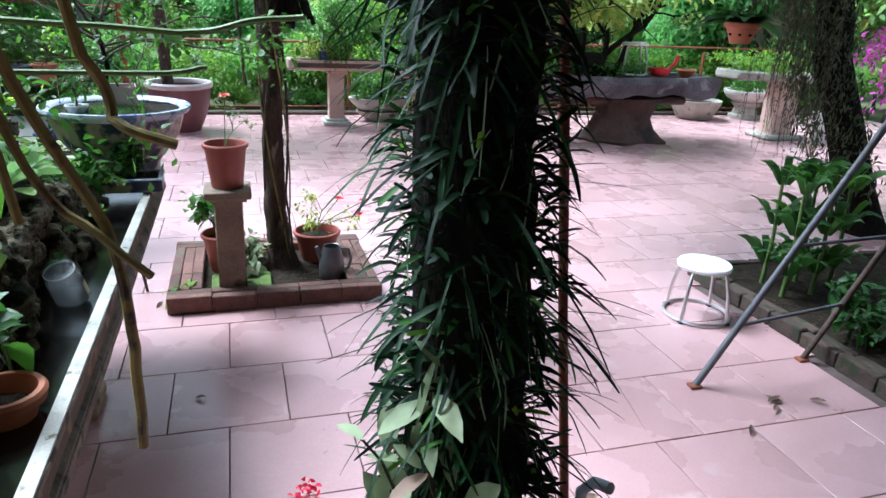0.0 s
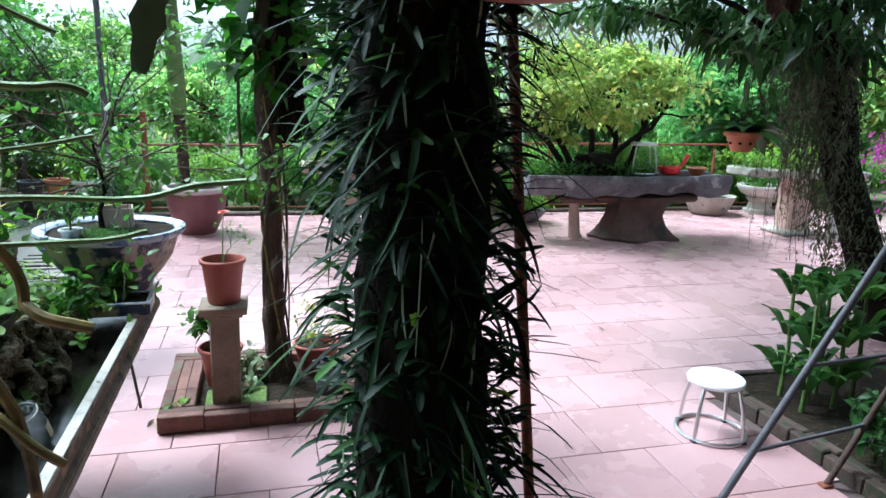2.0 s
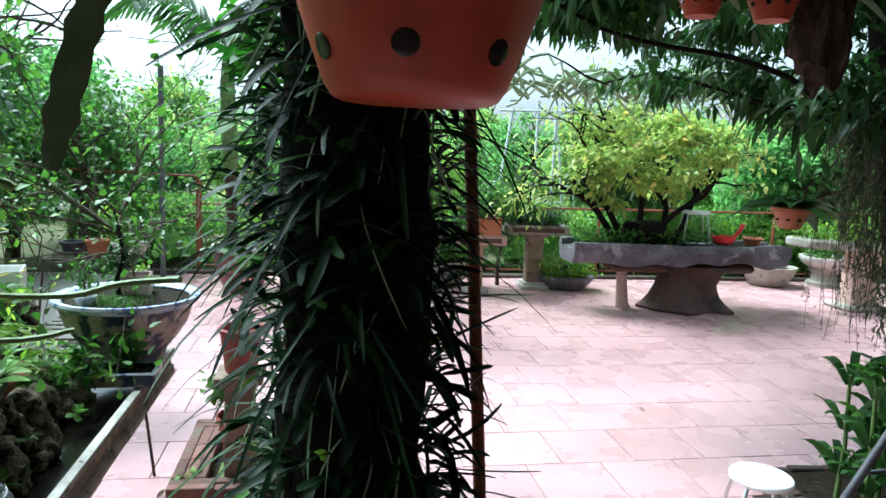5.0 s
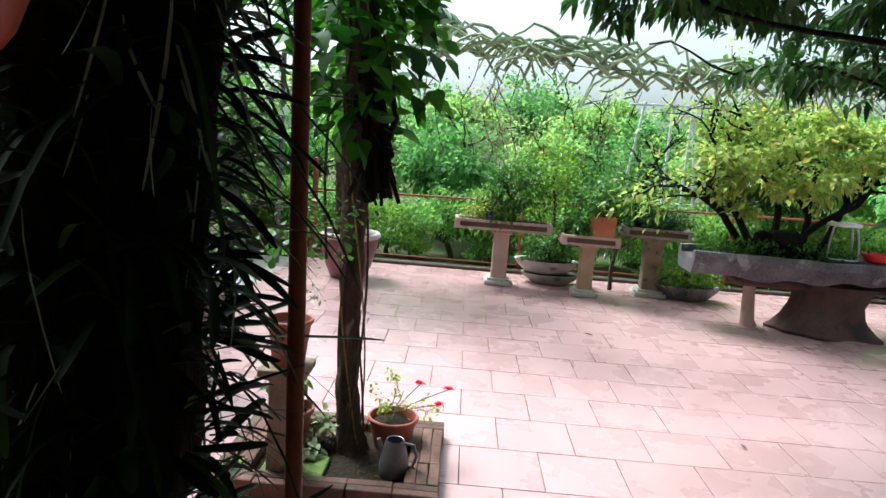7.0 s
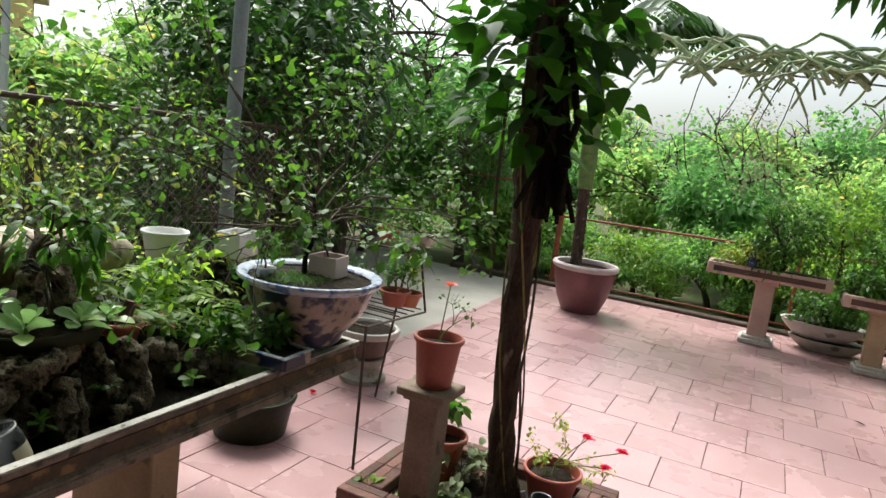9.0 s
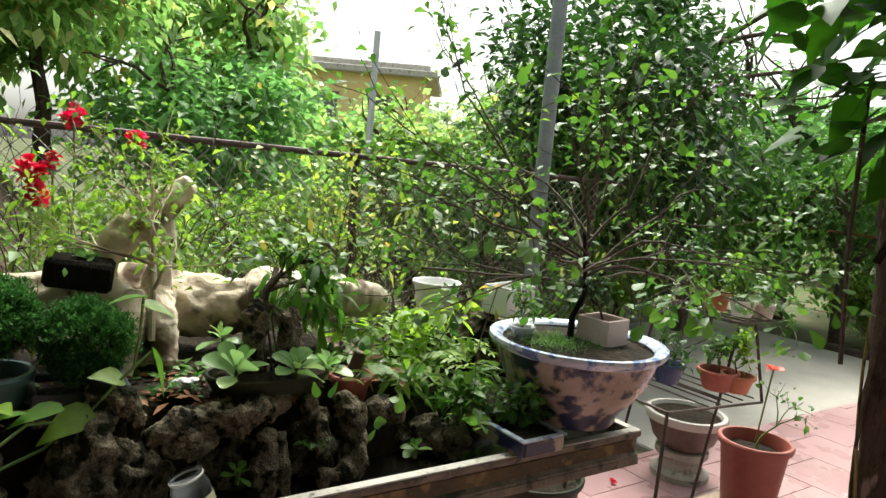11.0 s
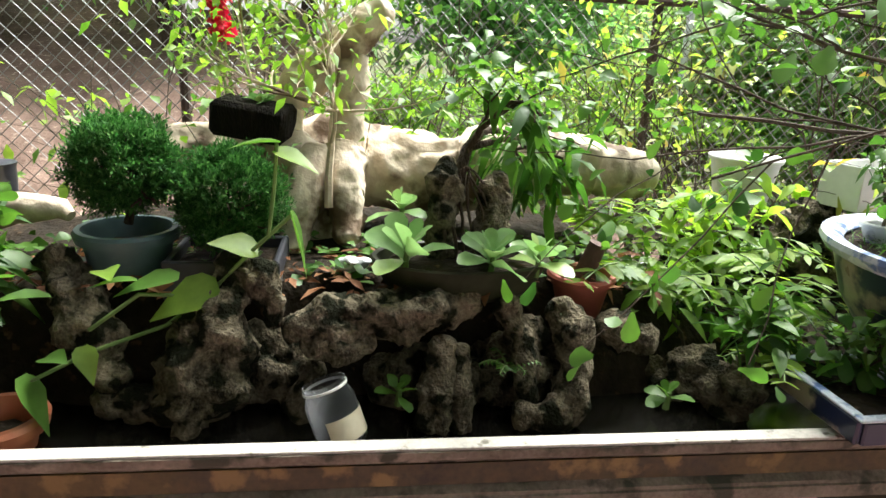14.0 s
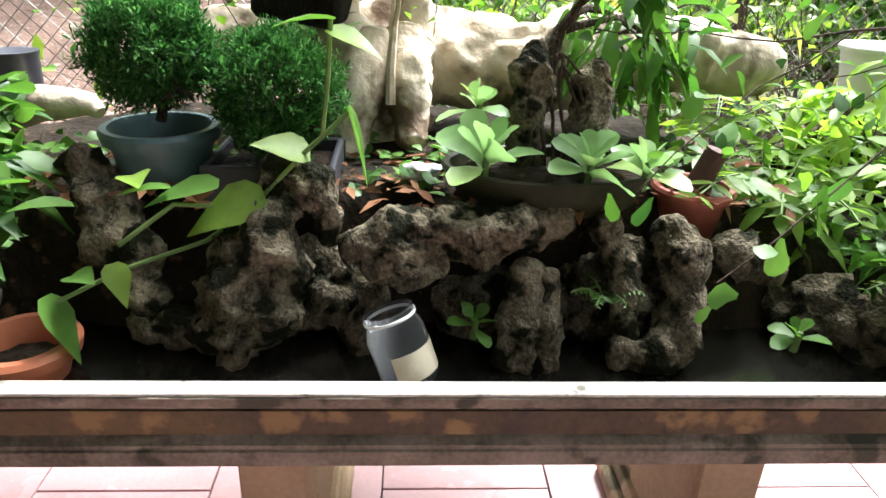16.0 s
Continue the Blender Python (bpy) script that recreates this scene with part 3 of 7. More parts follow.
single("wall_corner", box(-1.7, -0.55, 1.4, 0.2, 1.4, 3.0), M_WALL, 0, 0, 0, "plain brown plaster wall added out of view to shade the corner", "wall", kind="structure", smooth=False)
single("porch_roof", join(box(2.3, 0.42, 2.72, 4.8, 3.4, 0.08), box(-0.85, -0.13, 2.72, 1.5, 2.3, 0.08), box(2.6, 2.5, 2.72, 4.2, 0.76, 0.08)), M_ROOF, 0, 0, 0, "grey roof sheet added out of view to shade the porch", "roof", kind="structure", smooth=False)

# ---- concrete trough on two pedestals, with its rockery ----
TX, TY0, TY1, TB = -0.22, 0.74, 2.90, -1.08
trough = thing("planter_trough", (TX + TB) / 2, (TY0 + TY1) / 2, 0, "long weathered concrete trough planter on two pedestals", "planter")
cx, cy = (TX + TB) / 2, (TY0 + TY1) / 2
W, L = TX - TB, TY1 - TY0


def trough_wall(x0, x1, y0, y1, out):
    """One side wall: broad top lip, recessed panel, broad foot lip, as an extruded outline."""
    along_y = abs(y1 - y0) > abs(x1 - x0)
    prof = [(0, 0.605), (0, 0.626), (-0.003, 0.628), (-0.003, 0.634), (-0.008, 0.638), (-0.014, 0.644), (-0.014, 0.680), (-0.008, 0.687), (-0.002, 0.691), (0, 0.695), (0, 0.705), (-0.003, 0.707), (-0.028, 0.707), (-0.030, 0.703), (-0.030, 0.605)]
    v, f = [], []
    m = 90
    for i in range(m + 1):
        for o, z in prof:
            k = i / m
            w = 0.0018 * noise.noise((k * 30, z * 40, o * 50)) + 0.0012 * noise.noise((k * 110, z * 60, 3))
            if along_y:
                v.append((x0 + out * (o + w), y0 + (y1 - y0) * k, z + w))
            else:
                v.append((x0 + (x1 - x0) * k, y0 + out * (o + w), z + w))
    n = len(prof)
    for i in range(m):
        for k in range(n):
            j = (k + 1) % n
            f.append((i * n + k, i * n + j, (i + 1) * n + j, (i + 1) * n + k))
    f += [tuple(range(n)), tuple(reversed(range(m * n, m * n + n)))]
    return v, f


rel = Matrix.Translation((-cx, -cy, 0))
part("front_wall", moved(trough_wall(TX, TX, TY0, TY1, 1), rel), M_TROUGH, trough)
part("back_wall", moved(trough_wall(TB, TB, TY0, TY1, -1), rel), M_TROUGH, trough)
part("end_wall", moved(trough_wall(TB + 0.04, TX - 0.04, TY1, TY1, 1), rel), M_TROUGH, trough)
part("end_wall", moved(trough_wall(TB + 0.04, TX - 0.04, TY0, TY0, -1), rel), M_TROUGH, trough)
part("panel", box(W / 2 - 0.0125, 0, 0.662, 0.004, L - 0.04, 0.035), M_PANEL, trough, "dark brown panel with flaking ochre paint", smooth=False)
part("rim", box(W / 2 - 0.0148, 0, 0.7085, 0.0265, L - 0.002, 0.005, 0.0012), M_RIM, trough, "pale worn top rim")
part("rim", box(-W / 2 + 0.0148, 0, 0.7085, 0.0265, L - 0.002, 0.005, 0.0012), M_RIM, trough, "pale worn top rim")
for s in (-1, 1):
    part("rim", box(0, s * (L / 2 - 0.0148), 0.7085, W - 0.058, 0.0265, 0.005, 0.0012), M_RIM, trough, "pale worn top rim")
part("bottom", box(0, 0, 0.615, W - 0.02, L - 0.02, 0.022), M_TROUGH, trough, smooth=False)
for k, yy in enumerate((1.43, 2.23)):
    leg = part("pedestal", box(0, yy - cy, 0.33, W * 0.42, 0.12, 0.54, 0.008), M_TANCONC, trough, "tan concrete pedestal with moulded foot")
    part("foot", box(0, yy - cy, 0.025, W * 0.52, 0.20, 0.05, 0.01), M_TANCONC, leg)
    part("foot_moulding", box(0, yy - cy, 0.065, W * 0.47, 0.16, 0.03, 0.008), M_TANCONC, leg)
    part("capital", box(0, yy - cy, 0.59, W * 0.50, 0.17, 0.03, 0.006), M_TANCONC, leg)
single("water", box(0, 0, 0, W - 0.08, L - 0.08, 0.004), M_WATER, cx, cy, 0.648, "still black water in the trough", "water", kind="structure", smooth=False)


def set_rock(x, y, z, sx, sy, sz, seed, label="porous grey-brown rockery stone in the trough", rz=0.0, lobes=3):
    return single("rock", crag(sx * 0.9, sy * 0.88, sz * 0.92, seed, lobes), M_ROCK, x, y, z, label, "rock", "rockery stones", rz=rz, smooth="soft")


def mound():
    """Earth heaped behind the rock face."""
    v, f = [], []
    nx, ny = 26, 90
    for j in range(ny + 1):
        for i in range(nx + 1):
            x, y = -1.045 + 0.70 * i / nx, 0.79 + 2.06 * j / ny
            top = 0.855 - 0.14 * min(max((y - 2.15) / 0.25, 0), 1) - 0.05 * min(max((1.2 - y) / 0.3, 0), 1)
            k = min(max((-0.455 - x + 0.05 * noise.noise((y * 5, 2, 0))) / 0.11, 0), 1)
            k = k * k * (3 - 2 * k)
            v.append((x, y, 0.63 + (top - 0.63) * k + 0.014 * noise.noise((x * 14, y * 14, 0)) * k))
    m = nx + 1
    for j in range(ny):
        for i in range(nx):
            f.append((j * m + i, j * m + i + 1, (j + 1) * m + i + 1, (j + 1) * m + i))
    return v, f


single("soil_mound", mound(), M_SOIL, 0, 0, 0, "dark earth with leaf litter heaped in the trough", "soil", kind="structure")
def stone(pts, radii, seed, label="porous grey-brown rockery stone in the trough", amp=0.5):
    """A water-worn stone: a short thick limb with pits and ridges, set by its axis."""
    o = Vector(pts[0])
    geo = gnarled([tuple(Vector(q) - o) for q in pts], radii, seed, 44, amp, 12, 2.7, 0.5)
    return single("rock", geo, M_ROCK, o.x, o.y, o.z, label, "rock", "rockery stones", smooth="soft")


# hollow stone: body, neck and an arm that bends round the cavity
stone([(-0.415, 1.405, 0.66), (-0.415, 1.43, 0.73), (-0.43, 1.455, 0.80), (-0.455, 1.475, 0.86), (-0.47, 1.495, 0.905)], [0.050, 0.062, 0.052, 0.036, 0.026], 3, "large hollow rockery stone with a dark cavity")
stone([(-0.465, 1.485, 0.895), (-0.45, 1.525, 0.885), (-0.435, 1.547, 0.85), (-0.435, 1.545, 0.81)], [0.022, 0.026, 0.022, 0.013], 5, "curved arm of the hollow rockery stone")
# long flat stone under the oval pot
stone([(-0.43, 1.575, 0.80), (-0.425, 1.64, 0.815), (-0.435, 1.70, 0.822), (-0.43, 1.76, 0.828), (-0.435, 1.82, 0.838), (-0.445, 1.872, 0.84)], [0.026, 0.042, 0.035, 0.040, 0.034, 0.024], 11, "long flat rockery stone under the oval pot")
stone([(-0.415, 1.60, 0.79), (-0.40, 1.65, 0.785), (-0.41, 1.70, 0.79)], [0.02, 0.026, 0.018], 12)
# split upright stone at the water
stone([(-0.375, 1.808, 0.655), (-0.385, 1.812, 0.72), (-0.405, 1.818, 0.79)], [0.030, 0.029, 0.020], 15, "split upright rockery stone at the water")
stone([(-0.365, 1.852, 0.655), (-0.375, 1.850, 0.72), (-0.395, 1.846, 0.785)], [0.020, 0.018, 0.012], 17, "split upright rockery stone at the water")
# arched stone round a small hollow
stone([(-0.45, 2.02, 0.835), (-0.425, 2.04, 0.80), (-0.395, 2.045, 0.75), (-0.37, 2.035, 0.685), (-0.365, 1.99, 0.672), (-0.37, 1.945, 0.672)], [0.024, 0.027, 0.022, 0.028, 0.022, 0.018], 21, "arched rockery stone round a small hollow")
stone([(-0.44, 1.925, 0.84), (-0.425, 1.955, 0.79), (-0.40, 1.955, 0.73), (-0.385, 1.965, 0.68)], [0.022, 0.020, 0.016, 0.014], 24)
stone([(-0.45, 2.10, 0.795), (-0.435, 2.14, 0.785), (-0.435, 2.185, 0.775)], [0.022, 0.034, 0.022], 27, "rounded grey rockery stone")
# dark leaning stones at the clipped conifers
stone([(-0.53, 1.185, 0.885), (-0.49, 1.225, 0.83), (-0.45, 1.27, 0.77), (-0.42, 1.29, 0.71)], [0.034, 0.042, 0.034, 0.022], 31)
stone([(-0.43, 1.27, 0.675), (-0.42, 1.315, 0.685), (-0.43, 1.36, 0.67)], [0.022, 0.03, 0.022], 35)
stone([(-0.43, 1.585, 0.655), (-0.425, 1.60, 0.70), (-0.44, 1.61, 0.735)], [0.026, 0.022, 0.014], 39)
stone([(-0.48, 2.25, 0.66), (-0.46, 2.29, 0.70), (-0.45, 2.33, 0.67)], [0.04, 0.05, 0.04], 45)
stone([(-0.40, 2.33, 0.65), (-0.385, 2.345, 0.70), (-0.40, 2.35, 0.75)], [0.03, 0.032, 0.02], 47)
stone([(-0.45, 0.90, 0.66), (-0.47, 0.95, 0.72), (-0.46, 1.02, 0.68)], [0.05, 0.07, 0.05], 49)
# dark stones further back that close the face
stone([(-0.49, 1.90, 0.68), (-0.485, 1.97, 0.72), (-0.485, 2.05, 0.70)], [0.05, 0.066, 0.05], 61)
stone([(-0.475, 1.72, 0.67), (-0.47, 1.79, 0.70), (-0.475, 1.87, 0.69)], [0.04, 0.055, 0.045], 63)
stone([(-0.49, 1.46, 0.68), (-0.485, 1.52, 0.72), (-0.49, 1.58, 0.70)], [0.045, 0.055, 0.045], 65)
# pair of upright stones in the oval pot
stone([(-0.545, 1.825, 0.88), (-0.55, 1.825, 0.96), (-0.56, 1.828, 1.03), (-0.57, 1.835, 1.06)], [0.026, 0.030, 0.027, 0.014], 51, "upright dark rock standing in the oval bonsai pot")
stone([(-0.545, 1.905, 0.88), (-0.55, 1.91, 0.95), (-0.565, 1.92, 1.01), (-0.575, 1.93, 1.035)], [0.026, 0.028, 0.026, 0.014], 53, "small grey rock standing in the oval bonsai pot")

# driftwood
wood = thing("driftwood", -0.86, 1.75, 0.86, "pale gnarled driftwood trunk lying across the rockery", "driftwood")
part("log", gnarled([(-0.05, -0.50, 0.15), (-0.06, -0.30, 0.16), (-0.05, -0.05, 0.13), (-0.03, 0.15, 0.13), (0.0, 0.32, 0.145), (0.03, 0.44, 0.15), (0.05, 0.56, 0.135)], [0.05, 0.065, 0.085, 0.085, 0.075, 0.072, 0.035], 3, amp=0.30, sub=26, freq=1.0, cap=0.6), M_DRIFT, wood, smooth="soft")
part("stump", gnarled([(0.03, -0.14, 0.0), (0.03, -0.17, 0.10), (0.01, -0.225, 0.19), (0.0, -0.22, 0.26), (0.0, -0.155, 0.34), (0.0, -0.08, 0.41), (0.0, -0.02, 0.46)], [0.075, 0.068, 0.046, 0.038, 0.040, 0.038, 0.028], 7, amp=0.3, freq=1.3, cap=0.4), M_DRIFT, wood, smooth="soft")
part("limb", gnarled([(0.06, -0.115, 0.08), (0.04, -0.10, 0.18), (0.02, -0.085, 0.27), (0.0, -0.085, 0.36)], [0.045, 0.038, 0.032, 0.036], 11, amp=0.3, freq=1.3), M_DRIFT, wood, smooth="soft")
part("limb", gnarled([(0.17, -0.19, -0.01), (0.14, -0.18, 0.08), (0.06, -0.15, 0.15)], [0.022, 0.032, 0.05], 17, amp=0.3, freq=1.3, cap=0.4), M_DRIFT, wood, smooth="soft")
part("limb", gnarled([(0.17, -0.09, 0.02), (0.12, -0.10, 0.10), (0.05, -0.10, 0.16)], [0.028, 0.036, 0.05], 13, amp=0.3, freq=1.3, cap=0.4), M_DRIFT, wood, smooth="soft")
part("knot", tube([(0.02, -0.13, 0.365), (0.055, -0.135, 0.385)], [0.026, 0.022], 14), M_TANCONC, wood, "sawn branch stub")
block = thing("wooden_pot", -0.80, 1.468, 1.055, "dark charred wooden block pot with a small succulent", "pot")
part("body", moved(box(0, 0, 0.035, 0.10, 0.15, 0.07, 0.010), pose(0, 0, 0.005, -7, 4, -10)), M_BARKDARK, block)
part("succulent", blade_mesh("succulent", rosette(5, 18, 0.04, 0.45, 0.5, at=(0, 0.02, 0.072))), M_L_JADE, block)


def topiary(x, y, z, r, seed, name, label):
    t = thing(name, x, y, z, label, "topiary")
    g, tips = limbs(seed, (0, 0, 0), (0, 0, 1), r * 0.85, 0.008, 2, 0.8, 4)
    part("trunk", g, M_BARK, t)
    rs = np.random.RandomState(seed)
    n = 20000
    d = sphere_ways(rs, n)
    lump = np.array([noise.noise(Vector(q) * 3.4 + Vector((seed, 0, 0))) + 0.9 * noise.noise(Vector(q) * 9.0) for q in d])
    rad = r * (0.5 + 0.46 * rs.rand(n) ** 0.4) * (1 + 0.28 * lump)
    c = np.array((0, 0, r * 1.15))
    p = c + d * rad[:, None] * np.array((1, 1, 0.95))
    way = d * 0.6 + sphere_ways(rs, n) * 0.9 + np.array((0, 0, 0.45))
    ln = rs.uniform(0.005, 0.012, n)
    crown = part("crown", blade_mesh("crown", blades(p, way, ln, ln * 0.34, "needle", 0.0, 0.3, seed)), M_L_CYP, t)
    crown["kind"] = "stuff"
    return t


pot = round_pot("plant_pot", -0.57, 1.289, 0.855, 0.064, 0.076, 0.078, M_GREENPOT, "blue-green plastic pot with a rounded rim", lip=0.010)
topiary(-0.57, 1.291, 0.938, 0.089, 3, "conifer_topiary", "round clipped dwarf conifer in a blue-green pot")
bp = thing("plant_tray", -0.575, 1.455, 0.825, "square black plastic tray pot", "pot")
part("body", join(box(0, 0, 0.006, 0.15, 0.17, 0.012, 0.003), box(0.078, 0, 0.035, 0.010, 0.19, 0.07, 0.003), box(-0.078, 0, 0.035, 0.010, 0.19, 0.07, 0.003), box(0, 0.088, 0.035, 0.15, 0.010, 0.07, 0.003), box(0, -0.088, 0.035, 0.15, 0.010, 0.07, 0.003)), M_BLACKPOT, bp, smooth=False)
part("soil", box(0, 0, 0.03, 0.145, 0.165, 0.04), M_SOIL, bp)
topiary(-0.565, 1.463, 0.880, 0.094, 9, "conifer_topiary", "smaller clipped dwarf conifer in a black tray pot")

oval = thing("bonsai_pot", -0.51, 1.857, 0.842, "dark olive oval bonsai pot with fleshy plants", "pot")
part("body", lathe([(0.14, 0), (0.155, 0.012), (0.175, 0.045), (0.185, 0.062), (0.190, 0.07), (0.186, 0.074), (0.176, 0.072), (0.168, 0.05), (0.005, 0.05)], 40, cx=0, cy=0), M_OLIVEPOT, oval).scale = (0.5, 0.83, 0.85)
part("soil", soil_disc(0.165, 0.058), M_SOIL, oval).scale = (0.5, 0.83, 0.85)


def fleshy(x, y, z, seed, n, leaf, label="pale green fleshy-leaved succulent with spoon-shaped leaves", mat=None, wide=0.52, shape="spoon"):
    s = thing("succulent", x, y, z, label, "succulent", "succulents in the trough")
    rs = np.random.RandomState(seed)
    part("stem", tube([(0, 0, -0.01), (0.003, 0.002, leaf * 0.5)], [0.006, 0.004], 6), M_GREENSTEM, s)
    a0 = rs.rand() * 6
    for k in range(n):
        a = a0 + k * 2.4 + rs.normal(0, 0.15)
        up = 0.22 + 1.6 * k / n + rs.normal(0, 0.12)
        ln = leaf * (1.15 - 0.55 * k / n) * rs.uniform(0.85, 1.15)
        v, f = blades([(0, 0, leaf * (0.15 + 0.35 * k / n))], [(math.cos(a), math.sin(a), up)], ln, ln * wide, shape, 0.35 - 0.3 * k / n, 0.22, seed + k)
        part("leaf", blade_mesh("leaf", (v, f)), mat or M_L_JADE, s)
    return s


fleshy(-0.46, 1.757, 0.893, 3, 11, 0.092)
fleshy(-0.455, 1.90, 0.893, 7, 11, 0.076)
fleshy(-0.46, 1.98, 0.893, 12, 10, 0.064)
fleshy(-0.57, 1.755, 0.955, 15, 9, 0.055)
fleshy(-0.37, 1.745, 0.705, 21, 9, 0.040, "small green rosette growing at the water's edge", M_L_MID, 0.6)
fleshy(-0.35, 2.19, 0.70, 25, 8, 0.042, "small green rosette growing at the water's edge", M_L_MID, 0.6)
fleshy(-0.40, 1.10, 0.80, 27, 9, 0.050, "pale green rosette among the rocks", M_L_JADE, 0.6)

rp = round_pot("clay_pot", -0.53, 2.085, 0.790, 0.040, 0.055, 0.078, M_TERRA, "small red plastic pot with a cut stump", lip=0.008)
part("stump", tube([(0, 0, 0.045), (0.004, 0.008, 0.09), (0.008, 0.022, 0.135)], [0.028, 0.019, 0.017], 10), M_TRUNKBASE, rp, "thick brown cut stump")
part("leaf", blade_mesh("leaf", rosette(8, 7, 0.09, 0.34, 0.5, "oval", (0.006, 0.03, 0.12))), M_L_MID, rp)
wpot = round_pot("small_white_pot", -0.445, 2.034, 0.800, 0.016, 0.021, 0.03, M_WHITE, "tiny off-white pot with clover", lip=0.004)
part("leaf", blade_mesh("leaf", rosette(18, 8, 0.022, 0.8, 0.5, "spoon", (0, 0, 0.022))), M_L_MID, wpot)

# bonsai over the oval pot
def small_tree(name, x, y, z, label, seed, height, radius, lean, depth, kids, leaf, wide, per, mat, bark, shape="small", spread=0.8, gravity=0.0, category="bonsai", group="", jitter=0.03, droop=0.3, wiggle=0.22, steps=4):
    t = thing(name, x, y, z, label, category, group)
    g, twigs, tips = limbs(seed, (0, 0, 0), lean, height, radius, depth, spread, kids, gravity, 7, steps, wiggle, True)
    part("trunk", g, bark, t)
    part("branch", twigs, bark, t)["kind"] = "stuff"
    crown = part("crown", blade_mesh("crown", leaves_at(tips, seed + 1, per, leaf, wide, shape, jitter, droop)), mat, t)
    crown["kind"] = "stuff"
    return t


small_tree("ficus_bonsai", -0.60, 1.86, 1.0, "weeping ficus bonsai rooted over an upright rock", 12, 0.16, 0.014, (0.05, 0.05, 1), 3, 3, 0.058, 0.38, 2, M_L_MID, M_BARK, "oval", 1.0, 0.03, jitter=0.02, droop=0.6)
small_tree("thin_bonsai", -0.70, 1.622, 0.94, "slender bare-stemmed bonsai with fine light leaves", 34, 0.25, 0.009, (-0.05, 0.03, 1), 3, 4, 0.026, 0.5, 3, M_L_LIGHT, M_DRIFT, "small", 1.0, -0.04, jitter=0.03, wiggle=0.10)

ficus_roots = thing("clinging_roots", -0.535, 1.87, 0.89, "thin brown ficus roots clinging to the upright rocks", "roots")
for k in range(7):
    y0, y1 = -0.035 + 0.016 * k, -0.06 + 0.02 * k
    part("root", tube(curvy([(0.012, y0, 0.0), (0.008, (y0 + y1) / 2, 0.06), (-0.005, y1 * 0.6, 0.12), (-0.03, 0.0, 0.16)], 0.012, k + 3, 4), 0.0035 - 0.0002 * k, 6), M_BARK, ficus_roots)
single("plastic_strip", box(0, 0, 0, 0.022, 0.085, 0.014, 0.003), surface("blue plastic film", (0.03, 0.10, 0.26), (0.08, 0.20, 0.42), 30, 0.35, bump=0.3), -0.462, 1.858, 0.852, "folded strip of blue plastic under the oval pot", "plastic", rz=4)
single("plastic_scrap", rock(0.018, 0.024, 0.010, 12, 3, 0.4), surface("crumpled white film", (0.5, 0.52, 0.55), (0.75, 0.76, 0.78), 25, 0.3, bump=0.4), -0.56, 1.672, 0.872, "crumpled scrap of pale plastic on the soil", "plastic", smooth="soft")

# pothos vine with large leaves
vine = thing("pothos_vine", -0.42, 1.25, 0.84, "trailing pothos vine with large glossy heart-shaped leaves", "vine")
VO = Vector((-0.42, 1.25, 0.84))
for pts in ([(-0.34, 1.20, 0.72), (-0.345, 1.21, 0.76), (-0.39, 1.28, 0.785), (-0.43, 1.38, 0.81), (-0.43, 1.45, 0.865), (-0.445, 1.515, 0.931), (-0.448, 1.576, 0.988)], [(-0.445, 1.54, 0.955), (-0.452, 1.55, 1.03), (-0.457, 1.555, 1.10)], [(-0.43, 1.42, 0.86), (-0.41, 1.35, 0.87), (-0.39, 1.28, 0.82)]):
    part("stem", tube([tuple(Vector(q) - VO) for q in pts], 0.0032, 6), M_GREENSTEM, vine)
for k, (p, w, ln) in enumerate([((-0.425, 1.453, 0.874), (0.25, -0.85, -0.25), .095), ((-0.41, 1.40, 0.895), (0.15, -1, -0.1), .085), ((-0.40, 1.345, 0.895), (0.3, -0.8, 0.1), .06), ((-0.445, 1.515, 0.931), (0.25, -0.7, 0.35), .075), ((-0.445, 1.576, 0.985), (0.1, 0.25, -0.9), .085), ((-0.455, 1.552, 1.10), (0.2, -0.9, 0.05), .07), ((-0.455, 1.558, 1.085), (0.2, 0.9, -0.25), .065), ((-0.333, 1.205, 0.765), (0.2, 0.45, -0.9), .075), ((-0.36, 1.23, 0.79), (0.4, 0.5, 0.2), .055), ((-0.385, 1.27, 0.79), (0.4, 0.3, -0.5), .05), ((-0.40, 1.22, 0.87), (0.4, -0.5, 0.2), .07), ((-0.40, 1.17, 0.90), (0.4, -0.5, 0.1), .075), ((-0.42, 1.30, 0.905), (0.4, 0.2, 0.1), .06), ((-0.39, 1.15, 0.85), (0.4, -0.2, -0.3), .07)]):
    part("leaf", blade_mesh("leaf", blades([tuple(Vector(p) - VO)], [w], ln, ln * 0.72, "heart", 0.2, 0.22, k)), M_L_LIGHT if k % 3 == 0 else M_L_MID, vine)
op = round_pot("clay_pot", -0.345, 1.155, 0.632, 0.045, 0.06, 0.075, M_CLAY, "tilted orange clay pot at the water's edge", lip=0.012)

# clover and ferns among the rocks
rs = np.random.RandomState(77)
n = 800
p = np.stack([rs.uniform(-0.74, -0.53, n), rs.uniform(0.95, 2.80, n), np.zeros(n)], 1)
p[:, 2] = 0.868 + rs.normal(0, 0.012, n) - 0.14 * np.clip((p[:, 1] - 2.15) / 0.25, 0, 1) - 0.05 * np.clip((1.2 - p[:, 1]) / 0.3, 0, 1)
ln = rs.uniform(0.014, 0.034, n)
clover = new("clover", blade_mesh("clover", blades(p, np.stack([rs.normal(0, 1, n), rs.normal(0, 1, n), rs.uniform(-0.1, 0.6, n)], 1), ln, ln * 0.8, "spoon", 0.2, 0.15, 5)))
clover.data.materials.append(M_L_MID)
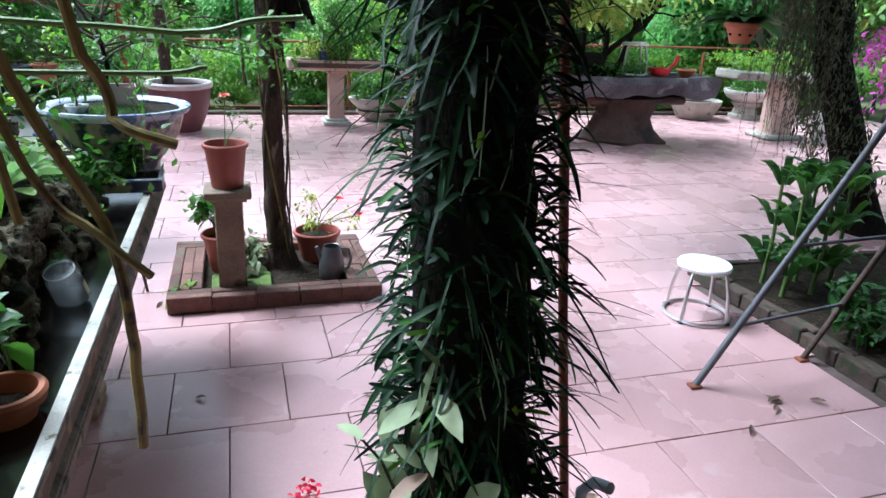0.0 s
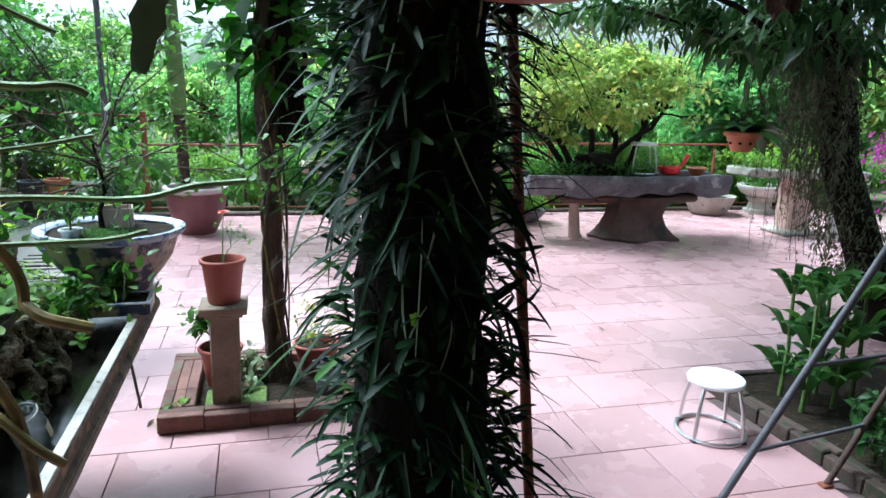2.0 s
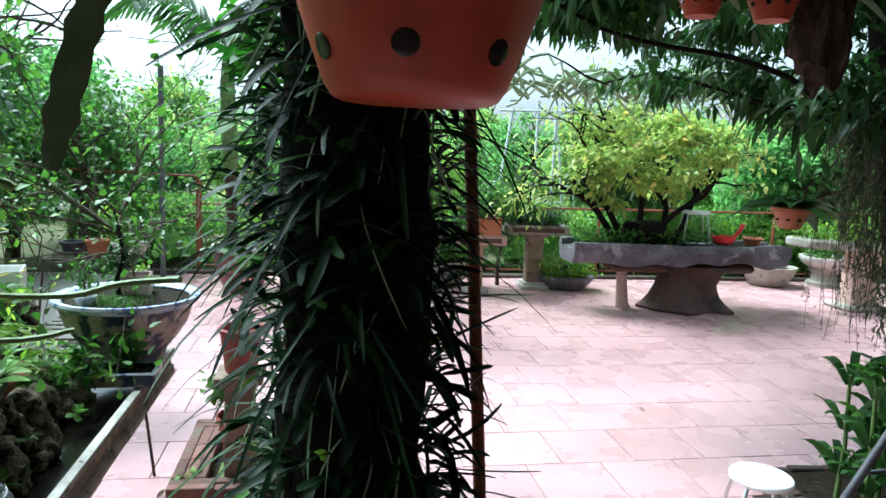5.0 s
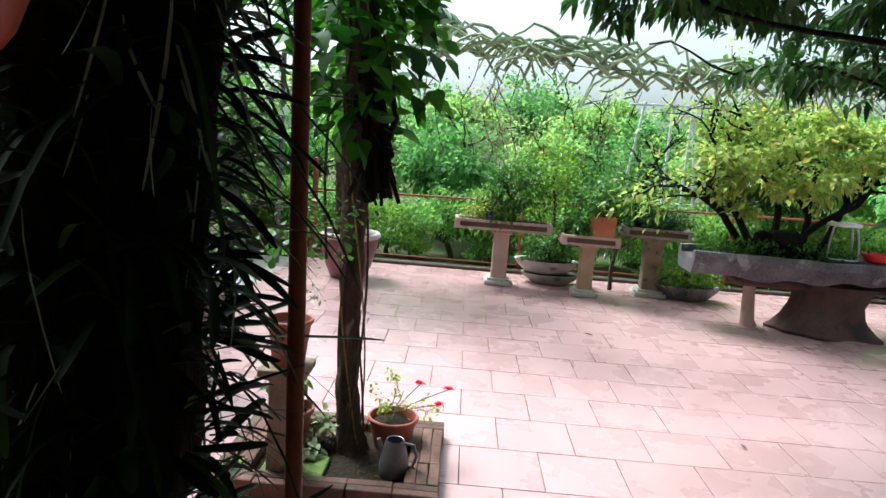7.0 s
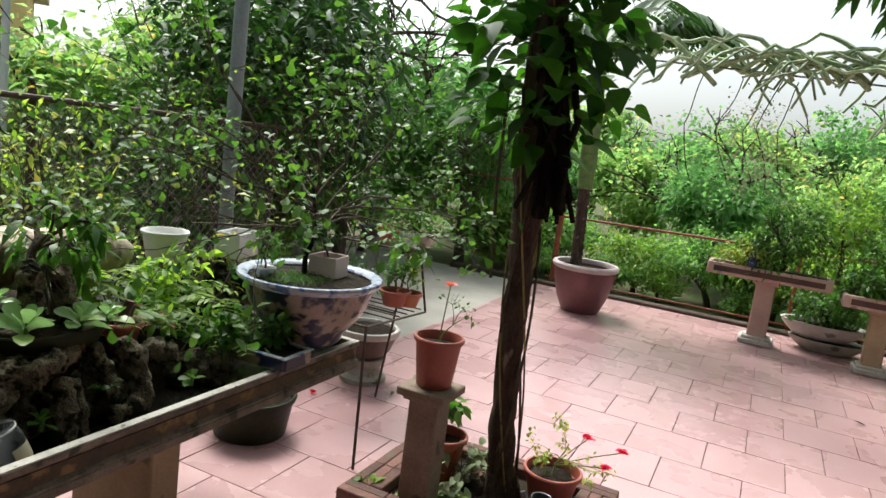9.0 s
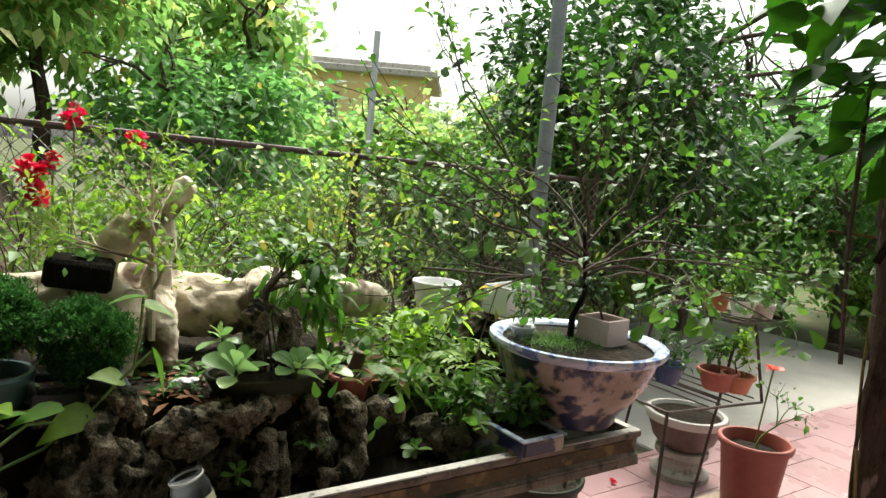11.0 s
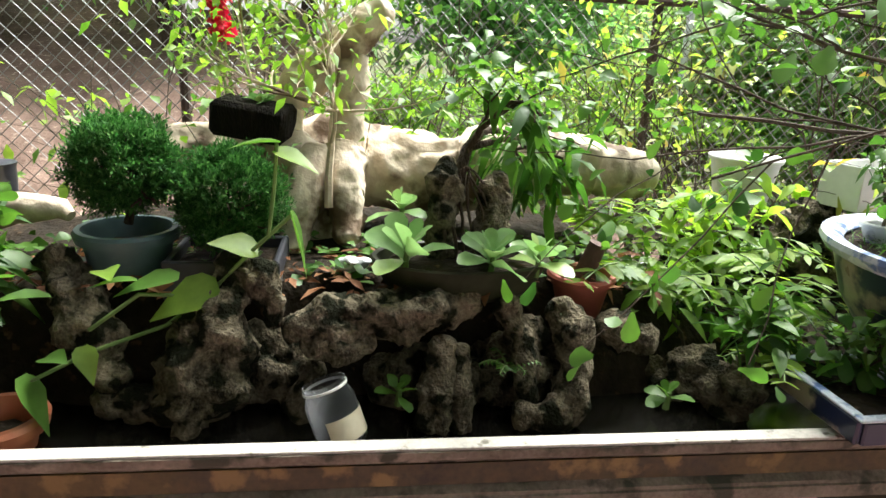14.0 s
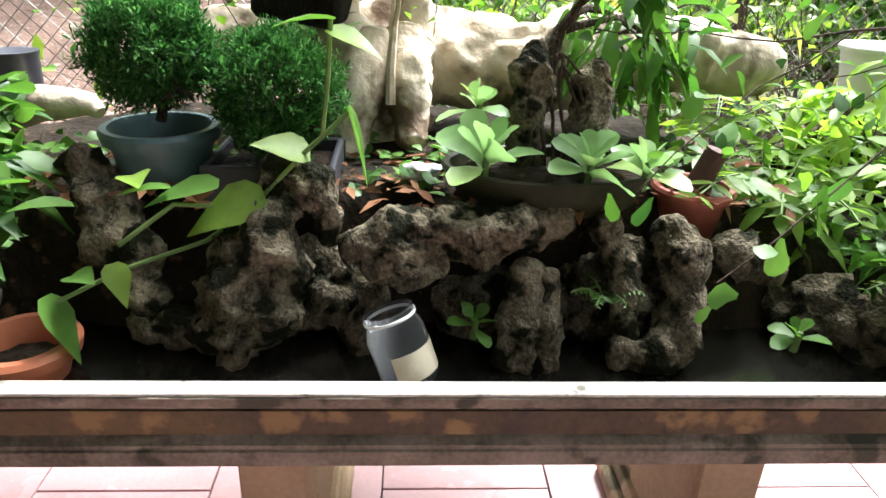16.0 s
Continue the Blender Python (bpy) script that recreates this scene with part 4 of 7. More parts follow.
tagged(clover, "low clover and creeping weeds between the rocks", "clover", kind="stuff")


rs = np.random.RandomState(78)
n = 420
p = np.stack([rs.uniform(-0.72, -0.45, n), rs.uniform(1.1, 2.2, n), 0.862 + rs.normal(0, 0.006, n)], 1)
ln = rs.uniform(0.012, 0.045, n)
litter = new("leaf_litter", blade_mesh("leaf_litter", blades(p, np.stack([rs.normal(0, 1, n), rs.normal(0, 1, n), rs.normal(0, 0.2, n)], 1), ln, ln * 0.45, "small", 0.1, 0.3, 5)))
litter.data.materials.append(M_L_DRY)
tagged(litter, "reddish brown dry leaves scattered on the trough soil", "leaf litter", kind="stuff")


def fern(x, y, z, seed, n, ln, mat, label, wide=0.30, cat="fern"):
    """Arching fronds with paired leaflets."""
    f = thing("fern", x, y, z, label, cat, "ferns in the trough")
    rs = np.random.RandomState(seed)
    stems, base, way, le = [], [], [], []
    for k in range(n):
        a = k * 2.4 + rs.normal(0, 0.3)
        r, pts = rs.uniform(0.7, 1.15) * ln, []
        for u in np.linspace(0, 1, 8):
            pts.append((math.cos(a) * r * u * 0.8, math.sin(a) * r * u * 0.8, r * (0.9 * u - 0.65 * u * u)))
        stems.append(tube(pts, 0.0016, 4))
        for i in range(1, 8):
            for s in (-1, 1):
                base.append(pts[i])
                way.append((math.cos(a + s * 1.25), math.sin(a + s * 1.25), -0.1))
                le.append(r * wide * (1.05 - 0.75 * i / 8))
    part("stem", join(*stems), M_GREENSTEM, f)
    le = np.array(le)
    part("frond", blade_mesh("frond", blades(base, way, le, le * 0.33, "oval", 0.15, 0.1, seed)), mat, f)["kind"] = "stuff"
    return f


for i, (x, y, z, c, l) in enumerate([(-0.60, 2.26, 0.80, 9, .26), (-0.72, 2.42, 0.80, 10, .32), (-0.55, 2.48, 0.76, 9, .24), (-0.85, 2.25, 0.85, 9, .30), (-0.80, 2.62, 0.80, 9, .28), (-0.43, 2.42, 0.72, 7, .18)]):
    fern(x, y, z, 50 + i, c, l, M_L_SUN if i % 2 else M_L_LIGHT, "bright green arching fern in the rockery")
fern(-0.40, 1.93, 0.74, 66, 8, 0.07, M_L_MID, "tiny fern growing in a rock crevice")


def leafy_shrub(x, y, z, seed, h, leaf, wide, per, mat, label, shape="oval", depth=2, kids=4, spread=0.9, name="shrub", category="shrub", group="", jitter=0.02):
    return small_tree(name, x, y, z, label, seed, h, max(0.004, h * 0.028), (0, 0, 1), depth, kids, leaf, wide, per, mat, M_TWIG, shape, spread, 0.0, category, group, jitter, 0.35)


leafy_shrub(-0.52, 2.30, 0.72, 5, 0.11, 0.052, 0.38, 2, M_L_LIGHT, "leafy green shrub at the end of the rockery")
leafy_shrub(-0.43, 2.40, 0.70, 6, 0.085, 0.045, 0.45, 2, M_L_MID, "small leafy plant with a gnarled stem")
leafy_shrub(-0.72, 2.50, 0.75, 7, 0.16, 0.058, 0.40, 2, M_L_SUN, "leafy green shrub behind the porcelain bowl")
leafy_shrub(-0.58, 1.00, 0.76, 8, 0.10, 0.06, 0.55, 2, M_L_MID, "bright pothos cluster at the corner of the trough", "heart")
leafy_shrub(-0.42, 1.05, 0.76, 9, 0.10, 0.045, 0.6, 2, M_L_DARK, "leafy plant at the corner of the trough", "heart")

# jar
jar = thing("plastic_jar", -0.330, 1.663, 0.650, "clear plastic jar with a worn label leaning in the trough", "jar")
jm = pose(0, 0, 0, 19, -10, 0)
part("body", moved(lathe([(0.034, 0.002), (0.039, 0.008), (0.040, 0.075), (0.036, 0.088), (0.033, 0.093), (0.034, 0.096), (0.034, 0.108), (0.032, 0.108), (0.0315, 0.094), (0.037, 0.075), (0.036, 0.01), (0.002, 0.006)], 32), jm), M_GLASS, jar)
part("neck_ring", moved(lathe([(0.0342, 0.097), (0.0358, 0.0975), (0.0358, 0.101), (0.0342, 0.1015)], 32), jm), M_WHITE, jar)
lab = [(0.0408 * math.cos(a), 0.0408 * math.sin(a), z) for a in np.linspace(-0.3, 1.9, 14) for z in (0.016, 0.056)]
part("label", moved((lab, [(2 * i, 2 * i + 2, 2 * i + 3, 2 * i + 1) for i in range(13)]), jm), surface("cream paper label", (0.60, 0.52, 0.36), (0.74, 0.68, 0.52), 20, 0.7, bump=0.1, spots=((0.10, 0.30, 0.36), 30, 0.62)), jar, "peeling cream paper label")

basin = thing("basin", -1.42, 1.96, 0.80, "round white plastic basin on a dark stand behind the driftwood", "basin")
part("bowl", lathe([(0.11, 0), (0.13, 0.01), (0.17, 0.11), (0.192, 0.125), (0.190, 0.135), (0.165, 0.125), (0.12, 0.02), (0.005, 0.015)], 36), M_WHITE, basin)
part("stand", lathe([(0.13, -0.865), (0.13, -0.835), (0.06, -0.805), (0.05, -0.05), (0.12, 0.0), (0.01, 0.0)], 20), M_CONC, basin)

# porcelain bowl with its bonsai
BX, BY, BZ = -0.345, 2.719, 0.735
bowl = thing("porcelain_bowl", BX, BY, BZ, "large porcelain bowl painted in dark blue with a pale rim", "planter bowl")
part("body", lathe([(0.124, 0), (0.132, 0.01), (0.136, 0.03), (0.177, 0.08), (0.210, 0.13), (0.229, 0.19), (0.233, 0.215), (0.223, 0.215), (0.206, 0.17), (0.005, 0.165)], 48), M_PORCBODY, bowl)
part("rim", lathe([(0.224, 0.212), (0.235, 0.205), (0.252, 0.215), (0.259, 0.226), (0.257, 0.236), (0.247, 0.238), (0.224, 0.230), (0.218, 0.222)], 56), M_PORCRIM, bowl, "pale blue and white glazed rim")
part("soil", soil_disc(0.226, 0.218, 3, 36), M_SOIL, bowl)
part("moss", blade_mesh("moss", blades(*(lambda r: (np.stack([r.normal(-0.02, 0.05, 900), r.normal(-0.07, 0.06, 900), np.full(900, 0.222)], 1), r.normal(0, 0.5, (900, 3)) + (0, 0, 1)))(np.random.RandomState(4)), 0.030, 0.0025, "needle", 0.5, 0.1)), M_L_MID, bowl, "tuft of light green moss")["kind"] = "stuff"
tree = thing("bowl_bonsai", BX - 0.03, BY, 0.945, "spreading bonsai tree with thin dark branches and round leaves", "bonsai")
part("trunk", tube([(0, 0, 0), (-0.01, 0.01, 0.08), (0.01, 0.03, 0.15), (0.0, 0.03, 0.23), (-0.02, 0.03, 0.33)], [0.011, 0.009, 0.008, 0.007, 0.005], 10), M_BARKDARK, tree)
tips = []
brr = random.Random(4)
for k, (a, el, ln, z) in enumerate([(95, 14, .52, .17), (-85, 16, .56, .17), (-65, 26, .50, .18), (120, 22, .52, .2), (20, 28, .34, .2), (-15, 24, .40, .23), (160, 20, .45, .23), (-110, 34, .48, .27), (75, 36, .46, .3), (200, 40, .42, .32), (-40, 42, .42, .32), (-100, 24, .50, .25), (60, 18, .45, .22), (-130, 22, .5, .24)]):
    a, el = math.radians(a), math.radians(el)
    g, t = limbs(900 + k, (0, 0.03, z), (math.cos(a) * math.cos(el), math.sin(a) * math.cos(el), math.sin(el)), ln, 0.005, 2, 0.75, 3, -0.012, 6, 5, 0.13)
    part("branch", g, M_TWIG, tree)["kind"] = "stuff"
    tips += t
part("leaf", blade_mesh("leaf", leaves_at(tips, 5, 2, 0.030, 0.8, "spoon", 0.022, 0.2)), M_L_MID, tree)["kind"] = "stuff"
pk = thing("square_pot", -0.34, 2.815, 0.930, "square pale pink plastic pot standing in the bowl", "pot", rz=8)
part("body", join(*[moved(box(0.052, 0, 0.05, 0.006, 0.108, 0.10, 0.002), pose(0, 0, 0, 0, 0, 90 * k)) for k in range(4)], box(0, 0, 0.006, 0.10, 0.10, 0.01)), M_PINKPLASTIC, pk, smooth=False)
part("soil", box(0, 0, 0.04, 0.096, 0.096, 0.06), M_SOIL, pk)
leafy_shrub(-0.34, 2.815, 1.0, 61, 0.09, 0.03, 0.5, 2, M_L_DARK, "small dark shrub in a pale pink pot")
tp = round_pot("small_white_pot", -0.455, 2.600, 0.948, 0.026, 0.036, 0.04, M_PORC, "tiny white ceramic pot in the bowl", lip=0.004)
leafy_shrub(-0.455, 2.600, 0.978, 62, 0.08, 0.025, 0.5, 2, M_L_MID, "thin seedling in a tiny white pot")
tray = thing("ceramic_tray", -0.29, 2.475, 0.712, "small rectangular blue-rimmed ceramic bonsai tray", "pot", rz=2)
part("body", join(box(0, 0, 0.005, 0.16, 0.11, 0.01, 0.003), box(0.10, 0, 0.026, 0.012, 0.135, 0.04, 0.003), box(-0.10, 0, 0.026, 0.012, 0.135, 0.04, 0.003), box(0, 0.07, 0.026, 0.20, 0.012, 0.04, 0.003), box(0, -0.07, 0.026, 0.20, 0.012, 0.04, 0.003)), M_PORCBODY, tray, smooth=False)
part("rim", join(box(0.10, 0, 0.049, 0.016, 0.156, 0.006, 0.002), box(-0.10, 0, 0.049, 0.016, 0.156, 0.006, 0.002), box(0, 0.07, 0.0495, 0.185, 0.016, 0.006, 0.002), box(0, -0.07, 0.0495, 0.185, 0.016, 0.006, 0.002)), M_PORCRIM, tray, "pale glazed rim", smooth=False)
part("soil", box(0, 0, 0.025, 0.19, 0.13, 0.03), M_SOIL, tray)
leafy_shrub(-0.29, 2.475, 0.75, 64, 0.06, 0.034, 0.7, 2, M_L_MID, "low round-leaved plant in a blue tray", "spoon")
wb = thing("white_box", -0.80, 2.83, 0.94, "white plastic box behind the bowl", "box", rz=15)
part("body", join(box(0, 0.08, 0.05, 0.10, 0.006, 0.10, 0.002), box(0, -0.08, 0.05, 0.10, 0.006, 0.10, 0.002), box(0.05, 0, 0.05, 0.006, 0.166, 0.10, 0.002), box(-0.05, 0, 0.05, 0.006, 0.166, 0.10, 0.002), box(0, 0, 0.004, 0.1, 0.16, 0.008)), M_WHITE, wb, smooth=False)
set_rock(-0.80, 2.83, 0.83, .12, .14, .11, 71, "grey stone under a white box")
round_pot("white_bucket", -1.0, 2.65, 0.90, 0.065, 0.085, 0.12, M_WHITE, "translucent white plastic bucket", "bucket", soil=False, lip=0.006)
set_rock(-1.0, 2.62, 0.80, .1, .14, .11, 72, "grey stone under a white bucket")

# ---- iron rack with pots beside the trough ----
rack = thing("plant_rack", -0.85, 4.0, 0, "thin dark iron two-step plant rack with leaning legs", "plant rack")
RK = lambda pts: [(x + 0.85, y - 4.0, z) for x, y, z in pts]
for a, b in [((-0.38, 3.22, 0.0), (-0.50, 3.40, 0.60)), ((-0.85, 3.24, 0.0), (-0.92, 3.42, 0.60)), ((-0.76, 4.02, 0.0), (-0.70, 4.12, 0.86)), ((-1.22, 4.02, 0.0), (-1.16, 4.12, 0.86)), ((-0.62, 4.25, 0.5), (-0.66, 4.18, 0.86))]:
    part("leg", tube(RK([a, b]), 0.007, 8), M_DARKSTEEL, rack)
for a, b in [((-0.50, 3.40, 0.60), (-0.92, 3.42, 0.60)), ((-0.70, 4.12, 0.86), (-1.16, 4.12, 0.86)), ((-0.50, 3.40, 0.60), (-0.62, 4.25, 0.50)), ((-0.92, 3.42, 0.60), (-1.16, 4.12, 0.50)), ((-0.73, 4.07, 0.50), (-1.19, 4.07, 0.50)), ((-0.70, 4.38, 0.86), (-1.16, 4.38, 0.86)), ((-0.70, 4.12, 0.86), (-0.70, 4.38, 0.86)), ((-1.16, 4.12, 0.86), (-1.16, 4.38, 0.86))]:
    part("bar", tube(RK([a, b]), 0.006, 8), M_DARKSTEEL, rack)
for k in range(4):
    y = 4.17 + 0.06 * k
    part("slat", tube(RK([(-0.70, y, 0.865), (-1.16, y, 0.865)]), 0.004, 6), M_DARKSTEEL, rack)
for k in range(5):
    y = 3.75 + 0.08 * k
    part("slat", tube(RK([(-0.56, y, 0.56), (-1.05, y, 0.56)]), 0.004, 6), M_DARKSTEEL, rack)
for i, (x, y, z, r0, r1, h, m, lb) in enumerate([(-0.70, 4.0, 0.566, .06, .085, .09, M_TERRA, "dark red glazed pot on the rack"), (-0.64, 4.06, 0.566, .05, .07, .08, M_CLAY, "brown clay pot on the rack"), (-0.85, 3.85, 0.566, .05, .07, .09, M_BLUE, "dark blue pot on the rack"),
                                                (-0.78, 4.25, 0.87, .045, .06, .08, M_WHITE, "small white pot on the upper shelf"), (-0.92, 4.25, 0.87, .05, .06, .09, M_CLAY, "small clay pot on the upper shelf"), (-1.05, 4.25, 0.87, .05, .065, .08, M_BLACKPOT, "small black pot on the upper shelf"), (-0.72, 4.33, 0.87, .04, .05, .07, M_GREYSTONE, "small grey pot on the upper shelf")]):
    round_pot("plant_pot", x, y, z, r0, r1, h, m, lb, group="pots on the rack", lip=0.008)
    leafy_shrub(x, y, z + h - 0.035, 100 + i, 0.10 + 0.02 * (i % 3), 0.035, 0.5, 2, (M_L_MID, M_L_LIGHT, M_L_DARK)[i % 3], "small green plant in a pot on the rack", group="rack plants")
round_pot("dark_pot", -0.98, 3.22, 0, 0.17, 0.20, 0.20, M_OLIVEPOT, "dark round pot under the trough end", soil=True)
ped = thing("bowl_pedestal", -0.98, 4.22, 0, "white bowl planter on a round grey pedestal", "planter")
part("pedestal", lathe([(0.14, 0), (0.145, 0.03), (0.11, 0.05), (0.10, 0.09), (0.13, 0.12), (0.13, 0.15), (0.02, 0.15)], 28), M_CONC, ped)
part("bowl", lathe([(0.10, 0.15), (0.15, 0.20), (0.172, 0.26), (0.182, 0.295), (0.165, 0.30), (0.01, 0.29)], 32), M_BROWNGLAZE, ped, "brown glazed bowl")
part("rim", lathe([(0.178, 0.293), (0.196, 0.296), (0.202, 0.318), (0.196, 0.334), (0.176, 0.335), (0.168, 0.318)], 36), M_GREYSTONE, ped, "pale worn rim")
part("soil", soil_disc(0.165, 0.315), M_SOIL, ped)

# ---- brick bed with the vine-covered tree ----
BXA, BXB, BYA, BYB = -0.27, 0.71, 2.92, 3.69
bed = thing("brick_bed", 0.22, 3.3, 0, "square tree bed edged with old red bricks", "brick edging")
brick_me = mesh("brick", box(0, 0, 0, 0.194, 0.048, 0.078, 0.004), smooth=False)
brick_me.materials.append(M_BRICK)
brs = random.Random(5)


def lay(x, y, z, rz, parent):
    b = part("brick", brick_me, M_BRICK, parent)
    b.matrix_local = pose(x + brs.uniform(-.002, .002), y + brs.uniform(-.002, .002), z + brs.uniform(-.003, .003), brs.uniform(-1, 1), brs.uniform(-1, 1), rz + brs.uniform(-1, 1))


for k in range(5):
    for c in range(2):
        lay(BXA + 0.098 + 0.197 * k - 0.22, BYA + 0.026 + 0.05 * c - 3.3, 0.042, 0, bed)
        lay(BXA + 0.098 + 0.197 * k - 0.22, BYB - 0.026 - 0.05 * c - 3.3, 0.042, 0, bed)
for k in range(3):
    for c in range(3):
        lay(BXA + 0.026 + 0.05 * c - 0.22, BYA + 0.20 + 0.19 * k - 3.3, 0.042, 90, bed)
        lay(BXB - 0.026 - 0.05 * c - 0.22, BYA + 0.20 + 0.19 * k - 3.3, 0.042, 90, bed)
part("soil", box(0, 0, 0.012, 0.72, 0.60, 0.05), M_SOIL, bed)
part("slab", box(-0.16, -0.16, 0.045, 0.28, 0.20, 0.03, 0.006), M_MOSS, bed, "mossy stone slab")

post = thing("stone_post", 0.021, 3.078, 0.066, "short square stone post with a flat cap", "post")
part("shaft", box(0, 0, 0.215, 0.125, 0.125, 0.43, 0.006), M_POST, post)
part("cap", join(box(0, 0, 0.465, 0.205, 0.205, 0.035, 0.005), box(0, 0, 0.44, 0.165, 0.165, 0.02, 0.005)), M_POST, post)
fp = round_pot("flower_pot", 0.022, 3.088, 0.549, 0.070, 0.093, 0.200, M_TERRA, "red plastic flower pot on the stone post", lip=0.009)


def rose(x, y, z, seed, h, label, petals, group="roses", per=2, spread=1.0, blooms=((0, 0, 1),), leaf=0.03, mat=None, depth=2, kids=3):
    r = thing("rose", x, y, z, label, "rose", group)
    g, tips = limbs(seed, (0, 0, 0), (0.05, 0.02, 1), h, 0.004, depth, spread, kids, 0.0, 5)
    part("stem", g, M_GREENSTEM, r)
    part("leaf", blade_mesh("leaf", leaves_at(tips, seed, per, leaf, 0.55, "oval", 0.012)), mat or M_L_MID, r)["kind"] = "stuff"
    for k, (bx, by, bz) in enumerate(blooms):
        part("flower", blade_mesh("flower", rosette(seed + k, 18, 0.026, 0.9, 0.1, "spoon", (bx, by, bz), 0.1, 0.4)), petals, r)
        part("flower_stem", tube([(0, 0, h * 0.3), (bx * 0.6, by * 0.6, bz * 0.6 + h * 0.15), (bx, by, bz)], 0.0025, 5), M_GREENSTEM, r)
    return r


rose(0.022, 3.088, 0.71, 3, 0.10, "thin rose seedling with one coral bloom", M_PETALPINK, blooms=((0.01, 0.02, 0.24),), per=1, leaf=0.018)

vt = thing("vine_tree", 0.255, 3.38, 0.03, "slim brown tree trunk wrapped in climbing vines", "tree")
tp_ = [(0.01, 0.0, 0), (0.0, -0.01, 0.12), (-0.015, -0.045, 0.5), (-0.012, -0.09, 0.95), (-0.015, -0.13, 1.35), (-0.01, -0.175, 1.8), (-0.005, -0.23, 2.4), (0.0, -0.29, 3.0)]
part("trunk", gnarled(tp_, [0.095, 0.058, 0.048, 0.047, 0.055, 0.06, 0.06, 0.05], 21, 28, 0.20, 16), M_BARK, vt, smooth="soft")
for k in range(6):
    a0 = k * 1.1
    part("vine_stem", tube([(x + 0.062 * math.cos(a0 + 2.2 * z * (-1) ** k), y - 0.098 * z + 0.062 * math.sin(a0 + 2.2 * z * (-1) ** k), z) for x, y, z in [(tp_[0][0] + (tp_[-1][0] - tp_[0][0]) * u - 0.015 * math.sin(u * 3.1), 0.0, 0.05 + 2.6 * u) for u in np.linspace(0, 1, 24)]], 0.006 - 0.0015 * (k % 2), 6), M_STEM if k % 2 else M_TWIG, vt)
rr_ = random.Random(12)
part("root_mass", join(*[tube(curvy([(0.02 + rr_.gauss(0, .03), rr_.gauss(-.20, .03), 1.9), (0.05 + rr_.gauss(0, .03), rr_.gauss(-.17, .03), 1.6), (0.075 + rr_.gauss(0, .045), rr_.gauss(-.15, .04), rr_.uniform(1.2, 1.45))], 0.03, k, 4), rr_.uniform(0.006, 0.016), 5) for k in range(70)]), M_BARKDARK, vt, "dark hanging mass of aerial roots")["kind"] = "stuff"
rs = np.random.RandomState(21)
n = 800
zz = 1.45 + 1.2 * rs.rand(n) ** 0.8
a = rs.uniform(0, 6.28, n)
rr = rs.uniform(0.05, 0.36, n) * np.clip((zz - 1.15) / 0.5, 0.25, 1)
p = np.stack([rr * np.cos(a), rr * np.sin(a) - 0.098 * zz, zz], 1)
ln = rs.uniform(0.05, 0.115, n)
part("leaf", blade_mesh("leaf", blades(p, np.stack([np.cos(a), np.sin(a), rs.uniform(-0.9, 0.7, n)], 1) + rs.normal(0, 0.4, (n, 3)), ln, ln * 0.82, "heart", 0.25, 0.15, 2)), M_L_VINE, vt)["kind"] = "stuff"
part("aerial_root", tube([(-0.14, -0.16, 1.7), (-0.15, -0.12, 1.3), (-0.13, -0.10, 0.95)], 0.007, 6), M_TWIG, vt)

for x, y, r0, r1, h, lb in [(-0.02, 3.36, .07, .10, .20, "red plastic pot behind the stone post"), (0.46, 3.45, .085, .117, .16, "wide red plastic pot with a rose bush")]:
    round_pot("flower_pot", x, y, 0.037, r0, r1, h, M_TERRA, lb, group="pots in the bed", lip=0.010)
rose(0.46, 3.45, 0.17, 8, 0.15, "leggy rose bush with small red blooms", M_PETALRED, blooms=((0.26, 0.03, 0.17), (0.12, 0.02, 0.19), (0.22, -0.05, 0.12)), per=2, leaf=0.022, mat=M_L_YEL, depth=3)
leafy_shrub(-0.04, 3.36, 0.20, 90, 0.13, 0.06, 0.6, 2, M_L_MID, "leafy green plant in a red pot")
leafy_shrub(0.10, 3.28, 0.037, 91, 0.14, 0.06, 0.55, 2, M_L_GREY, "grey-green plant in the tree bed")
leafy_shrub(-0.16, 3.02, 0.05, 92, 0.06, 0.055, 0.55, 2, M_L_LIGHT, "light green weed in the tree bed", "heart", 1)
jug = thing("jug", 0.50, 3.16, 0.037, "dented grey enamel jug with a bail handle", "jug")
part("body", lathe([(0.055, 0), (0.062, 0.01), (0.066, 0.05), (0.058, 0.11), (0.044, 0.16), (0.040, 0.172), (0.036, 0.170), (0.048, 0.11), (0.052, 0.02), (0.004, 0.015)], 28), M_PEWTER, jug)
part("handle", tube([(0.045, 0, 0.155), (0.085, 0, 0.15), (0.10, 0, 0.10), (0.085, 0, 0.05), (0.062, 0, 0.035)], 0.008, 8), M_PEWTER, jug)
part("spout", tube([(-0.05, 0, 0.10), (-0.065, 0, 0.14), (-0.075, 0, 0.17)], [0.016, 0.012, 0.010], 8), M_PEWTER, jug)

ff = thing("fallen_flower", -1.05, 3.81, 0.004, "fallen red flower lying on the tiles", "flower")
part("petal", blade_mesh("petal", rosette(44, 12, 0.022, 0.9, 0.4, "spoon", (0, 0, 0.004), 0.2, 0.3)), M_PETALRED, ff)

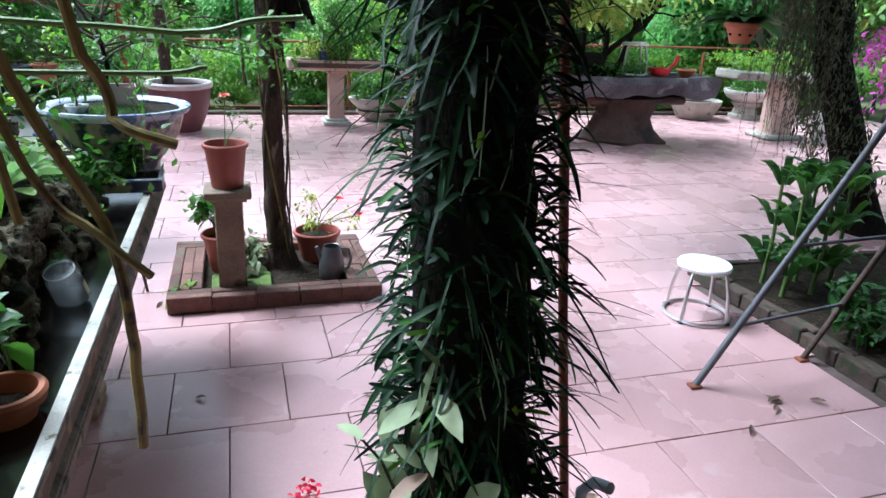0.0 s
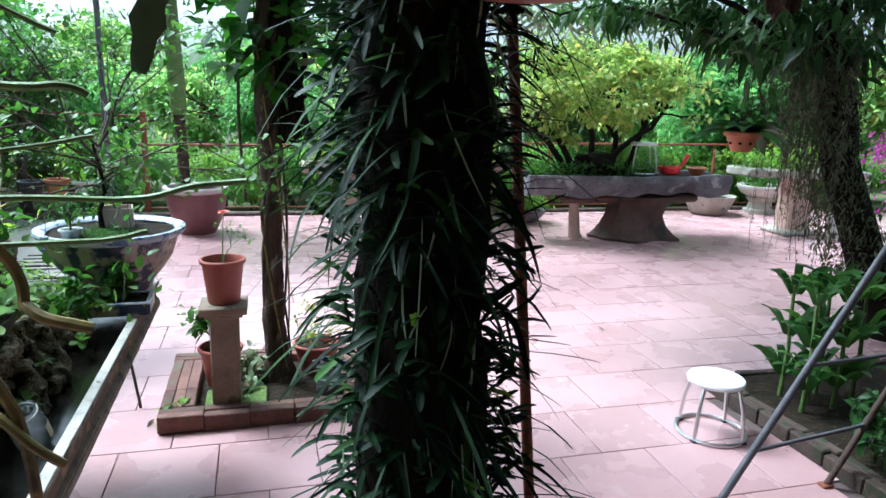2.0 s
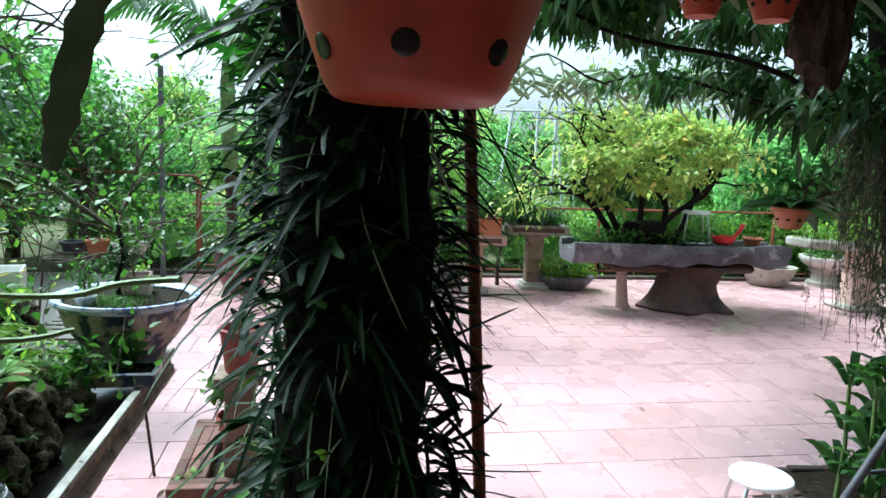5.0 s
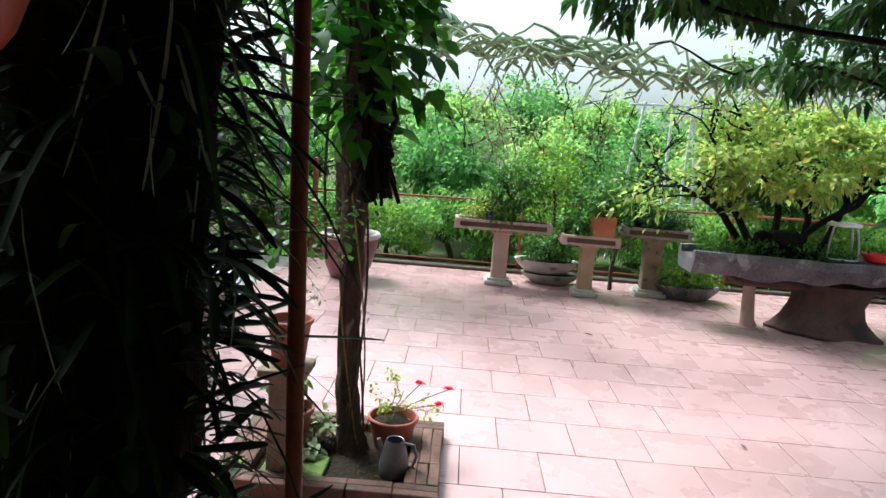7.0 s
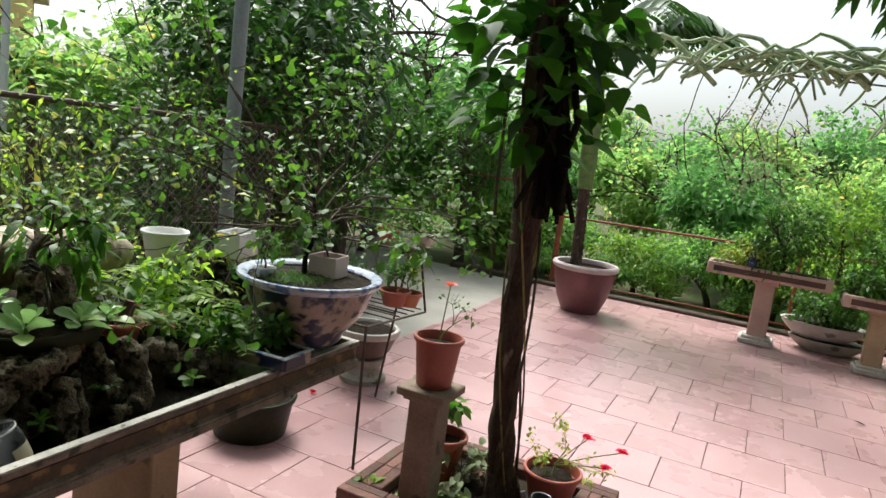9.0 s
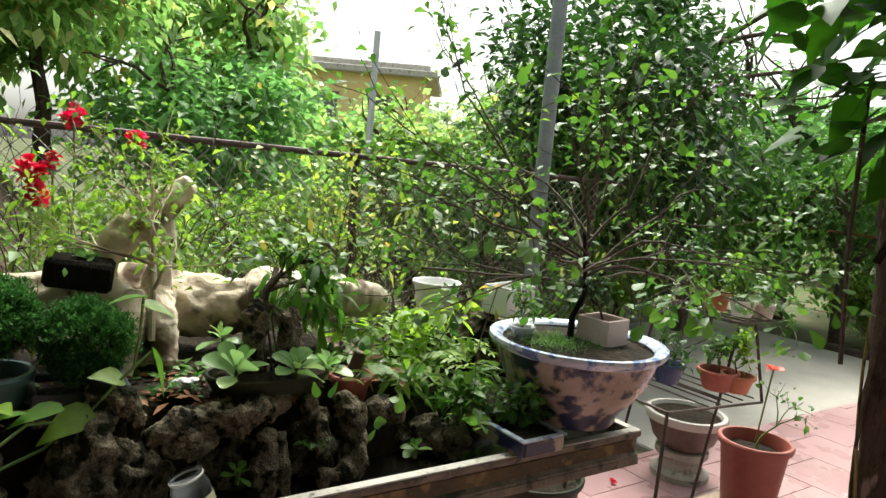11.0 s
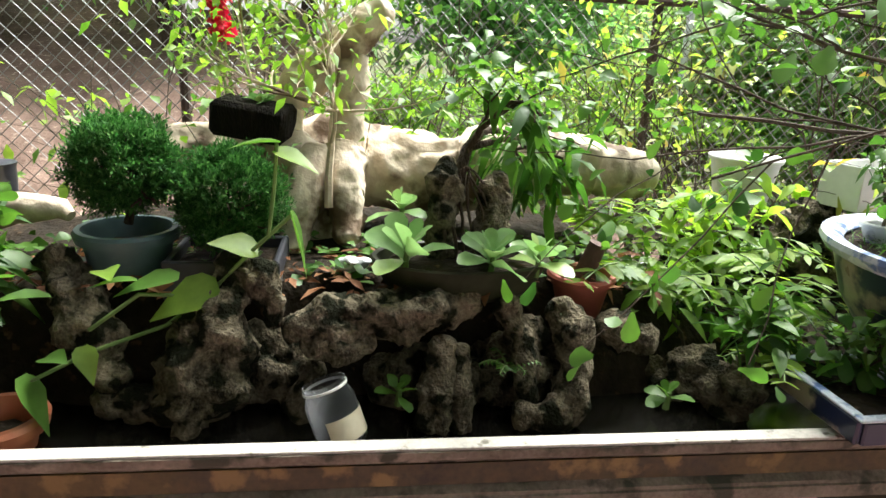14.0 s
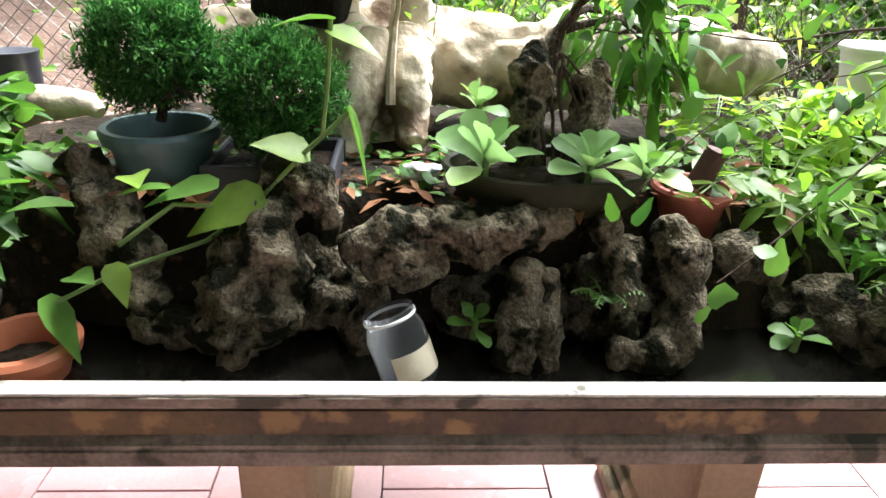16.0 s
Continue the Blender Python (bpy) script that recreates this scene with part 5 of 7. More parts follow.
# ---- orchid column, red pole, hanging pot ----
CX, CY = 0.408, 0.86
# Near-black trunk and leaf tones carry the column's shade against the light.
col = thing("fern_column", CX, CY, 0, "tree-fern trunk column covered in strap-leaved epiphytes, darkened as backlit", "epiphyte column")
CZ, CO = [0.0, 0.6, 1.0, 1.5, 2.0, 2.68], [-0.09, -0.06, -0.02, 0.03, 0.07, 0.11]
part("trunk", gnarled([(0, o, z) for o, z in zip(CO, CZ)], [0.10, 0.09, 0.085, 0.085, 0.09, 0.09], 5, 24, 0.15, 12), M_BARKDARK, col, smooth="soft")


def strap_set(n, z0, z1, lmin, lmax, w, out, up, dr, seed):
    r = np.random.RandomState(seed)
    z = r.uniform(z0, z1, n)
    a = r.uniform(0, 2 * math.pi, n)
    q = r.uniform(0.07, 0.112, n)
    b = np.stack([q * np.cos(a), q * np.sin(a) + np.interp(z, CZ, CO), z], 1)
    aa = a + r.normal(0, 0.5, n)
    d = np.stack([np.cos(aa) * out, np.sin(aa) * out, r.normal(up, 0.5, n)], 1)
    l = r.uniform(lmin, lmax, n)
    return blades(b, d, l, w * r.uniform(0.7, 1.3, n), "tongue", r.uniform(dr * 0.2, dr * 1.6, n), 0.35, seed, 0.35)


part("leaf", blade_mesh("leaf", strap_set(2300, 0.45, 2.6, 0.035, 0.085, 0.0105, 1.0, 0.45, 0.55, 1), strap_set(900, 0.45, 2.6, 0.03, 0.065, 0.011, 0.9, 0.4, 0.3, 2), strap_set(620, 0.45, 2.5, 0.08, 0.17, 0.0055, 1.3, 0.15, 0.6, 3)), M_L_STRAP_BACKLIT, col, "strap-shaped leaves coloured near black as backlit")["kind"] = "stuff"
part("leaf", blade_mesh("leaf", strap_set(26, 0.6, 1.4, 0.04, 0.065, 0.010, 0.9, 0.4, 0.2, 5)), M_L_LIGHT, col, "young light green leaves")
part("aerial_root", blade_mesh("root", strap_set(300, 0.5, 2.5, 0.04, 0.10, 0.003, 0.5, -0.9, 0.6, 6)), M_PALELEAF, col)["kind"] = "stuff"
single("red_pole", tube([(0, 0, 0), (-0.06, 0.11, 0.9), (-0.155, 0.32, 2.68)], 0.0085, 12), M_RUST, 0.652, 0.771, 0.0, "thin rusty red steel pole beside the column", "pole")
single("pvc_pipe", tube([(0, 0, 0), (0, 0, 0.66), (0.01, -0.02, 0.69), (0.02, -0.05, 0.70)], 0.010, 14), M_PVC, 0.60, 0.76, -0.03, "blue-grey plastic pipe stub beside the column", "pipe")
base_pot = round_pot("floor_pot", 0.33, 0.66, 0.0, 0.12, 0.16, 0.36, M_TERRA, "tall red pot at the foot of the column", lip=0.012)
gp_ = thing("velvet_plant", 0.31, 0.68, 0.42, "grey-green velvety shrub with pinkish young leaves", "shrub")
g, tips = limbs(14, (0, 0, 0), (0, 0.05, 1), 0.30, 0.007, 1, 1.0, 6)
part("stem", g, M_TWIG, gp_)
part("leaf", blade_mesh("leaf", leaves_at(tips, 3, 2, 0.088, 0.36, "oval", 0.012, 0.25)), M_L_GREY, gp_)["kind"] = "stuff"
kal = thing("flowering_succulent", 0.205, 0.72, 0.33, "low round-leaved succulent with a red flower head", "succulent")
part("leaf", blade_mesh("leaf", clumps(3, 260, (0, 0, 0.30), (0.10, 0.08, 0.05), 14, 0.25, 0.03, 0.8, "spoon")), M_L_DARK, kal)
part("stem", tube([(0, 0, -0.3), (0, 0, 0.1), (-0.03, 0.0, 0.36), (-0.06, 0.01, 0.395)], 0.004, 6), M_GREENSTEM, kal)
part("flower", blade_mesh("flower", clumps(9, 60, (-0.06, 0.01, 0.40), (0.022, 0.022, 0.012), 9, 0.3, 0.010, 0.8, "spoon")), M_PETALRED, kal)

hp = thing("hanging_pot", 0.437, 0.605, 1.575, "orange clay orchid pot with round holes hung on wires", "hanging pot")
prof = [(0.058, 0), (0.064, 0.003), (0.070, 0.012), (0.084, 0.05), (0.099, 0.095), (0.110, 0.135), (0.117, 0.14), (0.118, 0.152), (0.111, 0.154), (0.104, 0.14), (0.078, 0.05), (0.062, 0.010), (0.01, 0.008)]
part("body", lathe(prof, 48), M_ORANGEPOT, hp)
for k in range(7):
    for lv, (rr_, z_) in enumerate(((0.0772, 0.033), (0.0992, 0.098))):
        a = (k + 0.5 * lv) * 2 * math.pi / 7
        m = Matrix.Translation((math.cos(a) * rr_, math.sin(a) * rr_, z_)) @ Euler((0, math.pi / 2 + 0.33, a), "XYZ").to_matrix().to_4x4()
        part("hole", moved(lathe([(0.0095, -0.003), (0.0095, 0.0012), (0.0085, 0.0016), (0.0005, 0.0012)], 16), m), M_WATER, hp, "dark round drain hole")
for k in range(3):
    a = k * 2.1
    part("wire", tube([(0.114 * math.cos(a), 0.114 * math.sin(a), 0.15), (0, 0, 0.5)], 0.0015, 5), M_DARKSTEEL, hp)
part("hook", tube([(0, 0, 0.5), (0, 0, 1.08)], 0.002, 5), M_DARKSTEEL, hp)

# bare hanging stems and cactus near the porch
def stem_plant(name, pts_list, mat, label, category, n=8):
    t = thing(name, 0.02, 0.075, 0, label, category)
    for pts, r in pts_list:
        part("stem", tube(pts, r, n), mat, t)
    return t


stem_plant("bare_climber", [
    (curvy([(-0.25, 0.76, 1.75), (-0.20, 0.77, 1.32), (-0.118, 0.77, 1.106), (-0.085, 0.77, 0.93), (-0.095, 0.772, 0.766)], 0.02, 1), 0.0075),
    (curvy([(-0.17, 0.77, 1.72), (-0.105, 0.772, 1.307), (-0.085, 0.77, 1.24), (-0.014, 0.761, 1.206)], 0.02, 2), 0.007),
    (curvy([(-0.30, 0.74, 1.70), (-0.22, 0.76, 1.25), (-0.16, 0.77, 1.12), (-0.06, 0.77, 1.03)], 0.025, 3), 0.006),
    (curvy([(-0.28, 0.74, 1.60), (-0.20, 0.763, 1.111)], 0.02, 4), 0.006),
    (curvy([(-0.34, 0.72, 1.62), (-0.25, 0.75, 1.30), (-0.22, 0.78, 1.24)], 0.02, 5), 0.009)], M_STEM, "bare yellow-brown stems hanging near the porch", "branches")
twigs = thing("thin_branches", 0.045, 0.07, 0, "thin grey-green branches reaching out over the trough", "branches")
for pts, r in [([(-0.5, 0.85, 1.36), (-0.19, 0.92, 1.335), (-0.04, 0.96, 1.330), (0.05, 0.95, 1.345), (0.138, 0.947, 1.356)], 0.0045), ([(-0.6, 0.82, 1.55), (-0.175, 0.93, 1.485), (-0.12, 0.94, 1.476), (-0.065, 0.956, 1.470)], 0.006), ([(-0.5, 0.85, 1.28), (-0.157, 0.927, 1.275), (-0.06, 0.95, 1.272), (-0.005, 0.973, 1.279)], 0.004), ([(-0.55, 0.9, 1.62), (-0.2, 0.95, 1.60), (-0.1, 0.97, 1.55)], 0.004), ([(-0.3, 0.8, 1.45), (-0.15, 0.85, 1.40), (-0.05, 0.9, 1.42)], 0.003)]:
    part("branch", tube(curvy(pts, 0.012, r * 900), r, 7), M_GREENSTEM, twigs)
cact = thing("climbing_cactus", 0.062, 0.92, 1.50, "flat scalloped green cactus stem hanging down", "cactus")
v, f = [], []
for i in range(13):
    u = i / 12
    w = 0.018 * (1 + 0.18 * math.sin(i * 2.6)) * min(1, 0.45 + 2.5 * u)
    c = Vector((0.05 * u + 0.02 * u * u, -0.01 * u, 0.24 * u))
    for a, b in ((-1, 0), (0, 0.5), (1, 0), (0, -0.5)):
        v.append((c.x + a * w, c.y + b * 0.008, c.z - a * w * 0.25))
for i in range(12):
    for k in range(4):
        j = (k + 1) % 4
        f.append((i * 4 + k, i * 4 + j, i * 4 + 4 + j, i * 4 + 4 + k))
f += [(3, 2, 1, 0), (48, 49, 50, 51)]
part("stem", (v, f), M_CACTUS, cact)
part("stem", tube([(0.07, -0.01, 0.24), (0.10, -0.02, 0.6), (0.12, -0.02, 1.1)], 0.008, 6), M_CACTUS, cact)

# ---- aluminium stools, leaning steel frame, brick edged bed at the porch ----
def stool(x, y, z, label, rz=0):
    s = thing("stool", x, y, z, label, "stool", "aluminium stools", rz=rz)
    part("seat", lathe([(0.10, 0.272), (0.128, 0.268), (0.135, 0.272), (0.137, 0.285), (0.132, 0.293), (0.11, 0.297), (0.01, 0.296)], 40), M_STOOLTOP, s)
    part("ring", tube([(0.165 * math.cos(a), 0.165 * math.sin(a), 0.012) for a in np.linspace(0, 2 * math.pi, 33)], 0.009, 8), M_CHROME, s)
    for k in range(4):
        a = k * math.pi / 2 + 0.5
        c, d = math.cos(a), math.sin(a)
        part("leg", tube([(0.165 * c, 0.165 * d, 0.012), (0.15 * c, 0.15 * d, 0.15), (0.125 * c, 0.125 * d, 0.25), (0.10 * c, 0.10 * d, 0.275)], 0.009, 8), M_CHROME, s)
        part("foot", box(0.165 * c, 0.165 * d, 0.006, 0.03, 0.03, 0.012, 0.003), M_BLACKPOT, s, "black rubber foot")
    return s


stool(2.19, 2.475, 0.0, "low round aluminium stool on the tiles").scale = (0.93, 0.93, 0.93)
lf = thing("steel_frame", 1.76, 1.885, 0, "leaning grey steel tube frame with two rungs", "frame")
part("leg", tube([(0, 0, 0), (0.60 * 1.9, 0, 1.9)], 0.014, 14), M_GREYSTEEL, lf)
part("leg", tube([(0.61, 0.09, 0), (0.61 + 0.57 * 1.9, 0.09, 1.9)], 0.013, 14), M_DARKSTEEL, lf)
part("rung", tube([(0.345, 0, 0.575), (0.927, 0.09, 0.555)], 0.008, 8), M_GREYSTEEL, lf)
part("rung", tube([(0.153, 0, 0.255), (0.755, 0.09, 0.255)], 0.008, 8), M_GREYSTEEL, lf)
for x, y in ((0, 0), (0.61, 0.09)):
    part("foot", box(x, y, 0.006, 0.05, 0.04, 0.012, 0.003), M_RUST, lf)

edge = thing("bed_edging", 2.45, 2.9, 0, "low edging of dark mossy old bricks along the planting bed", "brick edging")
dark_brick = mesh("brick", box(0, 0, 0, 0.194, 0.048, 0.078, 0.006), smooth=False)
dark_brick.materials.append(M_BRICKDARK)
for k in range(14):
    for bx, by, rz_ in ((0.04, -0.1 - 0.20 * k, 90), (0.092, -0.13 - 0.20 * k, 90), (0.12 + 0.20 * k, 0.02, 0)):
        if rz_ == 0 and k > 8:
            continue
        b = part("brick", dark_brick, M_BRICKDARK, edge)
        b.matrix_local = pose(bx + brs.uniform(-.004, .004), by + brs.uniform(-.004, .004), 0.030 + brs.uniform(-.006, .006), brs.uniform(-3, 3), brs.uniform(-3, 3), rz_ + brs.uniform(-3, 3))
single("bed_soil", box(3.5, 1.5, 0.03, 1.9, 2.8, 0.06, 0.01), M_SOIL, 0, 0, 0, "dark soil of the planting bed", "soil", kind="structure")


def dracaena(x, y, z, seed, n, ln, label, wide=0.13, mat=None, rise=0.8, group="bed plants"):
    d = thing("dracaena", x, y, z, label, "plant", group)
    part("stem", tube([(0, 0, 0), (0.01, 0, 0.25), (0.0, 0.01, 0.58)], [0.012, 0.010, 0.008], 8), M_GREENSTEM, d)
    part("leaf", blade_mesh("leaf", *[rosette(seed + k, n, ln, wide, rise, "strap", (0, 0, 0.12 + 0.21 * k), 0.6) for k in range(3)]), mat or M_L_MID, d)["kind"] = "stuff"
    return d


for i, (x, y) in enumerate([(2.68, 2.46), (2.78, 2.54), (2.71, 2.64), (2.86, 2.46), (2.91, 2.62), (3.03, 2.52)]):
    dracaena(x, y, 0.06, 200 + i * 7, 13, 0.34, "upright strap-leaved plant in the brick edged bed", 0.12, M_L_MID if i % 2 else M_L_DARK, 1.9)
leafy_shrub(2.68, 1.95, 0.06, 210, 0.12, 0.05, 0.5, 2, M_L_DARK, "low dark weed in the brick edged bed")
leafy_shrub(2.80, 1.65, 0.06, 211, 0.12, 0.05, 0.5, 2, M_L_DARK, "low dark weed in the brick edged bed")
leafy_shrub(2.66, 2.15, 0.06, 220, 0.14, 0.06, 0.45, 2, M_L_DARK, "low dark weed in the brick edged bed")
leafy_shrub(2.95, 1.95, 0.06, 221, 0.14, 0.06, 0.45, 2, M_L_DARK, "low dark weed in the brick edged bed")
leafy_shrub(3.1, 1.7, 0.06, 222, 0.14, 0.06, 0.45, 2, M_L_DARK, "low dark weed in the brick edged bed")
leafy_shrub(2.7, 1.4, 0.06, 223, 0.14, 0.06, 0.45, 2, M_L_DARK, "low dark weed in the brick edged bed")
leafy_shrub(3.0, 1.3, 0.06, 224, 0.14, 0.06, 0.45, 2, M_L_DARK, "low dark weed in the brick edged bed")

# ---- far side of the patio: stone stands, slab table, urn ----
def stone_stand(x, y, z_top, ln, dp, label, mat_top, mat_leg, rz=0.0, leg_w=0.17):
    s = thing("stone_stand", x, y, 0, label, "planter stand", "stone planter stands", rz=rz)
    h = z_top
    t = 0.11
    part("tray", join(box(0, dp / 2 - 0.02, h - t / 2, ln, 0.04, t, 0.008), box(0, -dp / 2 + 0.02, h - t / 2, ln, 0.04, t, 0.008), box(ln / 2 - 0.02, 0, h - t / 2, 0.04, dp - 0.082, t, 0.008), box(-ln / 2 + 0.02, 0, h - t / 2, 0.04, dp - 0.082, t, 0.008), box(0, 0, h - t + 0.015, ln - 0.09, dp - 0.09, 0.03)), mat_top, s)
    part("panel", box(0, -dp / 2 - 0.001, h - t / 2, ln - 0.12, 0.006, 0.05), M_TRUNKBASE, s, "reddish recessed panel", smooth=False)
    part("soil", box(0, 0, h - 0.04, ln - 0.09, dp - 0.09, 0.05), M_SOIL, s)
    part("leg", join(box(0, 0, (h - t) / 2 + 0.02, leg_w, leg_w, h - t - 0.03, 0.012), box(0, 0, h - t - 0.02, leg_w * 1.35, leg_w * 1.35, 0.035, 0.008)), mat_leg, s)
    part("foot", join(box(0, 0, 0.025, leg_w * 1.8, leg_w * 1.7, 0.05, 0.010), box(0, 0, 0.062, leg_w * 1.45, leg_w * 1.4, 0.03, 0.008)), M_GREYSTONE, s)
    return s


stone_stand(1.17, 7.77, 0.72, 1.06, 0.34, "long pink cast-stone planter stand", M_PINKCONC, M_PINKCONC, 0)
stone_stand(2.085, 7.52, 0.665, 0.62, 0.34, "small tan cast-stone planter stand", M_PINKCONC, M_TANCONC, -2, 0.15)
stone_stand(2.855, 7.81, 0.765, 0.74, 0.36, "dark weathered cast-stone planter stand", M_CONC, M_POST, -3, 0.19)


def oval_planter(x, y, z, a, b, h, label, mat):
    o = thing("oval_planter", x, y, z, label, "planter", "low planters")
    q = part("body", lathe([(a * 0.6, 0), (a * 0.7, 0.02), (a * 0.92, h * 0.6), (a, h * 0.85), (a * 1.03, h), (a * 0.95, h), (a * 0.88, h * 0.75), (0.01, h * 0.7)], 36), mat, o)
    q.scale = (1, b / a, 1)
    part("soil", soil_disc(a * 0.9, h * 0.86), M_SOIL, o).scale = (1, b / a, 1)
    return o


oval_planter(1.78, 8.02, 0.0, 0.33, 0.20, 0.12, "low dark oval planter on the tiles", M_CONC)
oval_planter(1.72, 8.02, 0.121, 0.36, 0.22, 0.15, "low grey oval planter stacked on another", M_GREYSTONE)
oval_planter(3.25, 7.75, 0.0, 0.36, 0.2, 0.16, "dark low planter beside the slab table", M_DARKSTONE)
oval_planter(6.25, 8.15, 0.0, 0.36, 0.30, 0.26, "round grey bowl planter on the tiles", M_CONC)
pp = thing("urn_planter", 7.1, 8.15, 0, "stone bowl planter on a stacked pedestal", "planter")
part("pedestal", lathe([(0.22, 0), (0.22, 0.05), (0.17, 0.07), (0.15, 0.16), (0.20, 0.20), (0.20, 0.24), (0.02, 0.24)], 28), M_CONC, pp)
part("bowl", lathe([(0.18, 0.24), (0.28, 0.29), (0.33, 0.36), (0.33, 0.40), (0.29, 0.40), (0.25, 0.34), (0.01, 0.34)], 32), M_GREYSTONE, pp)

slab = thing("slab_table", 4.15, 6.75, 0, "long dark stone slab planter on a flared trunk base", "planter table")
v, f = [], []
nx = 44
for i in range(nx + 1):
    u = i / nx
    x = -1.36 + 2.6 * u
    w = 0.32 * (0.55 + 0.45 * math.sin(math.pi * min(max(u, 0.06), 0.94)) ** 0.6) + 0.10 * noise.noise((u * 7, 0, 0))
    lo, hi = 0.53 + 0.09 * noise.noise((u * 6, 3, 0)), 0.755 + 0.03 * noise.noise((u * 5, 7, 0))
    for yy, z in ((-w, hi), (-w * 1.06, (hi + lo) / 2 + 0.03), (-w * 0.8, lo), (w * 0.8, lo), (w * 1.06, (hi + lo) / 2), (w, hi), (w - 0.06, hi), (w - 0.07, hi - 0.07), (-w + 0.07, hi - 0.07), (-w + 0.06, hi)):
        v.append((x, yy, z))
for i in range(nx):
    for k in range(10):
        j = (k + 1) % 10
        f.append((i * 10 + k, (i + 1) * 10 + k, (i + 1) * 10 + j, i * 10 + j))
f += [tuple(range(10)), tuple(reversed(range(nx * 10, nx * 10 + 10)))]
part("slab", (v, f), M_DARKSTONE, slab)
part("apron", box(0.0, 0, 0.475, 1.75, 0.30, 0.09, 0.03), M_TRUNKBASE, slab)
part("base", lathe([(0.53, 0), (0.53, 0.03), (0.47, 0.07), (0.40, 0.16), (0.36, 0.28), (0.36, 0.44), (0.40, 0.50), (0.05, 0.50)], 40, 0.45, 0.15, 0, 0.6), M_TRUNKBASE, slab)
part("leg", tube([(-0.64, 0.0, 0.0), (-0.66, 0, 0.06), (-0.68, 0, 0.3), (-0.69, 0, 0.5)], [0.085, 0.07, 0.06, 0.06], 14), M_PINKCONC, slab)
part("soil", box(-0.06, 0, 0.705, 2.2, 0.42, 0.05), M_SOIL, slab)
slab.scale = (0.94, 1, 0.95)
rs = np.random.RandomState(8)
n = 1600
p = np.stack([rs.uniform(2.98, 4.45, n), rs.uniform(6.55, 6.95, n), rs.uniform(0.69, 0.83, n)], 1)
ln = rs.uniform(0.03, 0.08, n)
gc = new("ground_cover", blade_mesh("ground_cover", blades(p, rs.normal(0, 0.6, (n, 3)) + (0, 0, 0.8), ln, ln * 0.4, "oval", 0.4, 0.2, 4)))
gc.data.materials.append(M_L_MID)
tagged(gc, "low green ferns covering the slab planter", "ground cover", kind="stuff")
bb = thing("large_bonsai", 3.68, 6.78, 0.68, "large bonsai with many dark stems and yellow-green leaves", "bonsai")
gs, tps = [], []
for k in range(6):
    g, t = limbs(300 + k, (-0.25 + 0.12 * k, 0.03 * (-1) ** k, 0), ((k - 2.5) * 0.22, 0.12 * (-1) ** k, 1), 0.85, 0.04, 3, 0.75, 3)
    gs.append(g)
    tps += t
part("trunk", join(*gs, moved(rock(0.22, 0.14, 0.14, 91, 4, 0.4), pose(0.05, 0, 0.08))), M_BARKDARK, bb)
part("crown", blade_mesh("crown", leaves_at(tps, 7, 3, 0.075, 0.55, "small", 0.06), clumps(71, 5200, (0.05, 0, 0.95), (0.86, 0.62, 0.48), 85, 0.10, 0.075, 0.6)), M_L_BON, bb)["kind"] = "stuff"
stool(4.29, 6.75, 0.715, "low round aluminium stool standing on the slab table").scale = (1.12, 1.12, 1.18)
sc = thing("plastic_scoop", 4.56, 6.62, 0.72, "bright red plastic scoop lying on the slab table", "scoop")
part("bowl", lathe([(0.07, 0), (0.11, 0.03), (0.13, 0.09), (0.125, 0.09), (0.10, 0.03), (0.01, 0.012)], 24), M_RED, sc)
part("handle", tube([(0.10, 0, 0.06), (0.18, 0, 0.14), (0.22, 0, 0.22)], [0.022, 0.02, 0.024], 10), M_RED, sc)
round_pot("clay_pot", 5.0, 6.75, 0.70, 0.07, 0.10, 0.09, M_CLAY, "shallow clay pot on the end of the slab table")

rt = thing("round_stand", 6.4, 6.75, 0, "grey stone table planter on a single thick leg", "planter stand")
part("top", moved(box(0, 0, 0.73, 1.75, 0.42, 0.10, 0.02), pose(0, 0, 0, 0, 1.5, 0)), M_CONC, rt)
part("leg", box(0, 0, 0.36, 0.30, 0.26, 0.64, 0.02), M_PINKCONC, rt)
part("foot", box(0, 0, 0.03, 0.52, 0.44, 0.06, 0.02), M_CONC, rt)
bk = thing("bucket", 6.85, 6.45, 0, "scuffed white paint bucket on the tiles", "bucket")
part("body", lathe([(0.14, 0), (0.145, 0.01), (0.16, 0.33), (0.166, 0.335), (0.166, 0.35), (0.155, 0.352), (0.15, 0.33), (0.135, 0.02), (0.01, 0.02)], 28), M_WHITE, bk)
part("handle", tube([(0.166 * math.cos(a), 0.02, 0.33 - 0.12 * math.sin(a)) for a in np.linspace(0, math.pi, 12)], 0.004, 6), M_DARKSTEEL, bk)

UX, UY = -0.47, 7.47
urn = thing("glazed_urn", UX, UY, 0, "large maroon glazed urn with a pale rim", "urn")
part("body", lathe([(0.20, 0), (0.21, 0.015), (0.27, 0.12), (0.32, 0.27), (0.335, 0.36), (0.335, 0.40), (0.30, 0.40), (0.29, 0.33), (0.01, 0.33)], 44), M_URN, urn)
part("rim", lathe([(0.30, 0.395), (0.335, 0.385), (0.362, 0.40), (0.366, 0.425), (0.35, 0.44), (0.315, 0.438), (0.298, 0.41)], 44), M_URNRIM, urn, "pale worn rim")
part("soil", soil_disc(0.30, 0.385), M_SOIL, urn)
urn.scale = (0.91, 0.91, 1.12)
palm = thing("palm", UX - 0.10, UY - 0.02, 0.42, "ringed palm trunk growing from the maroon urn", "palm")
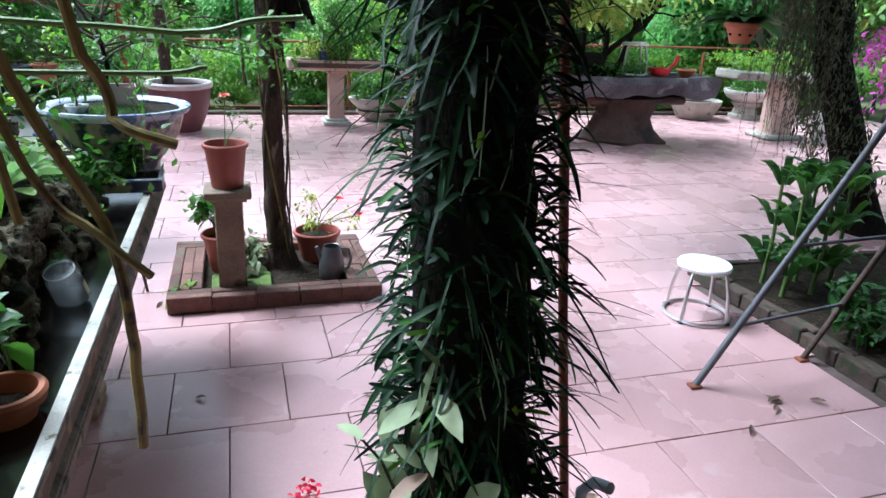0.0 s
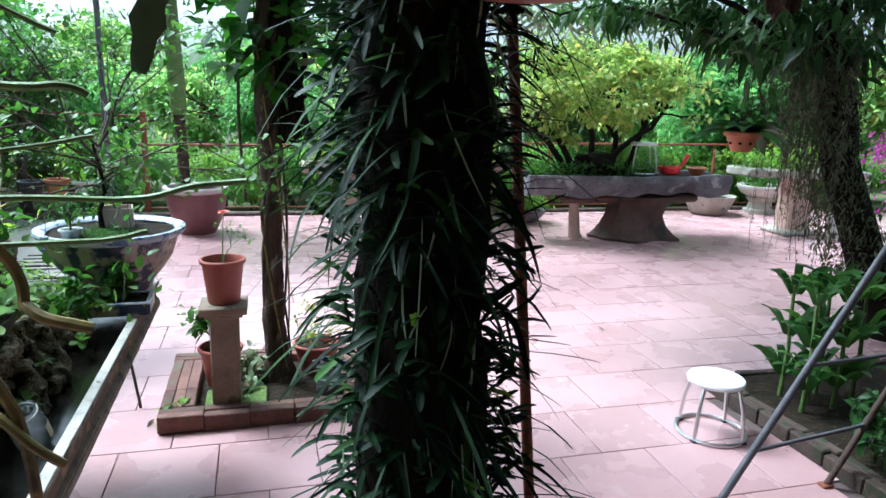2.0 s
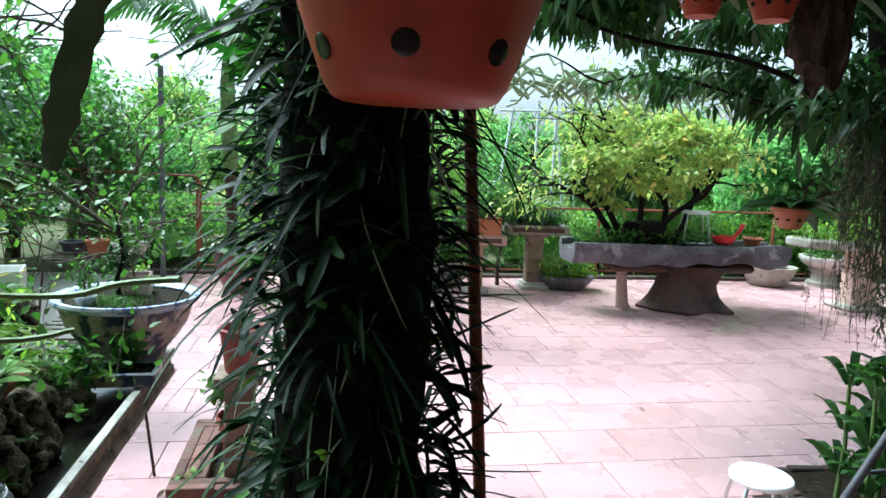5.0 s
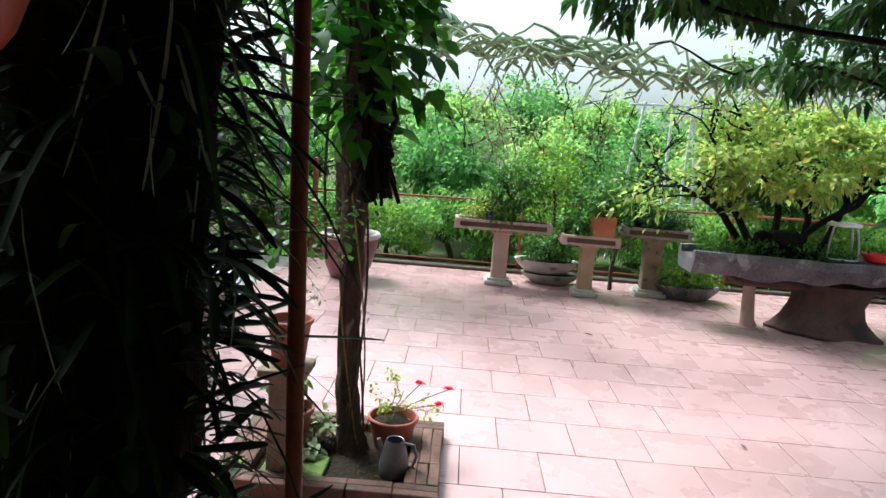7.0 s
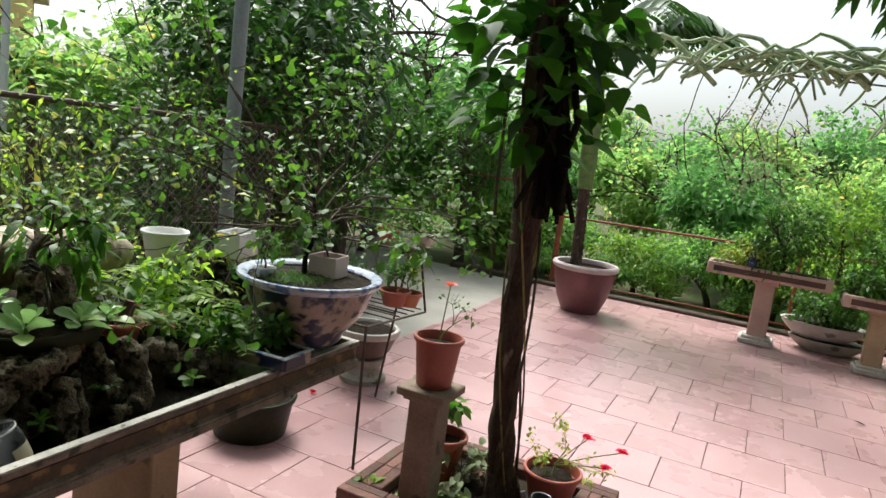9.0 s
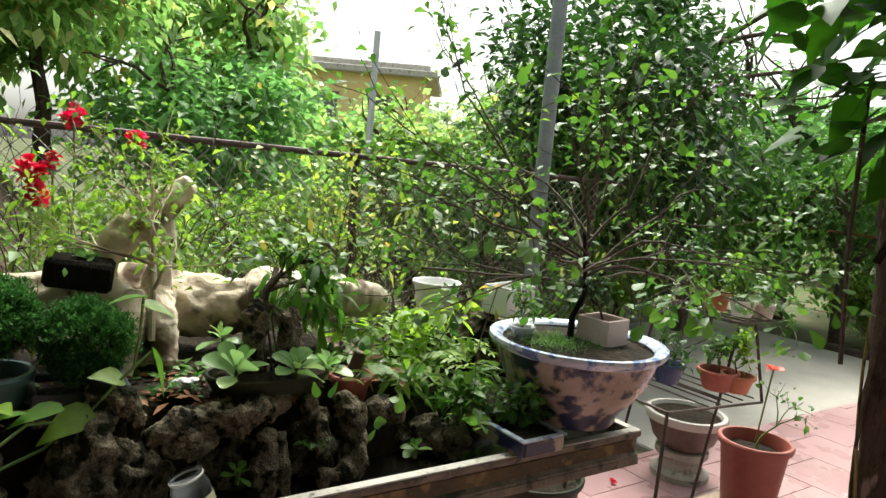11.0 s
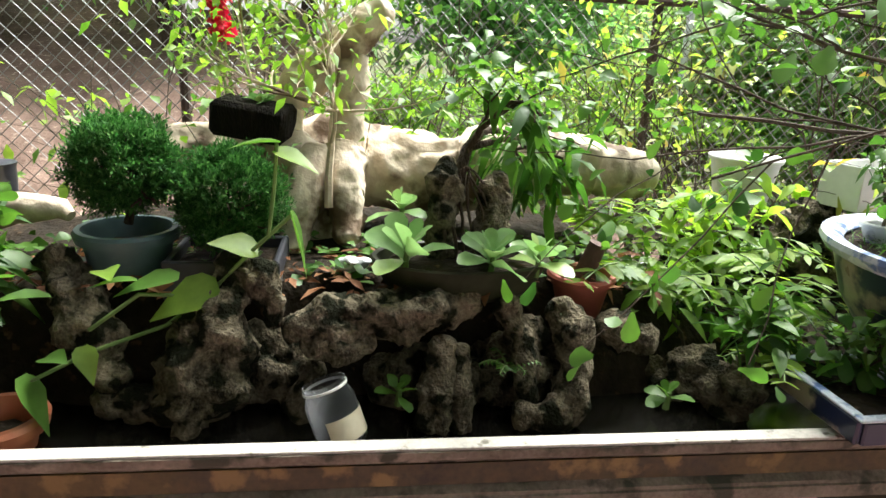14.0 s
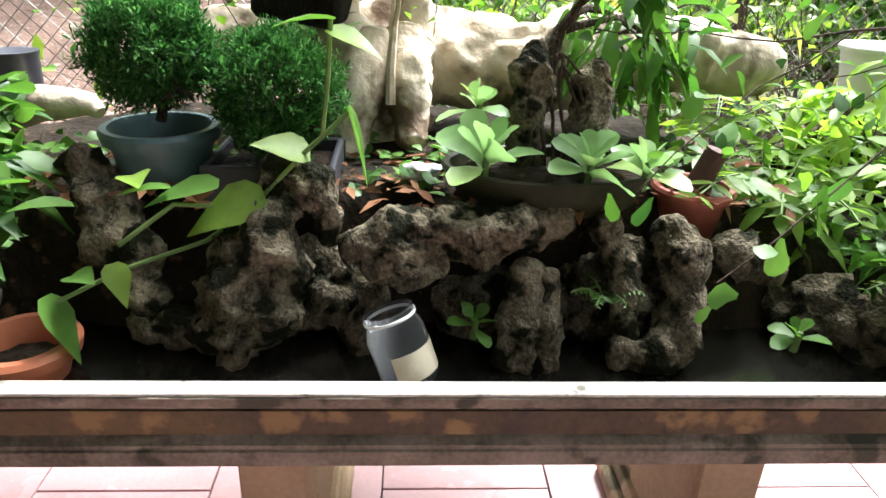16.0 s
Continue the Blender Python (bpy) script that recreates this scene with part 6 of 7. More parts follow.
part("trunk", tube([(-0.03 * u, 0, 0.80 * u) for u in np.linspace(0, 1, 34)], [0.062 - 0.004 * (i % 3) for i in range(34)], 14), M_BARK, palm)
part("crownshaft", tube([(-0.03, 0, 0.80), (-0.035, 0, 1.1), (-0.06, 0, 1.7), (-0.05, 0, 2.1)], [0.075, 0.085, 0.075, 0.05], 12), M_GREENSTEM, palm, "smooth green crown shaft")


def fronds(seed, n, ln, at, leaflets=26, width=0.035, lift=0.9):
    rs = np.random.RandomState(seed)
    stems, base, way, le = [], [], [], []
    for k in range(n):
        a = k * 2.4 + rs.normal(0, 0.3)
        pts = []
        for u in np.linspace(0, 1, leaflets):
            pts.append((at[0] + math.cos(a) * ln * u, at[1] + math.sin(a) * ln * u, at[2] + ln * (lift * u - 1.1 * u * u)))
        stems.append(tube(pts[::3], 0.010, 5))
        for i in range(2, leaflets):
            for s in (-1, 1):
                base.append(pts[i])
                way.append((math.cos(a + s * 1.0), math.sin(a + s * 1.0), -0.25))
                le.append(ln * 0.34 * (1.1 - 0.7 * abs(i / leaflets - 0.4)))
    le = np.array(le)
    return join(*stems), blades(base, way, le, width, "strap", 0.35, 0.2, seed)


st, fr = fronds(5, 9, 1.1, (-0.05, 0, 2.1), 22, 0.05, 1.3)
part("frond_stem", st, M_GREENSTEM, palm)
part("frond", blade_mesh("frond", fr), M_L_DARK, palm)["kind"] = "stuff"

# plants on the stands
def bush(name, x, y, z, label, seed, rx, ry, rz_, n, leaf, mat, wide=0.55, count=40, spread=0.2, trunk=0.0, category="bush", group="", shape="small", stuff=True, bark=None):
    b = thing(name, x, y, z, label, category, group)
    g, tips = limbs(seed, (0, 0, 0), (0.05, 0.03, 1), trunk + rz_ * 0.8, 0.02 + 0.012 * rz_, 2, 0.8, 4)
    part("trunk", g, bark or M_TWIG, b)
    part("crown", blade_mesh("crown", clumps(seed, n, (0, 0, trunk + rz_), (rx, ry, rz_), count, spread, leaf, wide, shape)), mat, b)["kind"] = "stuff"
    return b


bush("bonsai", 1.03, 7.77, 0.69, "bonsai with reddish leaves on the stone stand", 401, .25, .2, .13, 700, .05, M_L_YEL, group="stand plants", category="bonsai")
bush("bonsai", 1.28, 7.77, 0.69, "leafy green bonsai on the stone stand", 402, .36, .25, .36, 2200, .05, M_L_MID, group="stand plants", category="bonsai")
vase = thing("vase", 1.02, 7.66, 0.685, "small blue and white vase on the stone stand", "vase")
part("body", lathe([(0.03, 0), (0.045, 0.04), (0.05, 0.10), (0.03, 0.15), (0.035, 0.17), (0.025, 0.17), (0.02, 0.14), (0.003, 0.1)], 20), M_BLUE, vase)
bush("bonsai", 1.92, 7.52, 0.635, "low green plant on the small stand", 403, .22, .18, .12, 700, .045, M_L_MID, group="stand plants")
sqp = thing("square_pot", 2.20, 7.48, 0.635, "square red-orange plastic pot on the small stand", "pot")
part("body", join(*[moved(box(0.115, 0, 0.12, 0.012, 0.24, 0.24, 0.004), pose(0, 0, 0, 0, 0, 90 * k)) for k in range(4)], box(0, 0, 0.01, 0.22, 0.22, 0.02)), M_CLAY, sqp, smooth=False)
part("soil", box(0, 0, 0.18, 0.22, 0.22, 0.06), M_SOIL, sqp)
bush("bonsai", 2.20, 7.48, 0.84, "bright leafy plant in a square orange pot", 404, .30, .25, .20, 1400, .05, M_L_MID, group="stand plants")
bush("bonsai", 2.90, 7.81, 0.735, "low spreading juniper on the dark stand", 405, .38, .22, .13, 1600, .04, M_L_DARK, group="stand plants", category="bonsai")
small_tree("tall_bonsai", 2.67, 7.83, 0.735, "tall dark-stemmed bonsai on the dark stand", 406, 0.7, 0.05, (0.1, 0, 1), 3, 3, 0.05, 0.5, 4, M_L_MID, M_BARKDARK, "small", 0.7, 0.0, jitter=0.06)
bush("bonsai", 1.75, 8.02, 0.24, "fine green plant in the low oval planter", 407, .32, .2, .16, 1200, .05, M_L_MID, group="low plants")
bush("bonsai", 3.25, 7.75, 0.14, "low white-flecked plant in a dark planter", 408, .34, .2, .12, 900, .05, M_L_LIGHT, group="low plants")
bush("bonsai", 6.1, 6.75, 0.77, "low green plants on the grey stone table", 409, .6, .25, .14, 1500, .05, M_L_LIGHT, group="stand plants")
bush("bonsai", 7.1, 8.15, 0.33, "low green plants in the urn planter", 410, .25, .25, .12, 600, .05, M_L_MID, group="low plants")
bush("bonsai", 1.75, 7.95, 0.66, "tall leafy shrub between the stands", 411, .3, .25, .45, 1600, .05, M_L_LIGHT, group="stand plants")
bush("bonsai", 2.45, 7.9, 0.0, "tall leafy shrub behind the stands", 412, .4, .3, .5, 2200, .05, M_L_MID, trunk=0.5, group="stand plants")

# ---- overhanging tree at the side with moss, baskets ----
bt = thing("mossy_tree", 3.98, 3.72, -0.05, "leaning dark tree trunk draped with grey-green moss", "tree")
part("trunk", tube(curvy([(0.30, -0.30, 0), (0.15, -0.18, 0.5), (-0.02, 0.02, 1.2), (-0.10, 0.1, 1.8), (-0.2, 0.2, 2.6), (-0.3, 0.3, 3.4)], 0.03, 9, 3), [0.16, 0.14, 0.13, 0.125, 0.12, 0.12, 0.12, 0.12, 0.11, 0.11, 0.11, 0.1, 0.1, 0.1, 0.09, 0.09], 14), M_BARKDARK, bt)
part("limb", tube(curvy([(-0.1, 0.1, 1.9), (-0.8, 0.2, 2.15), (-1.6, 0.1, 2.28), (-2.6, 0.0, 2.5), (-3.2, -0.1, 2.7)], 0.2, 4, 4), [0.024 - 0.0012 * i for i in range(17)], 10), M_BARKDARK, bt)
part("limb", tube(curvy([(-0.15, 0.15, 1.8), (-0.7, 0.9, 2.05), (-1.4, 1.6, 2.15), (-2.0, 1.8, 2.4)], 0.25, 7, 4), [0.02 - 0.0012 * i for i in range(13)], 10), M_BARKDARK, bt)
part("limb", tube(curvy([(-0.2, 0.2, 2.5), (-1.0, -0.4, 2.7), (-2.2, -0.7, 2.65)], 0.08, 5, 4), [0.05 - 0.004 * i for i in range(9)], 10), M_BARKDARK, bt)
crown_sets = [clumps(501, 6200, (-1.0, 0.3, 2.78), (1.5, 1.0, 0.40), 80, 0.10, 0.10, 0.38, "oval", 0.5), clumps(502, 2600, (-2.1, 0.3, 2.62), (0.75, 0.6, 0.32), 40, 0.12, 0.10, 0.38, "oval", 0.5), clumps(504, 1200, (-1.0, 1.2, 2.3), (0.8, 0.6, 0.22), 40, 0.12, 0.09, 0.38, "oval", 0.5), clumps(503, 3000, (0.2, 0.4, 2.2), (1.0, 0.8, 0.5), 50, 0.16, 0.12, 0.36, "oval", 0.5)]
part("crown", blade_mesh("crown", *crown_sets), M_L_DARK, bt)["kind"] = "stuff"
rs = np.random.RandomState(41)
n = 3600
zz = rs.uniform(0.35, 2.2, n)
a = rs.uniform(0, 6.28, n)
cxm = np.interp(zz, [0, 0.5, 1.2, 1.8, 2.6], [0.30, 0.15, -0.06, -0.12, -0.2]) - 0.10
cym = np.interp(zz, [0, 0.5, 1.2, 1.8, 2.6], [-0.30, -0.18, 0.02, 0.1, 0.2])
r_ = rs.uniform(0.10, 0.26, n)
ln = rs.uniform(0.03, 0.07, n)
part("moss", blade_mesh("moss", blades(np.stack([cxm + r_ * np.cos(a), cym + r_ * np.sin(a), zz], 1), rs.normal(0, 0.5, (n, 3)) + (0, 0, -0.8), ln, ln * 0.28, "small", 0.1, 0.2, 9)), M_L_MOSS, bt, "hanging grey-green moss")["kind"] = "stuff"
hang_moss = thing("hanging_moss", 3.62, 3.72, 1.75, "long curtain of grey-green hanging moss", "moss")
rs = np.random.RandomState(43)
strands, pb = [], []
for k in range(60):
    x, y = rs.normal(0, 0.10), rs.normal(0, 0.12)
    z1 = -rs.uniform(0.6, 1.35)
    pts = [(x + rs.normal(0, 0.01), y + rs.normal(0, 0.01), z1 * u) for u in np.linspace(0, 1, 7)]
    strands.append(tube(pts, 0.0018, 3))
    for _ in range(38):
        u = rs.rand()
        pb.append((x + rs.normal(0, 0.014), y + rs.normal(0, 0.014), z1 * u))
part("strand", join(*strands), M_TWIG, hang_moss)["kind"] = "stuff"
pb = np.array(pb)
ln = rs.uniform(0.015, 0.035, len(pb))
part("moss", blade_mesh("moss", blades(pb, rs.normal(0, 0.6, (len(pb), 3)) + (0, 0, -0.3), ln, ln * 0.35, "small", 0.1)), M_L_MOSS, hang_moss)["kind"] = "stuff"


def hanging_basket(x, y, z, seed, r, label, mat, plant_mat, top=2.9, leaf=0.2, n=16, shape="strap", wide=0.2, rise=0.1):
    h = thing("hanging_basket", x, y, z, label, "hanging pot", "hanging pots")
    part("body", lathe(pot_profile(r * 0.62, r, r * 1.25, 0.012), 28), mat, h)
    for k in range(8):
        a = k * 0.785
        part("hole", moved(lathe([(r * 0.10, -0.004), (r * 0.10, 0.003), (0.001, 0.003)], 12), Matrix.Translation((math.cos(a) * r * 0.80, math.sin(a) * r * 0.80, r * 0.55)) @ Euler((0, math.pi / 2 - 0.3, a), "XYZ").to_matrix().to_4x4()), M_WATER, h, "dark round hole")
    part("leaf", blade_mesh("leaf", rosette(seed, n, leaf, wide, rise, shape, (0, 0, r * 1.2), 0.5), rosette(seed + 1, n, leaf * 0.8, wide, 0.4, shape, (0.02, 0, r * 1.2), 0.5)), plant_mat, h)
    for k in range(3):
        a = k * 2.1
        part("wire", tube([(r * math.cos(a), r * math.sin(a), r * 1.25), (0, 0, r * 4.5)], 0.0015, 4), M_DARKSTEEL, h)
    part("hook", tube([(0, 0, r * 4.5), (0, 0, top - z)], 0.002, 4), M_DARKSTEEL, h)
    return h


hanging_basket(2.66, 3.10, 1.25, 20, 0.085, "clay orchid pot hanging from the tree", M_CLAY, M_L_DARK, 2.5, 0.27, 18, "oval", 0.30)
hanging_basket(1.48, 2.05, 1.985, 24, 0.075, "orange clay pot hanging among the leaves", M_ORANGEPOT, M_L_DARK, 2.7, 0.14, 10)
hanging_basket(1.72, 2.05, 1.99, 28, 0.085, "orange clay pot hanging among the leaves", M_ORANGEPOT, M_L_DARK, 2.7, 0.14, 10)
hl = thing("hanging_log", 1.90, 2.05, 1.835, "dark reddish bark slab with orchids hung on wires", "hanging log")
part("bark", moved(rock(0.075, 0.05, 0.15, 97, 4, 0.45), pose(0, 0, 0.15)), M_BARK, hl)
for k in range(8):
    part("root", tube(curvy([(0, 0, 0.25), (0.12 * math.cos(k), 0.10 * math.sin(k), 0.30 + 0.02 * k), (0.2 * math.cos(k + 0.4), 0.16 * math.sin(k), 0.22)], 0.03, k, 4), 0.008, 5), M_BARKDARK, hl)
part("leaf", blade_mesh("leaf", rosette(33, 14, 0.2, 0.14, 0.1, "strap", (0, 0, 0.28), 0.5)), M_L_DARK, hl)
part("wire", tube([(0, 0, 0.28), (0, 0, 0.85)], 0.002, 4), M_DARKSTEEL, hl)
bg = bush("bougainvillea", 5.3, 4.1, 0.0, "magenta flowering bush behind the mossy tree", 600, .5, .4, .45, 1500, .05, M_PETALMAG, trunk=0.85, group="shrubs")

# ---- pergola pipes with cactus vines ----
pg = thing("pipe_frame", 3.5, 10.4, -0.05, "pale galvanised pipe frame among the bushes", "pipe frame")
for a, b, r in [((-0.6, 0, 0), (-0.28, 0, 2.35), .022), ((0.15, 0.1, 0), (0.15, 0.1, 2.5), .022), ((0.28, -0.4, 0), (0.28, -0.4, 2.4), .02), ((0.95, 0, 0), (0.72, 0, 1.5), .022), ((1.15, 0.3, 0), (1.15, 0.3, 1.4), .02), ((0.65, -0.2, 0), (0.30, -0.3, 2.4), .02)]:
    part("post", tube([a, b], r, 10), M_WHITEPIPE, pg)
for a, b in [((-0.6, 0, 1.2), (1.3, 0.1, 1.15)), ((-0.4, 0, 0.9), (0.6, 0.1, 0.9)), ((-0.5, 0.0, 2.3), (2.2, 0.0, 2.4)), ((0.5, 0.2, 1.35), (2.0, 0.2, 1.35))]:
    part("rail", tube([a, b], 0.016, 8), M_WHITEPIPE, pg)
vn = thing("cactus_vine", 1.8, 6.0, 2.2, "tangle of long pale green climbing cactus stems on wires", "vine")
rs = np.random.RandomState(51)
sets = []
for k in range(130):
    c = rs.rand()
    x = -1.5 + 4.6 * c
    z = 0.06 * math.sin(c * 9) + rs.normal(0, 0.05)
    a = rs.choice([0.0, math.pi]) + rs.normal(0, 0.5)
    l = rs.uniform(0.4, 0.9)
    pts = [(x + math.cos(a) * l * u, rs.normal(0, 0.02) + math.sin(a) * l * u * 0.6, z + 0.16 * math.sin(u * 3.0) - 0.25 * u * u * rs.uniform(0, 1)) for u in np.linspace(0, 1, 9)]
    sets.append(tube(pts, [0.019 - 0.0013 * i for i in range(9)], 5))
part("stem", join(*sets), surface("pale green vine", (0.14, 0.22, 0.09), (0.42, 0.50, 0.30), 12, 0.6, random_by="island", spread=0.35), vn)["kind"] = "stuff"
part("wire", join(tube([(-3.0, 0, 0.15), (0, 0, 0.0), (4.0, 0, 0.1)], 0.004, 4), tube([(-3.0, 0.4, 0.2), (0, 0.4, 0.05), (4.0, 0.4, 0.15)], 0.004, 4)), M_DARKSTEEL, vn)
part("hanging_twig", join(*[tube(curvy([(x, 0, 0), (x - 0.1, 0.02, -0.35), (x + 0.02, 0, -0.75)], 0.06, k, 5), 0.005, 4) for k, x in enumerate((-1.05, -0.9, -0.8, -0.7, -1.3))]), M_TWIG, vn)
part("twig_leaf", blade_mesh("twig_leaf", clumps(52, 700, (-0.92, 0, -0.45), (0.22, 0.1, 0.42), 40, 0.2, 0.03, 0.5)), M_L_GREY, vn)["kind"] = "stuff"
for x in (-3.2, 5.6):
    single("vine_post", tube([(0, 0, 0), (0, 0, 2.4)], 0.03, 10), M_GREYSTEEL, 1.8 + x, 6.0 + (2.0 if x < 0 else 0), -0.05, "grey steel post carrying the vine wires", "post", "vine posts")

# ---- fences ----
rf = thing("rail_fence", 0, 8.62, -0.05, "rusty pipe rail fence along the patio edge", "fence")
for x in (-1.12, 1.45, 4.0, 6.6, 9.0):
    part("post", tube([(x, 0, 0), (x, 0, 1.25 if x < -1 else 0.92)], 0.035 if x < -1 else 0.02, 8), M_RUST, rf)
part("rail", tube([(-1.2, 0, 0.87), (1.4, 0.0, 0.90), (4, 0, 0.96), (9.2, 0, 1.0)], 0.014, 8), M_RUST, rf)
part("rail", tube([(-1.2, 0, 0.12), (9.2, 0, 0.12)], 0.012, 8), M_RUST, rf)
part("rail", tube([(-3.8, -0.1, 1.25), (-1.12, 0, 1.20)], 0.012, 8), M_RUST, rf)


def chain_link(length, height, step=0.065):
    """Diamond mesh of thin wires, as bent square tubes."""
    v, f = [], []
    def wire(pts, r=0.0022):
        g = tube(pts, r, 3)
        o = len(v)
        v.extend(g[0])
        f.extend(tuple(i + o for i in q) for q in g[1])
    k = -height
    while k < length:
        a, b = max(k, 0), min(k + height, length)
        wire([(0, a, a - k), (0, b, b - k)])
        wire([(0.003, a, height - (a - k)), (0.003, b, height - (b - k))])
        k += step
    return v, f


cl = thing("chain_link_fence", -2.2, -0.9, 0.05, "galvanised chain-link fence with a dark top pipe", "fence")
part("mesh", chain_link(5.6, 1.4), M_WIRE, cl, "diamond wire mesh")["kind"] = "stuff"
part("top_pipe", tube([(0, -0.2, 1.42), (0, 5.8, 1.40)], 0.016, 8), M_DARKSTEEL, cl)
for y in (0.0, 1.9, 3.8, 5.6):
    part("post", tube([(-0.03, y, -0.1), (-0.03, y, 1.45)], 0.02, 8), M_DARKSTEEL, cl)
gpst = single("grey_post", tube([(0, 0, 0), (0, 0, 3.6)], 0.042, 14), M_POLE, -1.84, 3.86, -0.05, "tall blue-grey pipe post among the shrubs", "post")

single("pale_post", tube([(0, 0, 0), (0.02, 0, 2.7)], 0.03, 10), M_WHITEPIPE, -4.5, 4.13, -0.1, "slim pale post beyond the wire fence", "post")


def bank():
    v, f = [], []
    n = 30
    for j in range(n + 1):
        for i in range(n + 1):
            x, y = -2.35 - 5.0 * i / n, -2.5 + 7.0 * j / n
            u = i / n
            v.append((x, y, 0.0 + 1.5 * u ** 0.8 * max(0.0, 1 - max(0.0, y - 1.0) / 1.3) + 0.15 * noise.noise((x * 1.3, y * 1.3, 0))))
    m = n + 1
    for j in range(n):
        for i in range(n):
            f.append((j * m + i, (j + 1) * m + i, (j + 1) * m + i + 1, j * m + i + 1))
    return v, f


single("bank", bank(), M_LITTER, 0, 0, 0, "sloping brown bank covered in dry leaves", "bank", kind="structure")
dw = thing("driftwood", -0.80, 0.97, 0.645, "pale forked driftwood branch with a small wired pot", "driftwood")
part("branch", tube(curvy([(-0.05, -0.28, 0.22), (0, -0.1, 0.24), (0.05, 0.05, 0.27), (0.06, 0.16, 0.26)], 0.02, 12, 4), [0.05, 0.048, 0.046, 0.045, 0.042, 0.04, 0.038, 0.036, 0.032, 0.03, 0.025, 0.02, 0.012], 10), M_DRIFT, dw)
part("prop", tube([(0.0, 0.0, 0.0), (0.0, -0.02, 0.24)], 0.008, 6), M_DARKSTEEL, dw)
part("prop", tube([(0.06, -0.12, 0.0), (0.02, -0.05, 0.24)], 0.008, 6), M_DARKSTEEL, dw)
part("pot", lathe([(0.03, 0.27), (0.04, 0.28), (0.042, 0.34), (0.045, 0.35), (0.035, 0.35), (0.005, 0.33)], 16), M_BLACKPOT, dw)

# ---- shrubs behind the trough, roses ----
rsb = random.Random(17)
near_mats = (M_L_LIGHT, M_L_MID, M_L_SUN, M_L_YEL)
for i, (x, y, h, r) in enumerate([(-1.72, 1.2, 1.0, .42), (-1.8, 1.75, 1.2, .5), (-1.85, 2.45, 1.1, .5), (-1.85, 3.0, 1.15, .55), (-1.9, 3.6, 1.45, .6), (-1.8, 4.4, 1.3, .5)]):
    t = thing("rose_bush", x, y, -0.05, "tall thin-stemmed rose bush with bright leaves", "rose bush", "rose bushes")
    gs, tps = [], []
    for k in range(4):
        g, tt = limbs(700 + i * 9 + k, (rsb.uniform(-.1, .1), rsb.uniform(-.15, .15), 0), (rsb.uniform(-.3, .3), rsb.uniform(-.3, .3), 1), h * 0.72, 0.008, 3, 0.62, 3)
        gs.append(g)
        tps += tt
    part("stem", join(*gs), M_TWIG, t)
    part("leaf", blade_mesh("leaf", leaves_at(tps, 710 + i, 1, 0.046, 0.55, "small", 0.03)), near_mats[i % 4], t)["kind"] = "stuff"
for x, y, z, s in [(-0.97, 1.37, 1.33, .03), (-0.96, 1.39, 1.27, .026), (-1.02, 1.47, 1.47, .026), (-0.98, 1.62, 1.43, .022), (-0.98, 1.42, 1.36, .018)]:
    fl = thing("rose", x, y, z, "deep pink rose bloom on a thin stem", "rose", "pink roses")
    part("flower", blade_mesh("flower", clumps(int(z * 100), 70, (0, 0, 0), (s * 0.7, s * 0.7, s * 0.65), 14, 0.25, s * 0.8, 1.0, "spoon", 0.1, 0.5)), M_PETALRED, fl)
    part("stem", tube([(0, 0, 0), (-0.05, 0.01, -0.2), (-0.3, 0.0, -z + 0.1)], 0.003, 5), M_GREENSTEM, fl)

# ---- trees and thicket all round ----
def crown_tree(name, label, seed, h, r, n, leaf, mat, bark, shape="small", wide=0.55, count=60, spread=0.17, flat=0.8):
    t = thing(name, 0, 0, -60, label, "tree", "garden trees")
    g, tips = limbs(seed, (0, 0, 0), (0.04, 0.02, 1), h * 0.5, 0.03 + 0.02 * h, 3, 0.65, 3, 0.0, 7)
    part("trunk", g, bark, t)
    part("crown", blade_mesh("crown", clumps(seed, n, (0, 0, h * 0.68), (r, r, h * 0.36 * flat / 0.8), count, spread, leaf, wide, shape, 0.3, 0.45)), mat, t)["kind"] = "stuff"
    return t


kinds = [crown_tree("tree", "dense green garden tree beyond the fence", 801, 2.2, 1.1, 6500, 0.11, M_L_FAR, M_BARK),
         crown_tree("tree", "light green leafy tree beyond the fence", 802, 2.4, 1.0, 6000, 0.12, M_L_FARY, M_BARK),
         crown_tree("shrub", "low dense shrub in the thicket", 803, 1.0, 0.8, 5200, 0.07, M_L_HEDGE, M_TWIG),
         crown_tree("shrub", "low bright shrub in the thicket", 804, 0.9, 0.75, 5200, 0.06, M_L_LIGHT, M_TWIG),
         crown_tree("tree", "tall dark-leaved tree beside the path", 805, 3.4, 1.2, 8000, 0.12, M_L_DARK, M_BARK, "oval", 0.4),
         crown_tree("tree", "tall thin-branched tree with sparse light leaves", 806, 3.2, 1.2, 4200, 0.09, M_L_MID, M_TWIG)]
spots = []
tr = random.Random(23)
for k in range(15):
    spots.append((2 if k % 2 else 3, -2.2 + 0.95 * k + tr.uniform(-.3, .3), 9.5 + tr.uniform(-.2, .5), tr.uniform(.75, 1.05)))
for k in range(13):
    spots.append((0 if k % 2 else 1, -3.5 + 1.35 * k + tr.uniform(-.4, .4), 11.6 + tr.uniform(-.5, .9), tr.uniform(.72, .95)))
for k in range(14):
    spots.append((1 if k % 3 else 0, -8 + 2.2 * k + tr.uniform(-.7, .7), 16 + tr.uniform(-1.5, 2), tr.uniform(1.0, 1.35)))
for k in range(14):
    spots.append((0 if k % 3 else 1, -16 + 3.8 * k + tr.uniform(-1, 1), 25 + tr.uniform(-2, 3), tr.uniform(1.5, 2.0)))
